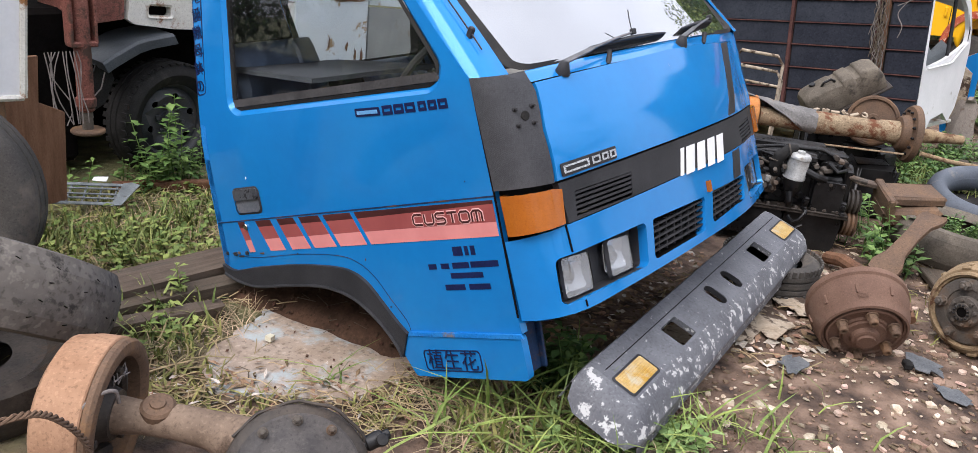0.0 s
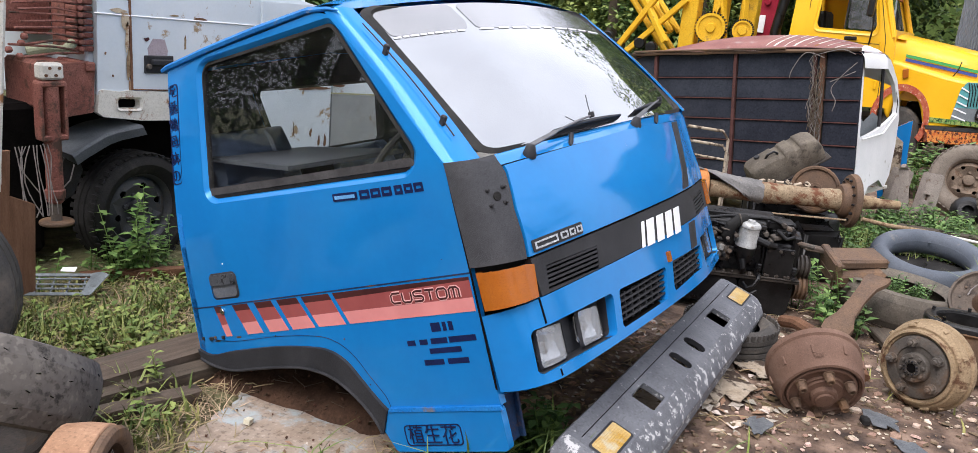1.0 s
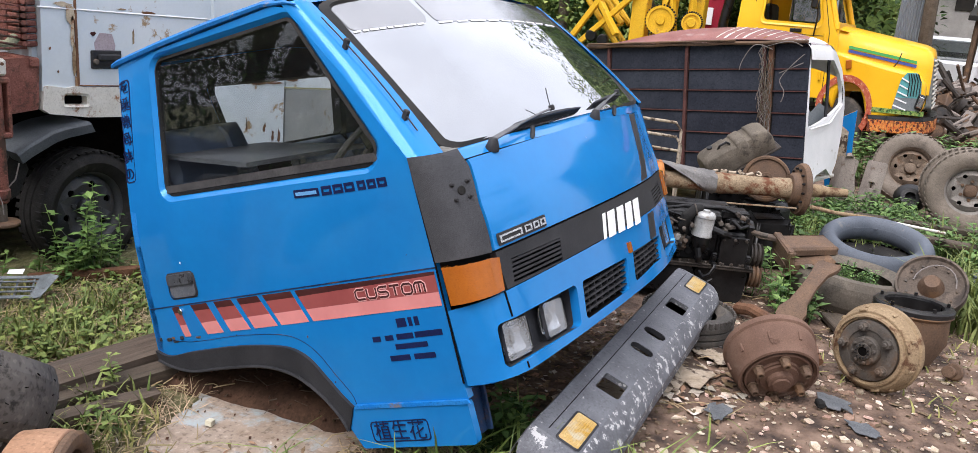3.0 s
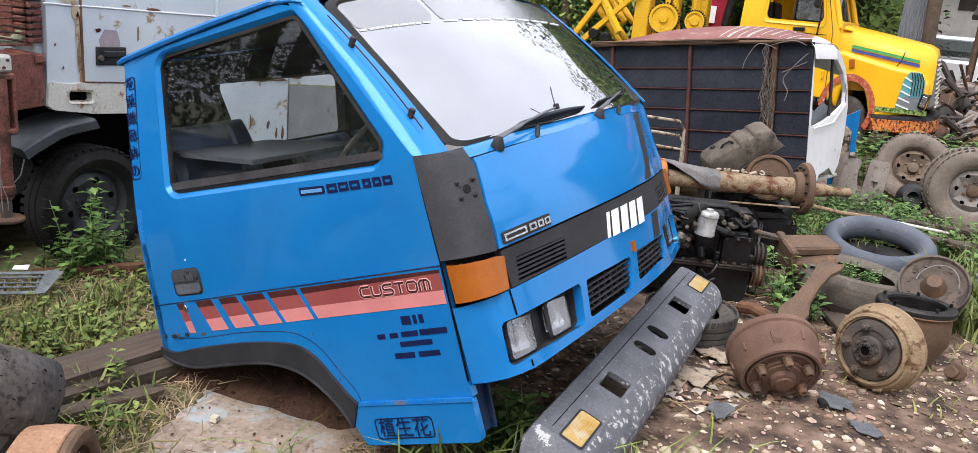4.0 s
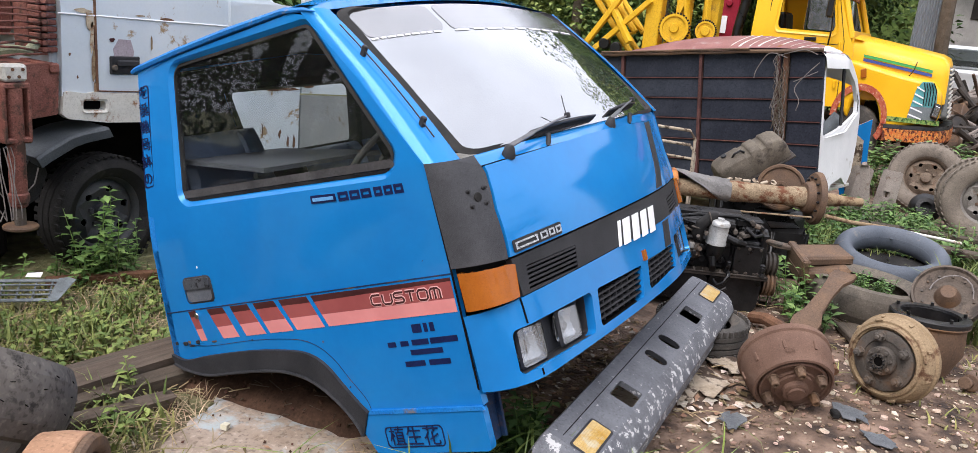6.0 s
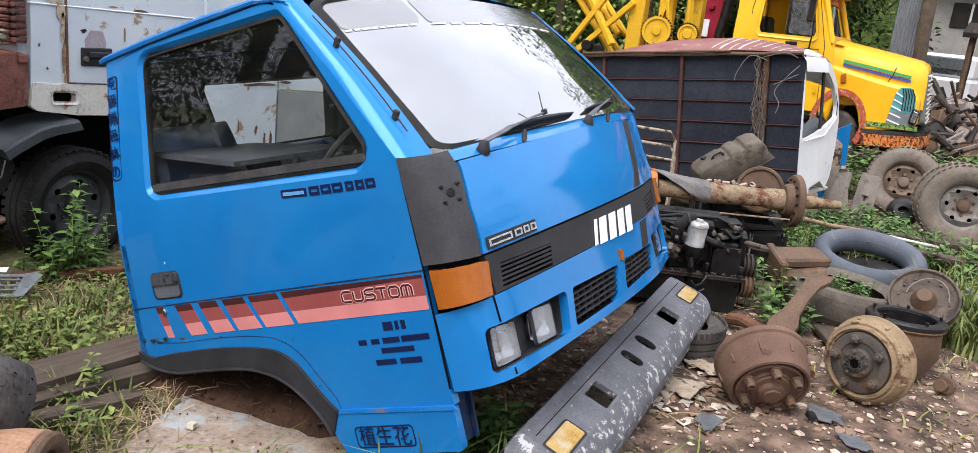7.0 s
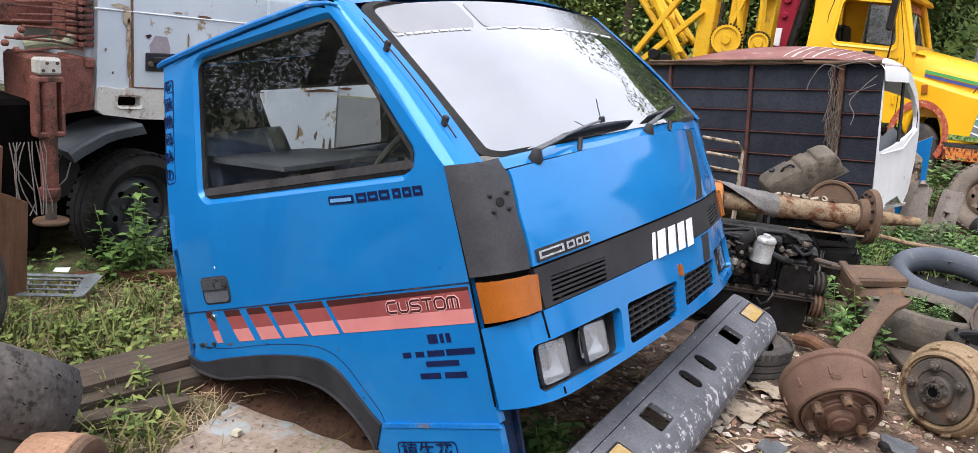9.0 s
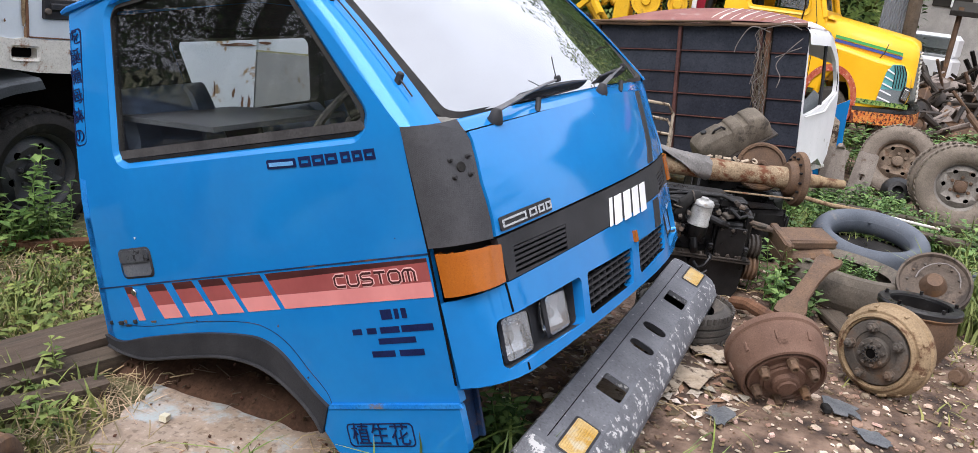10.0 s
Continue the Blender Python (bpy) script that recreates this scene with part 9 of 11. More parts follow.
def outrigger():
    ob = thing("crane_base", "faded red-oxide crane base with outrigger leg and valve levers", "crane")
    g = Geo()
    g.box((0.20, 0.5, 0.26), pose(0.35, 3.72, 1.03), 0.02)
    g.sheet(rounded([(0.265, 0.885), (0.445, 0.905), (0.462, 1.175), (0.235, 1.165)], 0.012), lambda x, z: (x, 3.42, z), (), 0.03, 0.2, (0, 1, 0))
    g.box((0.05, 0.30, 0.05), pose(0.43, 3.55, 1.15), 0.008)
    part("housing", g, M["red_crane"], ob)
    g = Geo()
    for x in (0.118, 0.242):
        g.box((0.016, 0.075, 0.28), pose(x, 3.36, 0.94), 0.006)
    g.box((0.135, 0.08, 0.03), pose(0.18, 3.36, 1.075), 0.008)
    g.box((0.135, 0.08, 0.03), pose(0.18, 3.36, 0.80), 0.008)
    part("leg_bracket", g, M["red_crane"], ob)
    g = Geo()
    g.cyl(0.042, 0.62, pose(0.18, 3.36, 0.76), 20, bevel=0.01)
    g.cyl(0.050, 0.06, pose(0.18, 3.36, 0.50), 20, bevel=0.01)
    leg = part("leg", g, M["red_crane"], ob, "round red-oxide outrigger leg")
    g = Geo()
    g.cyl(0.028, 0.10, pose(0.18, 3.36, 0.40), 16)
    part("piston", g, M["iron_grey"], leg)
    g = Geo()
    g.cyl(0.085, 0.022, pose(0.18, 3.36, 0.345), 24, bevel=0.006)
    part("foot_pad", g, M["rust_brown"], leg)
    g = Geo()
    g.box((0.120, 0.075, 0.085), pose(0.180, 3.36, 1.138), 0.012)
    cap = part("cap_block", g, M["white_rusty"], ob, "rusty cream cap block")
    for x in (0.135, 0.155, 0.185, 0.205):
        g = Geo()
        g.cyl(0.008, 0.01, axis((x + 0.009, 3.322, 1.138 + (0.018 if x in (0.155, 0.205) else -0.018)), (0, -1, 0)), 8)
        part("bolt", g, M["rust"], cap)
    # bank of valve levers
    rnd = random.Random(9)
    for k in range(11):
        z = 1.215 + 0.032 * k
        g = Geo()
        x0 = 0.0 + rnd.uniform(-0.03, 0.08)
        g.tube([(x0, 3.32 + rnd.uniform(-0.02, 0.02), z + rnd.uniform(-0.01, 0.03)), (0.22, 3.36, z + 0.012), (0.41, 3.44, z + rnd.uniform(-0.02, 0.01))], 0.0065, 6)
        if k < 4:
            g.cyl(0.016, 0.03, axis((x0, 3.32, z), (1, 0, 0)), 10, bevel=0.006)
        part("valve_lever", g, M["red_crane"], ob)
    for k in range(12):
        g = Geo()
        g.tube([(0.43, 3.46, 1.24 + 0.035 * k), (0.38, 3.40, 1.245 + 0.035 * k)], 0.013, 8)
        g.box((0.10, 0.10, 0.028), pose(0.43, 3.50, 1.24 + 0.035 * k), 0.006)
        part("valve_block", g, M["red_crane"], ob)
    g = Geo()
    g.box((0.05, 0.12, 0.75), pose(0.40, 3.62, 1.60), 0.01)
    g.box((0.45, 0.4, 0.9), pose(0.2, 3.95, 1.75), 0.02)
    part("column", g, M["red_crane"], ob)
    g = Geo()
    g.tube([(0.12, 3.45, 1.225), (0.20, 3.42, 1.245), (0.30, 3.42, 1.235), (0.36, 3.45, 1.27)], 0.026, 10)
    part("valve_body", g, surf("sallow_green_paint", (0.24, 0.26, 0.17), (0.32, 0.33, 0.22), 6, (0.6, 0.8)), ob, "dull green valve body")
    for k in range(10):
        g = Geo()
        x = 0.02 + 0.018 * k
        b0, b1 = rnd.uniform(-0.05, 0.05), rnd.uniform(0.5, 1.5)
        pts = [(x - 0.04 + b0 * math.sin(j * b1), 3.34 - 0.01 * j, 0.77 - 0.06 * j) for j in range(7)]
        g.tube(pts, 0.003, 5)
        part("frayed_wire", g, M["cable"], ob)
    # chassis and clutter of the crane truck behind, enlarged in near black to stand for shade
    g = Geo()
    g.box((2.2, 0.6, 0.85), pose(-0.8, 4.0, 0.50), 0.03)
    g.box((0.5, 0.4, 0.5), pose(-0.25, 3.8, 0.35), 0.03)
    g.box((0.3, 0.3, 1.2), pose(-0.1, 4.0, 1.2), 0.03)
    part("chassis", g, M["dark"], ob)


outrigger()


def left_side_scrap():
    # white side panel with a rusty lower edge, and the board below it
    g = Geo()
    g.sheet([(-0.50, 0.67), (-0.335, 0.66), (-0.30, 0.70), (-0.235, 1.75), (-0.44, 1.75)], lambda x, z: (x, 2.92 + 0.02 * math.sin(x * 3), z), (), 0.02, 0.2, (0, 1, 0))
    ob = thing("body_panel", "white sheet-metal body panel with a rusty folded edge", "body panel")
    part("sheet", g, M["white_clean"], ob)
    g = Geo()
    g.tube([(-0.325, 2.90, 0.67), (-0.225, 2.90, 1.75)], 0.016, 6)
    g.tube([(-0.325, 2.90, 0.67), (-0.50, 2.90, 0.68)], 0.014, 6)
    part("folded_edge", g, M["white_rusty"], ob)
    g = Geo()
    g.box((0.05, 0.10, 0.72), pose(-0.42, 2.96, 0.36), 0.008)
    part("stand", g, M["rust_brown"], ob)
    g = Geo()
    g.sheet([(-0.42, 0.06), (-0.05, 0.06), (-0.04, 0.52), (-0.16, 0.58), (-0.15, 0.80), (-0.42, 0.80)], lambda x, z: (x, 3.12 + 0.06 * (0.8 - z), z), (), 0.02, 0.1, (0, 1, 0))
    whole("rotten_board", g, surf("rotten_red_brown_board", (0.16, 0.08, 0.045), (0.24, 0.13, 0.08), 6, (0.8, 0.95), bump=0.4, stretch=(6, 6, 0.6)), "rotten red-brown plywood board standing upright", "board")
    # two big tyres
    build_tyre("big worn truck tyre standing on edge", axis((-0.88, 2.55, 0.415), (-0.62, -0.76, 0.12)), 0.42, 0.26, 0.25, M["tyre"], "big worn tyres", "loose_tyre", 0)
    build_tyre("bald truck tyre lying tilted on rusty scrap", axis((-1.0, 1.755, 0.40), (0.62, 0.31, 1.0)), 0.41, 0.25, 0.25, M["tyre_bald"], "big worn tyres", "loose_tyre", 0, True)
    g = Geo()
    g.lathe([(0.10, 0.0), (0.30, 0.0), (0.33, 0.06), (0.32, 0.16), (0.28, 0.18), (0.20, 0.12), (0.10, 0.12)], 30, pose(0, 0, 0))
    whole("wheel_rim", g, M["oily_brown"], "rusty wheel rim lying under a tyre", "wheel rim", pose(-1.02, 1.78, 0.02, 3, -4, 0))
    # drum with its axle, lying towards the viewer
    m = axis((-0.955, 1.115, 0.222), (0.62, -0.78, -0.06))
    ob = thing("rear_axle", "rusty rear axle with an orange-brown brake drum and black diff", "axle", m)
    g = Geo()
    g.lathe([(0.0, -0.13), (0.17, -0.13), (0.205, -0.11), (0.215, -0.05), (0.216, 0.008), (0.212, 0.012), (0.20, 0.012)], 44)
    part("brake_drum", g, M["drum_left"], ob, "orange-brown rusty brake drum")
    g = Geo()
    g.lathe([(0.20, 0.010), (0.212, 0.014), (0.214, 0.030), (0.206, 0.040), (0.186, 0.044), (0.172, 0.040), (0.163, 0.030), (0.160, -0.02), (0.155, -0.05), (0.0, -0.06)], 44)
    part("drum_lip", g, M["rust_brown"], ob)
    g = Geo()
    for a in (20, 140, 250):
        g.box((0.045, 0.10, 0.045), pose(0, 0, 0, 0, 0, a) @ pose(0.115, 0, -0.01, 8, 12, 5), 0.012)
        g.cyl(0.012, 0.07, pose(0, 0, 0, 0, 0, a + 48) @ pose(0.12, 0, -0.01), 8, bevel=0.003)
    g.lathe([(0.0, 0.03), (0.07, 0.03), (0.08, 0.0), (0.10, -0.02), (0.11, -0.05)], 20)
    part("brake_gear", g, M["oily_brown"], ob)
    rnd = random.Random(8)
    for cx, cy in ((0.02, 0.11), (0.05, 0.12), (-0.01, 0.125)):
        g = Geo()
        a0 = rnd.random() * 6
        g.tube([(cx + 0.022 * q * math.cos(a0 + q) * 0.5, cy + 0.012 * math.sin(a0 + 2 * q), 0.02 + 0.006 * q) for q in range(5)], 0.0022, 5)
        part("frayed_wire", g, M["cable"], ob, "frayed pale wire end")
    inv = m.inverted()
    n = Vector((-0.50, -0.60, 0.62)).normalized()
    right = Vector((0, 0, 1)).cross(n).normalized()
    high = n.cross(right)
    hubc = Vector((-0.74, 0.57, 0.185))
    g = Geo()
    run = [(-0.955, 1.115, 0.222), (-0.895, 1.04, 0.218), (-0.83, 0.955, 0.212), (-0.785, 0.875, 0.206), (-0.755, 0.80, 0.20), (-0.735, 0.73, 0.19), (-0.725, 0.66, 0.185)]
    g.tube([inv @ Vector(p) for p in run], [0.058, 0.047, 0.050, 0.054, 0.066, 0.088, 0.115], 24)
    g.tube([inv @ Vector(p) for p in ((-0.70, 0.50, 0.17), (-0.62, 0.33, 0.14), (-0.50, 0.10, 0.10))], [0.10, 0.06, 0.05], 20)
    part("casing", g, surf("dry_brown_axle_casing", (0.15, 0.105, 0.074), (0.27, 0.195, 0.14), 5, (0.65, 0.85), bump=0.4, grain=40, spots=(0.075, 0.05, 0.035), spot=(0.54, 0.64, 6)), ob, "dry brown axle casing")
    g = Geo()
    g.lathe([(0.06, -0.10), (0.12, -0.085), (0.165, -0.045), (0.188, 0.0), (0.194, 0.03), (0.190, 0.052), (0.178, 0.062), (0.150, 0.066)], 44, inv @ axis(hubc, n))
    part("diff_casing", g, M["oily_brown"], ob, "brown-black greasy diff casing")
    g = Geo()
    g.lathe([(0.050, -0.03), (0.048, 0.004), (0.040, 0.012), (0.022, 0.015), (0.020, 0.020), (0.0, 0.021)], 20, inv @ axis((-0.868, 1.0, 0.258), (-0.15, -0.25, 1.0)))
    part("spring_seat", g, M["rust_brown"], ob, "worn spring seat on the casing")
    # cover facing the open yard
    face = inv @ axis(hubc + n * 0.066, n)
    g = Geo()
    g.lathe([(0.0, 0.040), (0.06, 0.038), (0.105, 0.026), (0.128, 0.010), (0.134, 0.007), (0.160, 0.006), (0.166, 0.001), (0.166, -0.006)], 44, face)
    cov = part("diff_cover", g, M["cover"], ob, "black round diff cover with a ring of bolts")
    for k in range(10):
        w = radians(90 + 36 * k)
        c = hubc + n * 0.074 + (right * math.cos(w) + high * math.sin(w)) * 0.147
        g = Geo()
        g.cyl(0.0145, 0.006, inv @ axis(c, n), 14, bevel=0.002)
        g.cyl(0.0105, 0.020, inv @ axis(c + n * 0.009, n), 6, bevel=0.003)
        g.cyl(0.005, 0.032, inv @ axis(c + n * 0.012, n), 8)
        part("bolt", g, M["iron_grey"], cov)
    g = Geo()
    pts = [hubc + n * (0.05 - 0.02 * math.cos(3 * radians(q))) + (right * math.cos(radians(q)) + high * math.sin(radians(q))) * (0.196 + 0.003 * math.sin(q)) for q in range(25, 146, 8)]
    g.tube([inv @ p for p in pts], 0.0050, 8)
    part("brake_pipe", g, M["oily_brown"], ob)
    g = Geo()
    c = hubc + n * 0.035 + right * 0.20 + high * 0.09
    g.cyl(0.022, 0.05, inv @ axis(c, right + high * 0.4), 12, bevel=0.004)
    g.cyl(0.015, 0.09, inv @ axis(c, right + high * 0.4), 8, bevel=0.003)
    g.cyl(0.018, 0.06, inv @ axis(c + right * 0.02, n), 10, bevel=0.003)
    part("pipe_union", g, M["iron"], ob, "black greasy brake pipe union")
    g = Geo()
    g.tube([inv @ Vector(p) for p in smooth(((-1.085, 1.0, 0.270), (-1.085, 1.0, 0.305), (-1.080, 1.0, 0.341), (-1.059, 1.0, 0.359), (-1.018, 1.0, 0.369), (-0.985, 1.0, 0.360), (-0.972, 1.01, 0.315)))], 0.0055, 8)
    part("brake_hose", g, M["cable"], ob, "pale grey looped brake hose")
    line = smooth(((-1.46, 0.93, 0.435), (-1.281, 0.95, 0.430), (-1.214, 0.95, 0.420), (-1.173, 0.95, 0.396), (-1.132, 0.95, 0.349), (-1.105, 0.95, 0.304), (-1.086, 0.95, 0.246), (-1.08, 0.94, 0.12), (-1.09, 0.92, 0.01)), 8)
    g = Geo()
    for w in range(3):
        g.tube([(p[0] + 0.0045 * math.cos(k * 0.9 + w * 2.1), p[1] + 0.0045 * math.sin(k * 0.9 + w * 2.1), p[2] + 0.0045 * math.sin(k * 0.9 + w * 2.1 + 0.6)) for k, p in enumerate(line)], 0.0042, 6)
    whole("wire_rope", g, M["rust_brown"], "thin twisted brown wire rope hanging over the axle", "rope")
    # planks that carry the back of the cab
    for p, s, rz, tl in (((-0.22, 2.055, 0.078), (1.75, 0.19, 0.065), -5, 2), ((-0.12, 1.900, 0.047), (1.22, 0.10, 0.06), -10, 0), ((-0.43, 1.825, 0.032), (0.60, 0.075, 0.06), -16, 1), ((1.25, 2.15, 0.05), (1.1, 0.2, 0.10), -4, 0)):
        g = Geo()
        n = 10
        rows = []
        rnd = random.Random(int(s[0] * 100))
        for k in range(n + 1):
            x = -s[0] / 2 + s[0] * k / n
            j = [rnd.uniform(-0.006, 0.006) for _ in range(4)]
            rows.append([(x, -s[1] / 2 + j[0], -s[2] / 2), (x, s[1] / 2 + j[1], -s[2] / 2), (x, s[1] / 2 + j[2], s[2] / 2), (x, -s[1] / 2 + j[3], s[2] / 2)])
        g.loft(rows, True)
        g.add(rows[0], [(3, 2, 1, 0)])
        g.add(rows[-1], [(0, 1, 2, 3)])
        whole("timber_plank", g, M["wood"], "weathered grey-brown timber plank on the grass", "plank", pose(*p, tl, 0, rz), "timber planks", angle=25)
    # support below the cab
    for x, y, h in ((1.05, 1.55, 0.20), (1.5, 1.35, 0.22), (0.5, 0.92, 0.22), (1.5, 0.90, 0.24), (1.0, 1.9, 0.12)):
        g = Geo()
        g.box((0.22, 0.22, h), pose(0, 0, h / 2), 0.01)
        whole("support_block", g, M["wood"], "weathered timber block supporting the cab", "block", pose(x, y, 0), "support blocks")
    # pale sheet under the wheel arch
    g = Geo()
    shp = [(-0.52, 1.36), (-0.48, 1.43), (-0.36, 1.515), (-0.19, 1.61), (0.02, 1.66), (0.25, 1.62), (0.70, 1.42), (0.62, 1.10), (0.45, 0.96), (0.12, 0.90), (-0.08, 0.93), (-0.24, 0.94), (-0.31, 1.06), (-0.41, 1.19), (-0.50, 1.28)]
    edge = []
    for k, (x, y) in enumerate(shp):
        x1, y1 = shp[(k + 1) % len(shp)]
        for j in range(6):
            px, py = x + (x1 - x) * j / 6, y + (y1 - y) * j / 6
            d = 0.035 * noise.noise((px * 9, py * 9, 4.2)) + 0.02 * noise.noise((px * 25, py * 25, 1.2))
            edge.append((px + d, py - d))
    shp = edge
    g.sheet(shp, lambda x, y: (x, y, 0.013 + 0.008 * noise.noise((x * 3, y * 3, 0.5)) + 0.004 * noise.noise((x * 9, y * 9, 1.5))), (), 0.03, 0.04, (0, 0, -1))
    whole("pale_sheet", g, M["cloth"], "mildewed pale board sheet lying under the wheel arch", "board sheet")
    g = Geo()
    g.sheet([(-0.018, -0.014), (0.016, -0.012), (0.018, 0.012), (-0.012, 0.015)], lambda x, y: (x, y, 0.016), (), 0.02, 0.1, (0, 0, -1))
    whole("tile_chip", g, M["chip"], "small white tile chip on the pale sheet", "tile chip", pose(-0.145, 1.439, 0.020, 0, 8, 20))
    # heap of dirt inside the arch, its colour darkened for the shade under the cab
    g = Geo()
    rows = []
    for j in range(17):
        row = []
        y = 0.94 + 1.15 * j / 16
        for i in range(27):
            t = i / 26
            x = -0.02 + (1.65 - y) * 0.2 + 1.35 * t + 0.05 * noise.noise((y * 7, t * 3, 4))
            rise = min(1.0, t * 5) ** 0.8 * min(1.0, (1 - t) * 6) * min(1.0, j / 2) * min(1.0, (16 - j) / 3)
            row.append((x, y, -0.012 + 0.062 * min(1.0, rise * 2.5) + 0.10 * rise * (0.6 + 0.6 * noise.noise((x * 6, y * 6, 1))) + 0.008 * noise.noise((x * 22, y * 22, 2))))
        rows.append(row)
    g.loft(rows)
    whole("dirt_heap", g, surf("shade_darkened_red_brown_soil", (0.05, 0.027, 0.017), (0.105, 0.058, 0.036), 9, (0.9, 0.98), bump=0.8, grain=40), "red-brown soil heaped under the cab, darkened for the shade there", "soil", kind="stuff", angle=80)
    heap = rows
    r3 = random.Random(66)
    g, tw = Geo(), Geo()
    for k in range(520):
        p = Vector(heap[r3.randint(1, 14)][r3.randint(1, 16)]) + Vector((r3.uniform(-0.03, 0.03), r3.uniform(-0.03, 0.03), 0.002))
        q = r3.uniform(0.004, 0.014)
        g.add([(q, 0, 0), (-q, 0, 0), (0, q * 0.8, 0), (0, -q * 0.8, 0), (0, 0, q * 0.7), (0, 0, -q * 0.7)], [(0, 2, 4), (2, 1, 4), (1, 3, 4), (3, 0, 4), (2, 0, 5), (1, 2, 5), (3, 1, 5), (0, 3, 5)], Matrix.Translation(p) @ pose(0, 0, 0, r3.uniform(0, 360), r3.uniform(0, 360), 0))
        if k % 5 == 0:
            a, ln = r3.random() * 6.28, r3.uniform(0.03, 0.10)
            tw.tube([p + Vector((0, 0, 0.006)), p + Vector((ln * math.cos(a), ln * math.sin(a), 0.012))], r3.uniform(0.001, 0.0025), 4, False)
    for k in range(64):
        x, y = r3.uniform(-0.42, 0.55), r3.uniform(0.85, 1.72)
        q = r3.uniform(0.002, 0.009)
        p = Vector((x, y, 0.020))
        g.add([(q, 0, 0), (-q, 0, 0), (0, q * 0.8, 0), (0, -q * 0.8, 0), (0, 0, q * 0.7), (0, 0, -q * 0.7)], [(0, 2, 4), (2, 1, 4), (1, 3, 4), (3, 0, 4), (2, 0, 5), (1, 2, 5), (3, 1, 5), (0, 3, 5)], Matrix.Translation(p) @ pose(0, 0, 0, r3.uniform(0, 360), r3.uniform(0, 360), 0))
        if k % 9 == 0:
            a, ln = r3.random() * 6.28, r3.uniform(0.04, 0.14)
            tw.tube([p, p + Vector((ln * 0.5 * math.cos(a), ln * 0.5 * math.sin(a), 0.008)), p + Vector((ln * math.cos(a + 0.4), ln * math.sin(a + 0.4), 0.004))], r3.uniform(0.0012, 0.003), 4, False)
    whole("soil_clods", g, surf("soil_clods_red_brown", (0.05, 0.027, 0.017), (0.14, 0.08, 0.05), 12, (0.9, 0.98), bump=0.4, island=0.5), "crumbled red-brown clods on the soil heap", "soil", kind="stuff", angle=20)
    whole("fallen_twigs", tw, M["bark"], "small dark twigs fallen on the soil heap", "twigs", kind="stuff", angle=80)
    # car grille lying face up in the grass
    ob = thing("car_grille", "broken silver-grey slatted car grille lying in grass", "grille", pose(0.03, 3.14, 0.085, 22, 0, -42) @ Matrix.Scale(0.70, 4))
    silver = surf("weathered_silver_plastic", (0.15, 0.17, 0.175), (0.27, 0.30, 0.31), 9, (0.35, 0.5), metal=0.3, bump=0.05, spots=(0.12, 0.12, 0.11), spot=(0.58, 0.66, 12))
    for k in range(5):
        g = Geo()
        g.box((0.50, 0.030 if k in (0, 4) else 0.014, 0.012), pose(0, 0.11 - 0.052 * k, 0.006 * (k % 2)), 0.003)
        part("slat", g, silver, ob)
    for k in range(5):
        g = Geo()
        g.box((0.012, 0.22, 0.014), pose(-0.22 + 0.105 * k, 0.006, -0.010), 0.003)
        part("mullion", g, M["grey_paint"], ob)
    g = Geo()
    g.sheet([(0.20, -0.13), (0.27, -0.12), (0.36, 0.10), (0.30, 0.13), (0.24, 0.12)], lambda x, y: (x, y, 0.012 + 0.05 * (x - 0.2)), (), 0.006, 0.1, (0, 0, -1))
    part("end_bracket", g, silver, ob, "dull silver end bracket")
    g = Geo()
    g.sheet([(0.02, 0.13), (0.12, 0.125), (0.13, 0.17), (0.03, 0.165)], lambda x, y: (x, y, 0.02 + 0.2 * (y - 0.12)), (), 0.004, 0.1, (0, 0, -1))
    part("white_chip", g, M["white_clean"], ob)
    g = Geo()
    g.box((0.85, 0.05, 0.05), pose(0.62, 3.08, 0.04, 0, 0, -30), 0.006)
    whole("angle_iron", g, M["rust"], "rusty angle iron lying by the wheel", "angle iron")


left_side_scrap()


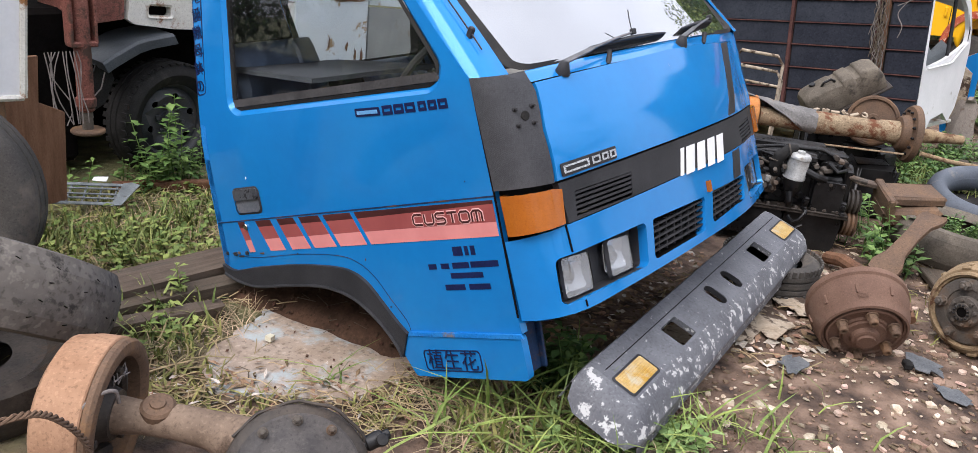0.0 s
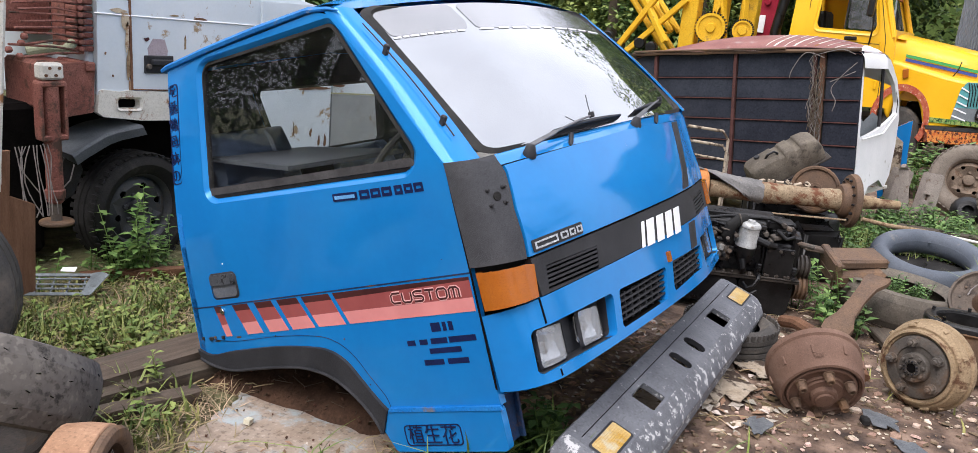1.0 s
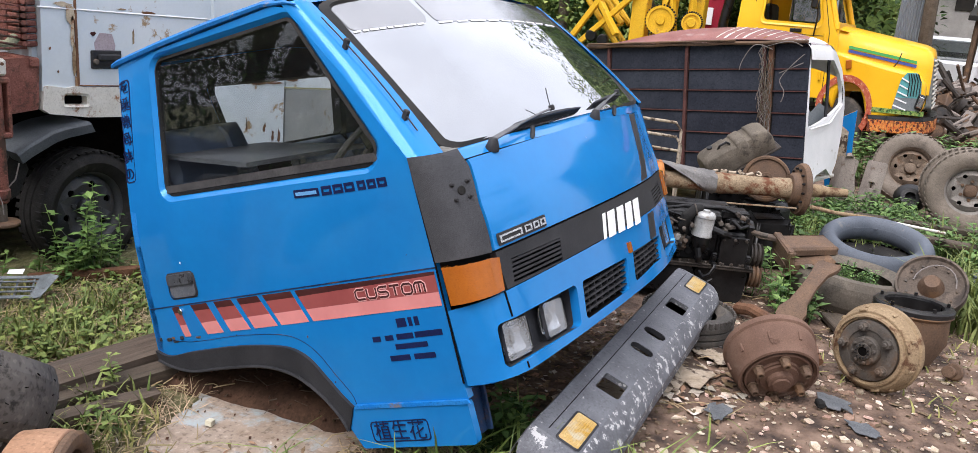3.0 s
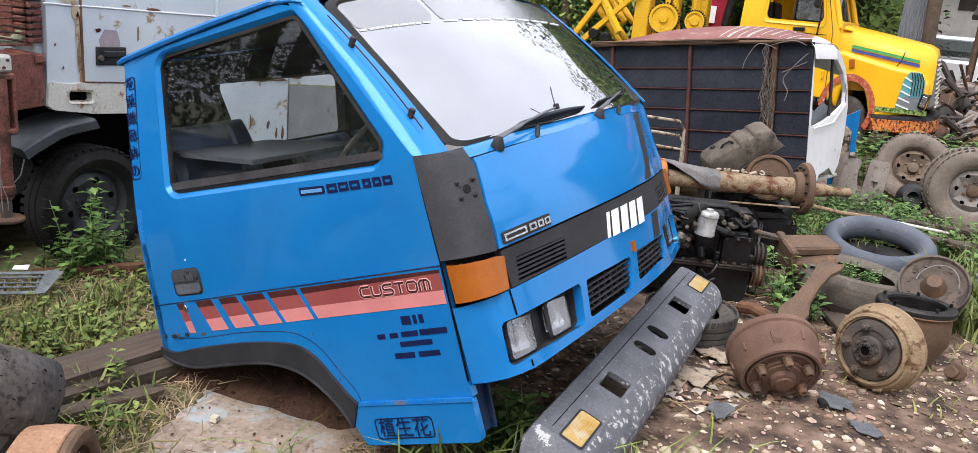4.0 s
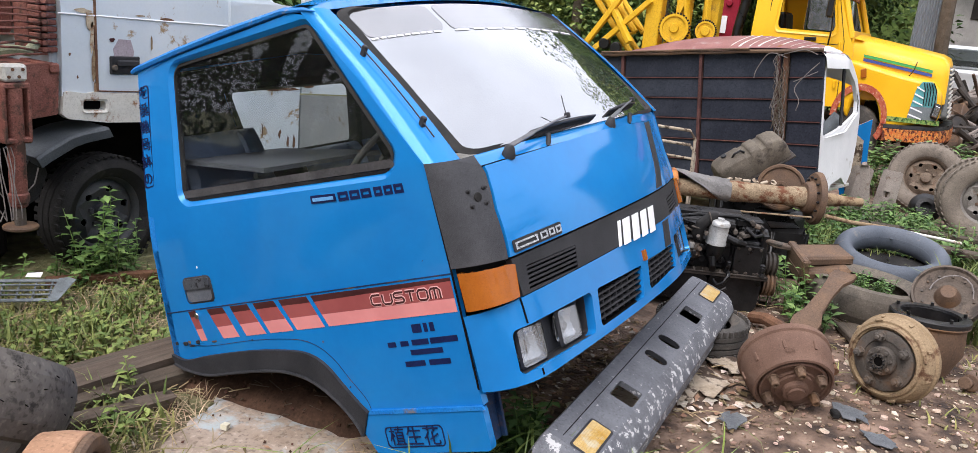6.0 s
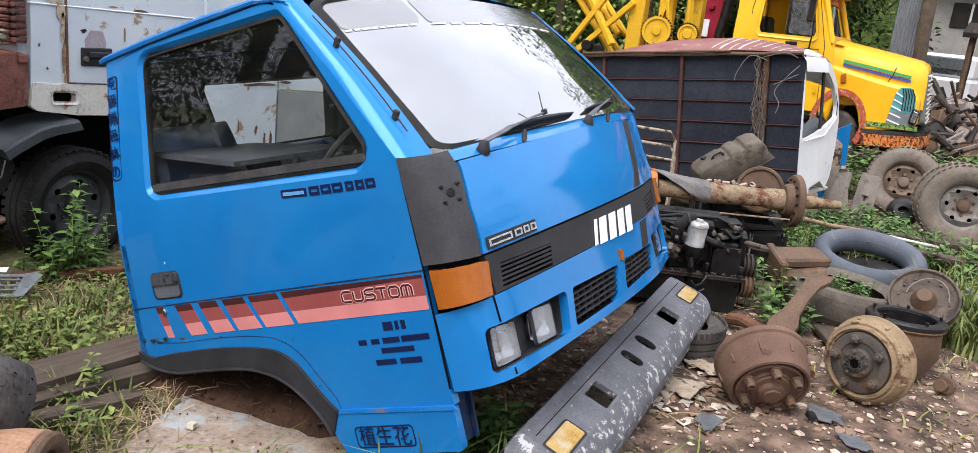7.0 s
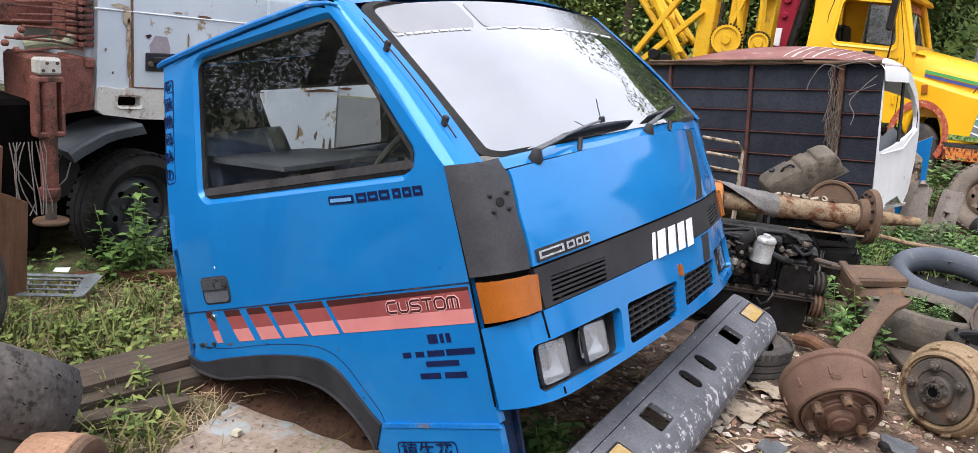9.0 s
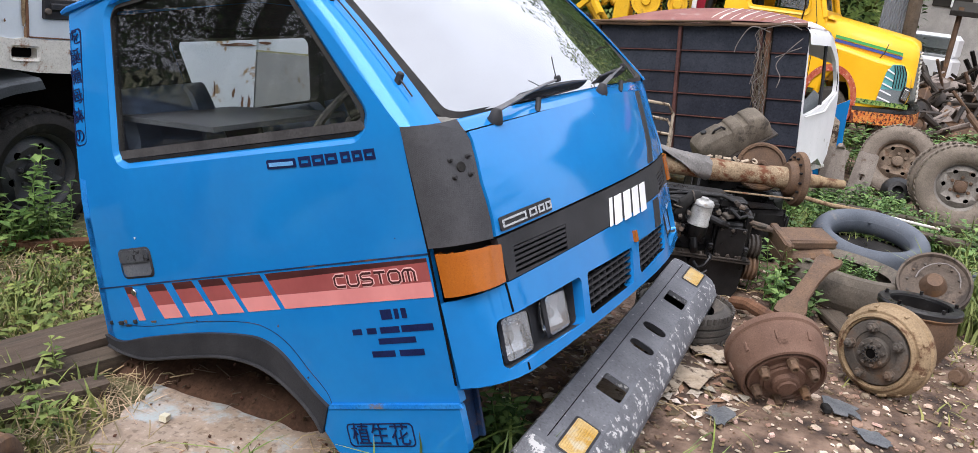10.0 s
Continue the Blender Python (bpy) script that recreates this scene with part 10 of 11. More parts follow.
def litter():
    # torn cardboard and rags between bumper and drums
    rnd = random.Random(21)
    for p, s, rz, mat, label, nm in (((1.62, 0.17, 0.012), 0.26, 20, "card", "torn muddy cardboard on the soil", "torn_cardboard"), ((1.90, 0.06, 0.014), 0.18, 70, "card", "torn muddy cardboard on the soil", "torn_cardboard"), ((1.30, 0.33, 0.012), 0.30, -30, "card", "torn muddy cardboard on the soil", "torn_cardboard"),
                                     ((1.29, -0.11, 0.006), 0.10, 10, "slate", "blue-grey rag trodden into the soil", "rag"), ((1.74, -0.52, 0.008), 0.12, 40, "slate", "blue-grey rag trodden into the soil", "rag"), ((1.55, -0.66, 0.006), 0.08, 70, "slate", "blue-grey rag trodden into the soil", "rag"), ((0.75, -0.55, 0.004), 0.09, 15, "slate", "blue-grey rag trodden into the soil", "rag")):
        n = 21
        pts = [(s * (0.55 + 0.6 * rnd.random()) * math.cos(2 * math.pi * k / n), s * 0.6 * (0.55 + 0.6 * rnd.random()) * math.sin(2 * math.pi * k / n)) for k in range(n)]
        q = rnd.random() * 9
        g = Geo()
        g.sheet(pts, lambda x, y: (x, y, (0.014 if mat == "card" else 0.02) * (1 + noise.noise((x * 14, y * 14, q)))), (), 0.004, 0.04, (0, 0, -1))
        whole(nm, g, M[mat], label, "litter", pose(*p, 0, 0, rz), "litter on the soil", angle=60)
    g = Geo()
    g.box((0.05, 0.035, 0.03), None, 0.006)
    whole("rubber_bung", g, M["rubber"], "small black rubber bung on a rag", "rubber bung", pose(1.66, -0.47, 0.03, 0, 0, 30))
    g = Geo()
    g.tube([(0.05, -0.02, 0.03), (0.20, 0.03, 0.035), (0.42, 0.02, 0.03)], [0.018, 0.014, 0.012], 8)
    whole("stick", g, M["wood"], "short weathered stick by the bumper", "stick")
    # shards and gravel
    g = Geo()
    shard = Geo()
    for k in range(4600):
        x, y = rnd.uniform(0.3, 4.4), rnd.uniform(-2.0, 0.55)
        if y > 0.15 and x < 0.9:
            continue
        far = max(0.6, 1.15 - 0.1 * x)
        s = rnd.uniform(0.006, 0.018) * far if rnd.random() < 0.84 else rnd.uniform(0.02, 0.042) * far
        n = rnd.randint(4, 6)
        a0 = rnd.random() * 6
        ring = [(s * rnd.uniform(0.55, 1.15) * math.cos(a0 + 2 * math.pi * i / n), s * rnd.uniform(0.4, 0.9) * math.sin(a0 + 2 * math.pi * i / n)) for i in range(n)]
        h = s * rnd.uniform(0.10, 0.28)
        m = pose(x, y, lump(x, y) + 0.004, rnd.uniform(-16, 16), rnd.uniform(-16, 16), rnd.uniform(0, 360))
        vs = [(u, v, -h * 0.4) for u, v in ring] + [(u * 0.86, v * 0.86, h) for u, v in ring]
        fs = [tuple(range(n, 2 * n))] + [(i, (i + 1) % n, n + (i + 1) % n, n + i) for i in range(n)]
        (shard if rnd.random() < 0.42 else g).add(vs, fs, m)
    for k in range(2600):
        x, y = rnd.uniform(0.2, 5.0), rnd.uniform(-2.2, 0.5)
        s = rnd.uniform(0.004, 0.010)
        m = pose(x, y, lump(x, y) + 0.003, rnd.uniform(0, 360), rnd.uniform(0, 360), 0)
        vs = [(s, 0, 0), (-s, 0, 0), (0, s * 0.8, 0), (0, -s * 0.8, 0), (0, 0, s * 0.7), (0, 0, -s * 0.7)]
        fs = [(0, 2, 4), (2, 1, 4), (1, 3, 4), (3, 0, 4), (2, 0, 5), (1, 2, 5), (3, 1, 5), (0, 3, 5)]
        g.add(vs, fs, m)
    whole("gravel", g, M["pebble"], "brown gravel and crumbs of stone on the soil", "gravel", kind="stuff", angle=20)
    whole("tile_shards", shard, M["stone"], "pale shards of broken tile scattered on soil", "tile shards", kind="stuff", angle=20)
    for k in range(120):
        x, y = rnd.uniform(0.75, 2.9), rnd.uniform(-1.25, 0.05)
        s = rnd.uniform(0.011, 0.028)
        n = rnd.randint(4, 6)
        a0 = rnd.random() * 6
        ring = [(s * rnd.uniform(0.6, 1.15) * math.cos(a0 + 2 * math.pi * i / n), s * rnd.uniform(0.4, 0.8) * math.sin(a0 + 2 * math.pi * i / n)) for i in range(n)]
        h = s * 0.3
        g = Geo()
        g.add([(u, v, -h * 0.3) for u, v in ring] + [(u * 0.9, v * 0.9, h) for u, v in ring], [tuple(range(n, 2 * n))] + [(i, (i + 1) % n, n + (i + 1) % n, n + i) for i in range(n)])
        whole("stone", g, M["stone_single"], "flat pale stone lying on the soil", "stone", pose(x, y, lump(x, y) + 0.004, rnd.uniform(-12, 12), rnd.uniform(-12, 12), rnd.uniform(0, 360)), "flat stones", angle=20)


M["stone_single"] = surf("pale_flat_stone", (0.34, 0.235, 0.17), (0.62, 0.50, 0.40), 14, (0.75, 0.9), bump=0.25, random_tone=0.6)
litter()

# ---- plants ----


def blades(name, label, spots, mat, seed, height=(0.08, 0.22), width=0.006, bend=0.6):
    """Grass: narrow bent blades in tufts."""
    rnd = random.Random(seed)
    g = Geo()
    for cx, cy, rad, count, hs in spots:
        for _ in range(count):
            r = rad * math.sqrt(rnd.random())
            a = rnd.random() * 6.283
            x, y = cx + r * math.cos(a), cy + r * math.sin(a)
            h = rnd.uniform(*height) * hs
            w = width * rnd.uniform(0.6, 1.3) * (0.6 + 0.6 * hs)
            az, b = rnd.random() * 6.283, bend * rnd.uniform(0.2, 1.4)
            dx, dy = math.cos(az), math.sin(az)
            sx, sy = -dy * w, dx * w
            vs = []
            z0 = lump(x, y) - 0.005
            for k, t in enumerate((0.0, 0.4, 0.75, 1.0)):
                o = h * b * t * t
                z = z0 + h * (t - 0.35 * b * t * t)
                ww = (1.0, 0.9, 0.6, 0.0)[k]
                if k < 3:
                    vs += [(x + dx * o - sx * ww, y + dy * o - sy * ww, z), (x + dx * o + sx * ww, y + dy * o + sy * ww, z)]
                else:
                    vs.append((x + dx * o, y + dy * o, z))
            g.add(vs, [(0, 1, 3, 2), (2, 3, 5, 4), (4, 5, 6)])
    return whole(name, g, mat, label, "grass", kind="stuff", angle=80)


def leaf_quads(g, p, d, up, length, wid, fold=0.25):
    """One leaf with a pointed tip, folded along its rib."""
    d = d.normalized()
    s = d.cross(up)
    if s.length < 0.05:
        s = d.cross(Vector((1, 0, 0)))
    s.normalize()
    n = s.cross(d)
    a, b, c = p, p + d * length * 0.5, p + d * length - n * length * 0.12
    l, r = b + s * wid + n * wid * fold, b - s * wid + n * wid * fold
    g.add([a, l, c, r, b], [(0, 4, 1), (1, 4, 2), (0, 3, 4), (4, 3, 2)])


def weeds(name, label, spots, mat, seed, group=""):
    """Broad-leaved weeds: stems with leaves, many to a patch."""
    rnd = random.Random(seed)
    g = Geo()
    for cx, cy, rad, count, h0, leaf in spots:
        for _ in range(count):
            r, a = rad * math.sqrt(rnd.random()), rnd.random() * 6.283
            x, y = cx + r * math.cos(a), cy + r * math.sin(a)
            h = h0 * rnd.uniform(0.5, 1.2)
            if math.hypot(x - 4.30, y + 0.385) < 0.44:
                continue
            top = Vector((x + rnd.uniform(-0.3, 0.3) * h, y + rnd.uniform(-0.3, 0.3) * h, lump(x, y) + h))
            base = Vector((x, y, lump(x, y) - 0.01))
            g.tube([base, (base + top) / 2 + Vector((rnd.uniform(-0.02, 0.02), rnd.uniform(-0.02, 0.02), 0)), top], [0.004, 0.003, 0.0015], 4, False)
            n = max(5, int(h / leaf * 3.2))
            for k in range(n):
                t = 0.2 + 0.8 * (k + rnd.random()) / n
                p = base.lerp(top, min(1, t))
                az = k * 2.4 + rnd.uniform(-0.5, 0.5)
                d = Vector((math.cos(az), math.sin(az), rnd.uniform(-0.15, 0.6)))
                leaf_quads(g, p, d, Vector((0, 0, 1)), leaf * rnd.uniform(0.7, 1.3), leaf * rnd.uniform(0.22, 0.36))
    return whole(name, g, mat, label, "weeds", kind="stuff", angle=80)


blades("grass", "short fresh grass behind the planks", [(0.3, 2.60, 0.6, 260, 0.45), (-0.35, 2.60, 0.5, 140, 0.5), (-0.05, 2.55, 0.16, 90, 0.8), (-0.3, 2.80, 0.12, 60, 0.8), (0.25, 2.70, 0.14, 70, 0.8), (0.9, 2.6, 0.5, 160, 0.5), (-0.45, 1.85, 0.30, 150, 0.7), (-0.30, 1.93, 0.06, 26, 0.9), (0.0, 2.9, 0.5, 90, 0.5)], M["grass"], 1)
blades("dry_grass", "yellowing grass and straw on the ground", [(0.3, 2.65, 0.7, 800, 0.5), (-0.3, 2.55, 0.6, 520, 0.5), (-0.48, 1.85, 0.34, 320, 0.6), (-0.58, 1.35, 0.18, 110, 0.5), (-0.45, 1.05, 0.14, 70, 0.45), (-0.16, 0.82, 0.14, 70, 0.45), (0.10, 0.46, 0.22, 160, 0.7), (2.6, -0.9, 0.8, 200, 0.4)], M["grass_dry"], 2, bend=1.2)
blades("long_grass", "long fresh grass in front of the cab step", [(0.05, 0.44, 0.16, 34, 1.0), (0.20, 0.30, 0.10, 26, 1.0), (0.10, 0.20, 0.10, 26, 0.9), (0.26, 0.10, 0.08, 14, 0.7), (-0.12, 0.55, 0.10, 10, 0.9), (0.42, 0.02, 0.06, 16, 0.9), (0.68, -0.12, 0.14, 10, 0.6), (-0.02, 0.22, 0.22, 26, 0.8), (-0.17, 1.06, 0.035, 9, 0.55), (0.66, -0.25, 0.08, 8, 0.7), (0.95, -0.30, 0.3, 10, 0.45)], surf("bright_grass_blades", (0.15, 0.225, 0.045), (0.27, 0.34, 0.10), 5, (0.4, 0.6), bump=0.0, island=0.4), 3, (0.14, 0.38), 0.0050, 1.4)
blades("short_grass", "short green grass round the cab step", [(0.04, 0.42, 0.20, 90, 0.5), (0.22, 0.26, 0.14, 50, 0.5), (-0.02, 0.18, 0.25, 60, 0.5), (0.70, -0.10, 0.16, 40, 0.35), (0.50, -0.02, 0.12, 24, 0.45)], surf("yellow_green_grass", (0.13, 0.18, 0.04), (0.24, 0.28, 0.09), 5, (0.5, 0.7), bump=0.0, island=0.4), 13, (0.10, 0.24), 0.0040, 1.2)
blades("dead_grass", "straw-brown dead grass matted at the cab step", [(0.05, 0.44, 0.26, 460, 0.5), (0.25, 0.20, 0.22, 260, 0.5), (0.12, 0.72, 0.13, 170, 0.45), (0.0, 0.15, 0.3, 260, 0.5), (-0.52, 1.6, 0.16, 130, 0.4), (-0.15, 1.72, 0.16, 160, 0.4), (0.3, 2.45, 0.5, 420, 0.45), (-0.2, 2.5, 0.5, 420, 0.45), (0.4, 2.9, 0.5, 320, 0.45)], surf("dead_straw_grass", (0.28, 0.21, 0.125), (0.48, 0.38, 0.24), 6, (0.8, 0.95), bump=0.0, island=0.45), 14, (0.10, 0.26), 0.003, 1.9)
weeds("step_weeds", "low broad-leaved weeds by the bumper's end", [(0.22, 0.15, 0.09, 16, 0.10, 0.055), (0.36, 0.04, 0.09, 16, 0.10, 0.055), (0.42, -0.04, 0.06, 7, 0.08, 0.05), (0.12, 0.30, 0.10, 5, 0.10, 0.05)], surf("pale_weed_leaves", (0.16, 0.26, 0.08), (0.25, 0.36, 0.13), 9, (0.45, 0.65), bump=0.0, island=0.35), 15)
blades("far_grass", "grass at the yard's edge by scrap parts", [(4.0, -1.25, 0.5, 600, 1.3), (3.4, -1.15, 0.25, 200, 1.2), (5.2, -1.3, 0.6, 500, 1.2), (4.9, 0.0, 0.6, 400, 0.8)], M["grass"], 4, (0.12, 0.34), 0.007, 0.7)
weeds("weeds", "green broad-leaved weeds between the scrap parts", [(4.9, 0.05, 0.75, 110, 0.26, 0.06), (5.3, -0.4, 0.55, 90, 0.24, 0.06), (5.66, 0.02, 0.16, 40, 0.30, 0.06), (5.9, -0.35, 0.2, 34, 0.28, 0.06), (3.25, 0.12, 0.28, 16, 0.28, 0.06), (2.95, -0.05, 0.16, 12, 0.20, 0.07), (3.40, -0.36, 0.17, 60, 0.24, 0.028), (5.4, 0.5, 0.5, 60, 0.24, 0.07), (4.7, -0.9, 0.5, 60, 0.26, 0.07), (7.9, -1.9, 0.7, 90, 0.5, 0.12), (8.6, -0.3, 0.8, 110, 0.5, 0.13), (9.8, -1.2, 0.6, 80, 0.5, 0.11), (6.3, -0.35, 0.3, 40, 0.16, 0.06), (5.6, -0.9, 0.4, 60, 0.18, 0.06), (2.72, -0.12, 0.14, 14, 0.2, 0.07)], M["leaf"], 5)
weeds("wheel_weeds", "tall leafy weeds growing by the white truck's wheel", [(0.55, 3.24, 0.09, 8, 0.46, 0.07), (0.74, 3.20, 0.05, 3, 0.28, 0.05), (0.42, 3.24, 0.14, 18, 0.19, 0.065), (0.10, 3.35, 0.06, 2, 0.26, 0.05), (0.64, 3.22, 0.08, 6, 0.22, 0.06)], surf("fresh_weed_leaves", (0.10, 0.19, 0.045), (0.17, 0.27, 0.08), 9, (0.45, 0.65), bump=0.0, island=0.35), 6)
weeds("low_weeds", "low leafy weeds and creepers behind the planks", [(0.30, 2.62, 0.55, 75, 0.08, 0.05), (-0.30, 2.55, 0.5, 60, 0.08, 0.05), (-0.05, 2.5, 0.25, 24, 0.10, 0.055), (-0.45, 1.75, 0.18, 18, 0.08, 0.045), (-0.22, 1.90, 0.04, 2, 0.20, 0.045), (0.75, 2.75, 0.4, 60, 0.09, 0.05)], surf("low_weed_leaves", (0.13, 0.19, 0.045), (0.22, 0.27, 0.08), 9, (0.5, 0.7), bump=0.0, island=0.4), 8)
weeds("shade_weeds", "dark leafy weeds between cab and bumper", [(0.36, 0.47, 0.08, 30, 0.24, 0.05), (0.54, 0.47, 0.05, 5, 0.16, 0.045)], M["leaf_dark"], 7)


def sticks():
    """Dry stalks and twigs lying about."""
    rnd = random.Random(31)
    g = Geo()
    for cx, cy, rad, count in ((-0.35, 1.6, 0.4, 120), (0.15, 1.85, 0.35, 90), (-0.52, 1.30, 0.2, 110), (-0.38, 1.02, 0.18, 110), (-0.12, 0.84, 0.18, 110), (0.12, 0.72, 0.14, 90), (0.3, 2.7, 0.7, 120), (0.55, 1.25, 0.3, 50), (1.6, 0.15, 0.5, 70), (0.7, 3.0, 0.4, 60), (4.9, -0.2, 0.7, 160), (3.0, -0.2, 0.5, 60)):
        for _ in range(count):
            a, r = rnd.random() * 6.283, rad * math.sqrt(rnd.random())
            x, y = cx + r * math.cos(a), cy + r * math.sin(a)
            b, ln = rnd.random() * 6.283, rnd.uniform(0.05, 0.16)
            z = lump(x, y) + rnd.uniform(0.004, 0.03)
            if -0.5 < x < 0.65 and 0.9 < y < 1.75:
                if rnd.random() < 0.72:
                    continue
                z += 0.035
            q = (x + ln * math.cos(b), y + ln * math.sin(b), z + rnd.uniform(-0.01, 0.02))
            mid = ((x + q[0]) / 2 + rnd.uniform(-0.012, 0.012), (y + q[1]) / 2 + rnd.uniform(-0.012, 0.012), (z + q[2]) / 2 + 0.008)
            g.tube([(x, y, z), mid, q], rnd.uniform(0.0012, 0.0032), 4, False)
    whole("dry_stalks", g, M["straw"], "dry stalks and twigs strewn over the ground", "stalks", kind="stuff", angle=80)


sticks()


def leaf_litter():
    """Dead leaves and paper scraps blown under the cab's nose and along the bumper."""
    rnd = random.Random(91)
    brown, pale = Geo(), Geo()
    for _ in range(1500):
        x, y = rnd.uniform(0.35, 2.2), rnd.uniform(0.22, 1.0)
        p = Vector((x, y, lump(x, y) + rnd.uniform(0.004, 0.025)))
        a = rnd.random() * 6.283
        d = Vector((math.cos(a), math.sin(a), rnd.uniform(-0.2, 0.3)))
        n = Vector((rnd.uniform(-0.5, 0.5), rnd.uniform(-0.5, 0.5), 1))
        leaf_quads(brown if rnd.random() < 0.85 else pale, p, d, n, rnd.uniform(0.018, 0.055), rnd.uniform(0.005, 0.014), rnd.uniform(-0.4, 0.5))
    for _ in range(160):
        x, y = rnd.uniform(1.15, 2.3), rnd.uniform(-0.15, 0.3)
        a = rnd.random() * 6.283
        leaf_quads(brown if rnd.random() < 0.5 else pale, Vector((x, y, lump(x, y) + 0.01)), Vector((math.cos(a), math.sin(a), 0.05)), Vector((0, 0, 1)), rnd.uniform(0.03, 0.09), rnd.uniform(0.010, 0.03), 0.2)
    for _ in range(320):
        t, side = rnd.random(), rnd.gauss(0, 0.06)
        x, y = -0.60 + 0.56 * t ** 1.3 + side, 1.52 - 0.70 * t + side
        a = rnd.random() * 6.283
        leaf_quads(brown if rnd.random() < 0.82 else pale, Vector((x, y, lump(x, y) + rnd.uniform(0.006, 0.03))), Vector((math.cos(a), math.sin(a), rnd.uniform(-0.1, 0.3))), Vector((rnd.uniform(-0.5, 0.5), 0, 1)), rnd.uniform(0.02, 0.07), rnd.uniform(0.003, 0.010), 0.2)
    whole("dead_leaves", brown, surf("dead_brown_leaves", (0.16, 0.10, 0.055), (0.30, 0.20, 0.12), 9, (0.8, 0.95), bump=0.0, island=0.5), "brown dead leaves under the cab's nose", "leaves", kind="stuff", angle=80)
    whole("paper_scraps", pale, surf("dirty_pale_scraps", (0.36, 0.31, 0.25), (0.58, 0.52, 0.44), 9, (0.8, 0.95), bump=0.0, island=0.4), "pale paper and leaf scraps along the bumper", "litter", kind="stuff", angle=80)


leaf_litter()


def clump_bank(name, label, centres, mat, seed, leaf=0.16, category="bushes"):
    """A bank of foliage: many leaves round scattered clump centres, with gaps."""
    rnd = random.Random(seed)
    g = Geo()
    for c, rad, count in centres:
        c = Vector(c)
        for _ in range(count):
            d = Vector((rnd.gauss(0, 1), rnd.gauss(0, 1), rnd.gauss(0, 0.8))).normalized()
            p = c + d * rad * (0.55 + 0.5 * rnd.random() ** 0.6)
            if p.z < 0.0:
                continue
            dd = (d + Vector((rnd.uniform(-1, 1), rnd.uniform(-1, 1), rnd.uniform(-0.9, 0.4)))).normalized()
            leaf_quads(g, p, dd, Vector((rnd.uniform(-0.4, 0.4), rnd.uniform(-0.4, 0.4), 1)), leaf * rnd.uniform(0.6, 1.4), leaf * rnd.uniform(0.2, 0.4))
    return whole(name, g, mat, label, category, kind="stuff", angle=80)


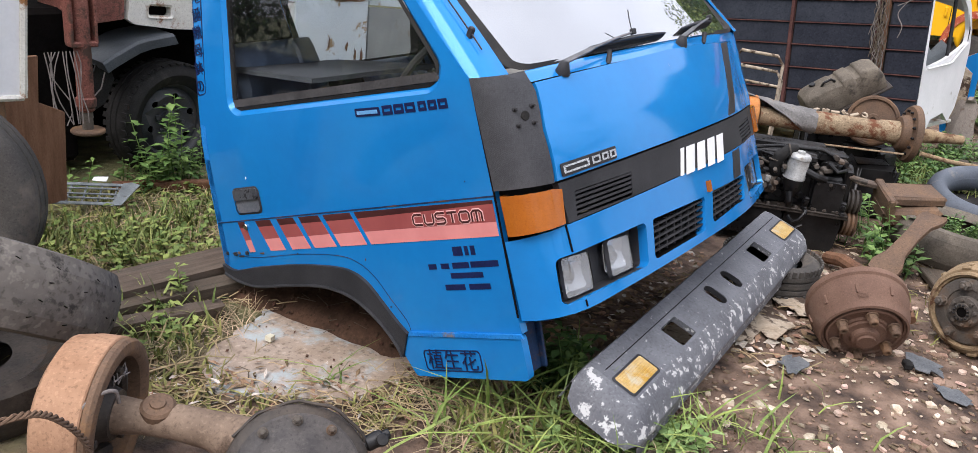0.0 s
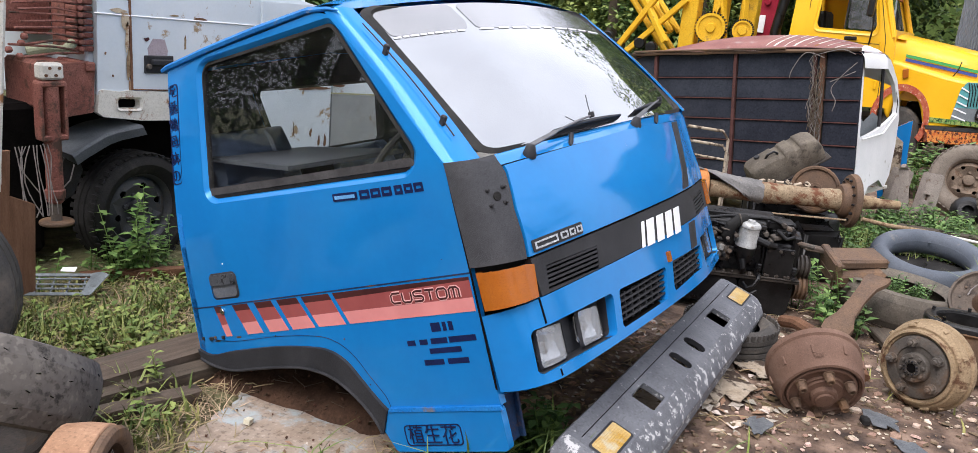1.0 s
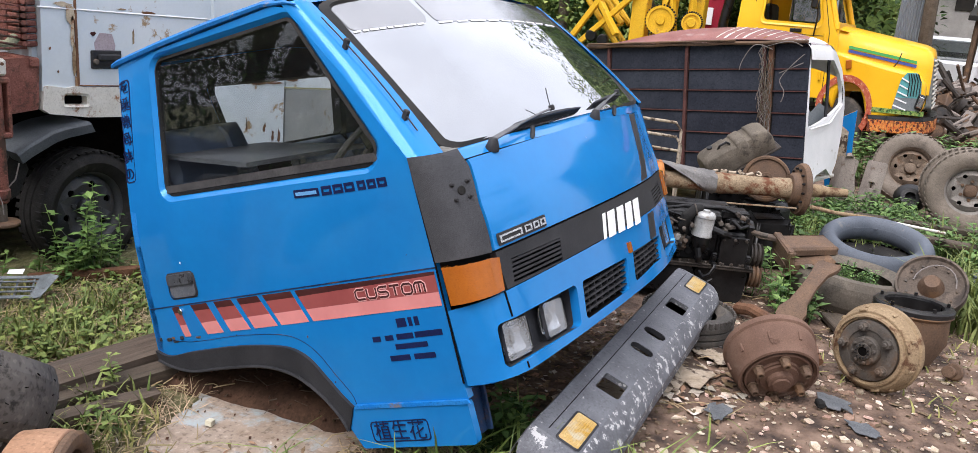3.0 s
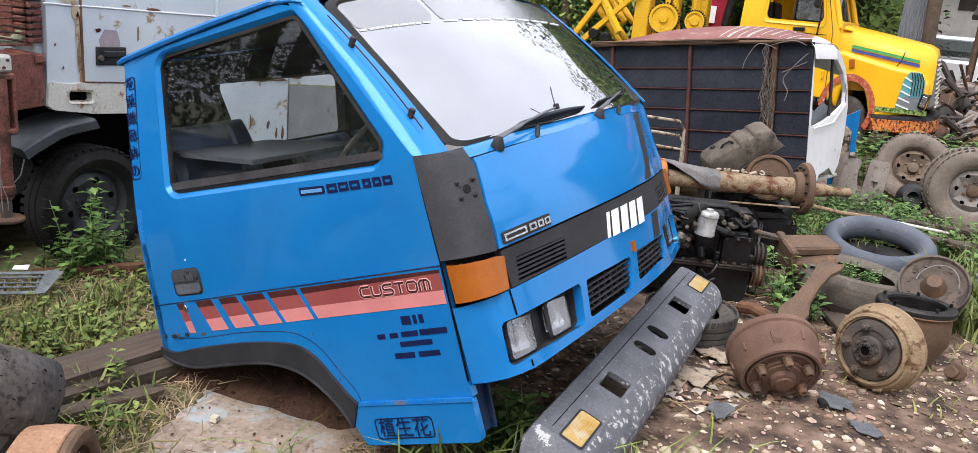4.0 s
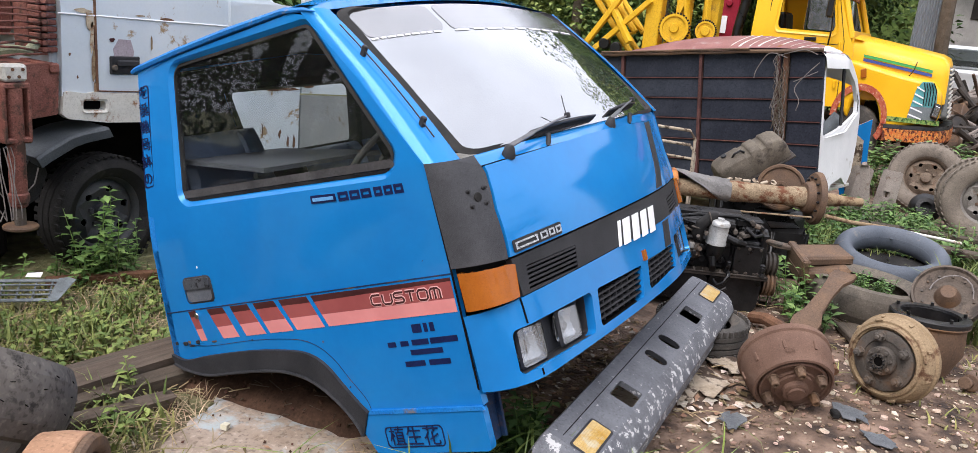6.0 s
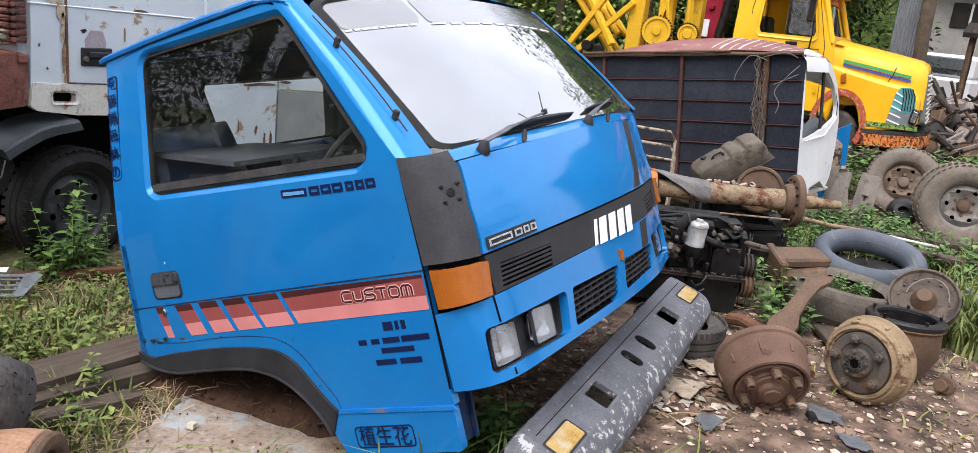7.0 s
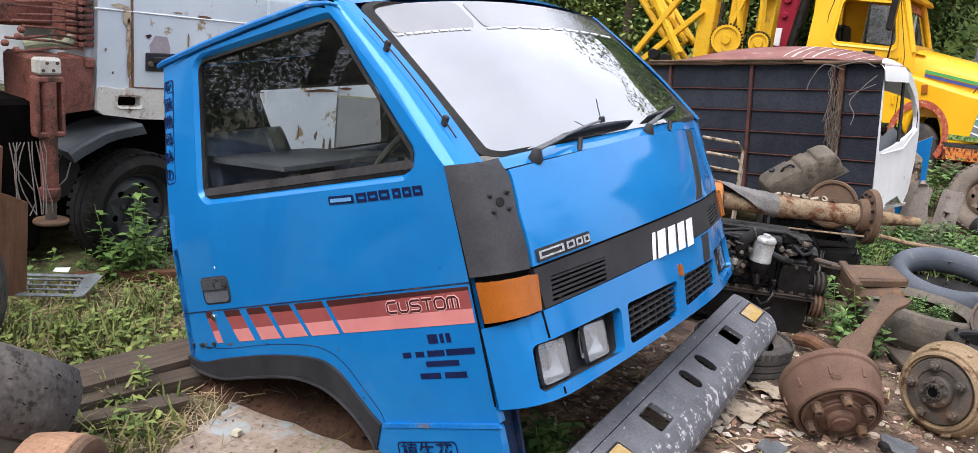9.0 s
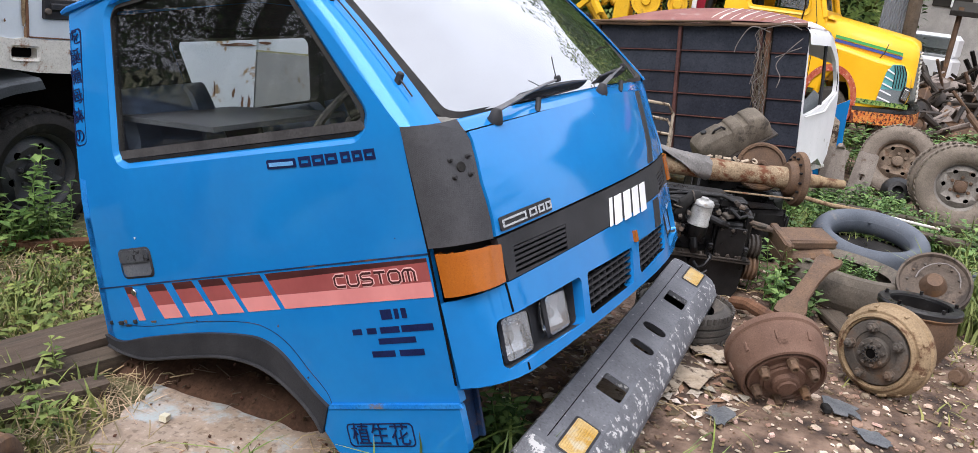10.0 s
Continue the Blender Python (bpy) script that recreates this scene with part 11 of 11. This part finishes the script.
def background():
    rnd = random.Random(77)
    # hedge bank beyond the yard
    cs, cy = [], []
    for k in range(95):
        t = rnd.random()
        x, y = 10.5 + 5.0 * rnd.random() + 3.0 * (1 - t), 4.6 + 13.0 * t
        z = 0.4 + 3.4 * rnd.random() ** 0.8
        (cs if rnd.random() < 0.18 else cy).append(((x, y, z), rnd.uniform(0.5, 1.0), 300))
    clump_bank("hedge", "dense green bushes beyond the yard", cs, M["leaf_dark"], 41, 0.15)
    clump_bank("light_bushes", "yellow-green sprays of bush in the hedge", cy, M["leaf_yellow"], 42, 0.13)
    cs = [((-4 + 16 * rnd.random(), 11 + 4 * rnd.random(), 0.6 + 4.5 * rnd.random()), rnd.uniform(0.8, 1.4), 170) for _ in range(60)]
    clump_bank("back_hedge", "dark green thicket behind the white truck", cs, M["leaf_dark"], 43, 0.22)
    cs = [((15.0 + 5 * rnd.random(), 2.2 + 5.8 * rnd.random(), 0.6 + 4.2 * rnd.random()), rnd.uniform(0.5, 0.95), 420) for _ in range(80)]
    clump_bank("far_bushes", "grey-green trees beyond the yellow truck", cs, M["leaf"], 44, 0.12)
    cs = [((16.2 + 0.5 * rnd.random(), 2.0 + 1.0 * rnd.random(), 2.55 + 0.45 * rnd.random()), 0.22, 50) for _ in range(6)]
    clump_bank("red_blossom", "red blossom on a tree beyond the yellow truck", cs, surf("red_petals", (0.40, 0.03, 0.02), (0.55, 0.06, 0.03), 6, (0.6, 0.8), bump=0.0, island=0.3), 49, 0.09, "blossom")
    # the wood behind it all
    cs, cy = [], []
    for k in range(210):
        a = radians(rnd.uniform(-14, 88))
        d = rnd.uniform(19, 24)
        if a < radians(5):
            a += radians(30 * (1 + rnd.random()))
        (cs if rnd.random() < 0.5 else cy).append(((-2 + d * math.cos(a), -0.8 + d * math.sin(a), rnd.uniform(0.5, 8.5)), rnd.uniform(0.9, 1.6), 420))
    clump_bank("woodland", "dark green wood beyond the yard", cs, M["leaf_dark"], 45, 0.19, "trees")
    clump_bank("woodland_light", "light green crowns in the wood beyond", cy, M["leaf_yellow"], 46, 0.17, "trees")
    # thicket behind the viewer, seen in the glass
    cs = []
    for k in range(150):
        a = radians(rnd.uniform(118, 262))
        d = rnd.uniform(7.0, 10.5)
        z = 0.3 + 7.7 * rnd.random()
        cs.append(((-2 + d * math.cos(a), 0.5 + d * math.sin(a), z), rnd.uniform(0.7, 1.2), 300 if z < 1.8 else 84))
    fine = []
    for k in range(130):
        a = radians(rnd.uniform(96, 142))
        d = rnd.uniform(8, 12)
        fine.append(((-1 + d * math.cos(a), 2.0 + d * math.sin(a), rnd.uniform(0.4, 6.0)), rnd.uniform(0.6, 1.1), 220))
    clump_bank("fine_thicket", "fine-leaved dark thicket beyond the crane", fine, M["leaf_dark"], 48, 0.12, "trees")
    clump_bank("near_thicket", "dark leafy thicket at the near side of the yard", cs, M["leaf_dark"], 47, 0.145, "trees")
    # wooded slope far behind
    g = Geo()
    ang = [radians(-24 + 124 * k / 60) for k in range(61)]
    g.loft([[(-2 + 34 * math.cos(a), -0.8 + 34 * math.sin(a), z + (0 if z < 1 else 1.6 * noise.noise((a * 9, z, 2)))) for a in ang] for z in (-0.2, 4.0, 8.0, 12.5)])
    bd = whole("backdrop", g, surf("wooded_slope", (0.035, 0.07, 0.02), (0.13, 0.18, 0.05), 0.9, (0.9, 0.98), bump=0.8, grain=3.0, grime=0.5, spec=0.05), "green wooded slope far behind the yard", "backdrop", kind="structure", angle=80)
    # tall trees that close the yard all round and darken the glass; those before the cab's nose are unseen, added to
    # dim the sky light on it
    for k, (x, y, h) in enumerate(((-6.5, 8.5, 8.5), (-3.2, 12.5, 9.5), (3.0, 14.5, 9.0), (-9.5, 5.0, 9.0), (-10.5, 0.5, 8.0), (-8.2, 11.5, 9.5), (8.5, 15.5, 9.0), (1.5, -9.0, 8.0), (5.5, -10.5, 8.5), (-3.0, -9.5, 8.0), (10.5, -9.5, 8.0), (18.5, 7.5, 8.0), (20.5, 3.8, 8.5), (24.0, -9.0, 8.0), (-12.0, 8.5, 9.5))):
        ob = thing("tree", "tall leafy tree with a grey-brown trunk, some added unseen to block sky light", "tree", pose(x, y, 0), "trees round the yard")
        r2 = random.Random(100 + k)
        g = Geo()
        g.tube([(0, 0, -0.1), (0.1, 0.05, h * 0.25), (r2.uniform(-0.3, 0.3), r2.uniform(-0.3, 0.3), h * 0.6), (0.2, 0.1, h * 0.85)], [0.26, 0.2, 0.13, 0.04], 10)
        for j in range(9):
            a, z = r2.random() * 6.283, h * r2.uniform(0.35, 0.75)
            ln = h * r2.uniform(0.15, 0.3)
            g.tube([(0.05, 0.02, z), (ln * 0.5 * math.cos(a), ln * 0.5 * math.sin(a), z + ln * 0.35), (ln * math.cos(a), ln * math.sin(a), z + ln * 0.6)], [0.08, 0.05, 0.015], 6)
        part("trunk", g, M["bark"], ob)
        g = Geo()
        for j in range(34):
            a, q = r2.random() * 6.283, r2.random()
            c = Vector((h * 0.30 * q ** 0.6 * math.cos(a), h * 0.30 * q ** 0.6 * math.sin(a), h * r2.uniform(0.28, 1.0)))
            rad = h * r2.uniform(0.07, 0.12)
            for _ in range(170 if x > 15 else 80):
                d = Vector((r2.gauss(0, 1), r2.gauss(0, 1), r2.gauss(0, 0.8))).normalized()
                leaf_quads(g, c + d * rad * (0.4 + 0.6 * r2.random()), d + Vector((r2.uniform(-1, 1), r2.uniform(-1, 1), r2.uniform(-1, 0.2))), Vector((0.1, 0.2, 1)), 0.16 * r2.uniform(0.6, 1.3), 0.05)
        part("crown", g, M["leaf_dark"], ob, angle=80)
    # shed behind the cranes: dark roof on posts
    ob = thing("open_shed", "dark open timber shed behind the cranes", "shed")
    g = Geo()
    g.box((4.0, 7.4, 0.18), pose(16.5, 4.3, 3.35, 0, 4, 0), 0.02)
    part("roof", g, M["far_dark"], ob)
    for y in (3.4, 5.4, 7.4):
        g = Geo()
        g.box((0.18, 0.18, 3.3), pose(14.8, y, 1.65), 0.01)
        part("post", g, M["bark"], ob)
    # leaning pole and zinc sheet
    g = Geo()
    g.tube([(13.45, 0.06, 0.0), (13.475, 0.16, 2.2), (13.5, 0.20, 4.4)], [0.11, 0.105, 0.10], 10)
    whole("timber_pole", g, M["bark"], "brown timber pole leaning in the yard", "pole")
    g = Geo()
    n = 40
    rows = []
    for j in (0, 1):
        rows.append([(13.8 + 0.02 * math.sin(k * 1.57), 0.24 + 0.40 * k / n, (0.4, 3.4)[j]) for k in range(n + 1)])
    g.loft(rows)
    whole("zinc_sheet", g, M["corrugated"], "upright corrugated zinc sheet behind the yellow truck", "metal sheet", angle=80)
    # far building, white truck and clutter at the yard's end
    ob = thing("far_building", "pale far building with dark windows and a low roof", "building")
    g = Geo()
    g.box((4.0, 7.0, 3.6), pose(28.0, -2.5, 1.8), 0.03)
    part("wall", g, M["concrete"], ob)
    g = Geo()
    g.box((5.0, 8.0, 0.2), pose(27.8, -2.5, 3.7, 0, 5, 0), 0.02)
    part("roof", g, M["corrugated"], ob)
    for y in (-5.0, -3.4, -1.8, -0.2):
        g = Geo()
        g.box((0.06, 1.0, 0.7), pose(25.98, y, 2.95), 0.01)
        w = part("window", g, M["far_dark"], ob)
        g = Geo()
        g.box((0.08, 0.06, 0.7), pose(25.94, y, 2.95), 0.01)
        part("mullion", g, M["white_clean"], w)
    g = Geo()
    g.box((3.0, 2.6, 0.10), pose(18.5, -1.62, 2.33, 0, -6, 0), 0.01)
    sh = thing("lean_to", "dark lean-to roof on thin posts", "shed")
    part("roof", g, M["far_dark"], sh)
    for x, y in ((17.2, -0.5), (17.2, -2.7), (19.8, -0.5)):
        g = Geo()
        g.tube([(x, y, 0), (x, y, 2.3)], 0.05, 8)
        part("post", g, M["rust_brown"], sh)
    ob = thing("small_truck", "small white truck far off between scrap heaps", "truck", pose(23.2, 0.05, 0, 0, 0, 172))
    g = Geo()
    g.box((1.5, 1.5, 0.75), pose(-0.2, 0, 0.85), 0.08)
    g.box((1.1, 1.4, 0.65), pose(-0.4, 0, 1.5), 0.12)
    part("body", g, M["white_clean"], ob)
    g = Geo()
    g.box((0.04, 1.2, 0.45), pose(0.16, 0, 1.52, 0, -8, 0), 0.02)
    part("windscreen", g, M["glass_far"], ob)
    for y in (-0.5, 0.5):
        g = Geo()
        g.box((0.04, 0.24, 0.14), pose(0.56, y, 0.8), 0.02)
        part("headlamp", g, M["lens"], ob)
        g = Geo()
        g.cyl(0.3, 0.2, pose(0.1, y * 1.3, 0.3, 90, 0, 0), 20, bevel=0.03)
        part("wheel", g, M["tyre"], ob)
    # piled scrap at the yard's end
    r5 = random.Random(505)
    piles = [Geo(), Geo(), Geo()]
    for k in range(640):
        x, y = r5.uniform(12.6, 20.5), r5.uniform(-4.2, 0.35)
        top = 0.95 * (0.35 + 0.65 * min(1.0, (x - 12.6) / 3.0)) * (0.7 + 0.5 * noise.noise((x * 0.9, y * 0.9, 6.1)))
        m = pose(x, y, top * r5.random() ** 0.5 + 0.03, r5.uniform(-70, 70), r5.uniform(-70, 70), r5.uniform(0, 180))
        g = piles[r5.choice((0, 0, 1, 1, 1, 2))]
        c = r5.random()
        if c < 0.3:
            R = r5.uniform(0.10, 0.26)
            g.lathe([(R * 0.3, 0.05), (R * 0.6, 0.05), (R * 0.9, 0.02), (R, 0.05), (R, -0.06), (R * 0.3, -0.06), (R * 0.3, 0.05)], 16, m)
        elif c < 0.6:
            q = r5.uniform(0.25, 0.8)
            g.tube([m @ Vector((-q, 0, 0)), m @ Vector((0, 0.05, 0.04)), m @ Vector((q, 0, 0))], r5.uniform(0.02, 0.06), 7)
        else:
            g.box((r5.uniform(0.15, 0.55), r5.uniform(0.12, 0.35), r5.uniform(0.06, 0.22)), m, 0.02)
    for g, mt, lb in zip(piles, ("rust_brown", "oily_brown", "shoe"), ("brown rusty machine parts piled at the yard's end", "brown-black oily machine parts piled at the yard's end", "dusty grey-brown machine parts piled at the yard's end")):
        whole("scrap_pile", g, M[mt], lb, "scrap", kind="stuff", angle=40)
    # heap of rusty parts beyond the wheels
    kinds = ("rust", "rust_brown", "rust_tan", "iron", "iron_grey", "tyre_pale")
    for k in range(70):
        x, y = rnd.uniform(8.8, 15.5), rnd.uniform(-3.6, -0.75)
        z = rnd.uniform(0.03, 0.22)
        g = Geo()
        c = rnd.random()
        if c < 0.35:
            R = rnd.uniform(0.12, 0.3)
            g.lathe([(R * 0.3, 0.05), (R * 0.6, 0.05), (R * 0.9, 0.02), (R, 0.05), (R, -0.06), (R * 0.3, -0.06), (R * 0.3, 0.05)], 22)
        elif c < 0.6:
            g.tube([(-rnd.uniform(0.3, 0.9), 0, 0), (0, 0.04, 0.03), (rnd.uniform(0.3, 0.9), 0, 0)], rnd.uniform(0.025, 0.08), 9)
        else:
            g.box((rnd.uniform(0.2, 0.7), rnd.uniform(0.15, 0.4), rnd.uniform(0.1, 0.3)), None, 0.04)
        whole("scrap_part", g, M[rnd.choice(kinds)], "rusty machine part in the far scrap heap", "scrap", pose(x, y, z, rnd.uniform(-50, 50), rnd.uniform(-50, 50), rnd.uniform(0, 180)), "far scrap heap")
    g = Geo()
    for y in (-0.22, 0.22):
        g.box((0.05, 0.06, 0.85), pose(0, y, 0.42), 0.006)
    for z in (0.35, 0.55, 0.8):
        g.box((0.04, 0.5, 0.05), pose(0, 0, z), 0.006)
    whole("ladder_rack", g, M["rust_brown"], "small rusty ladder frame standing in weeds", "frame", pose(7.9, -1.25, 0, 0, 0, 8))


background()
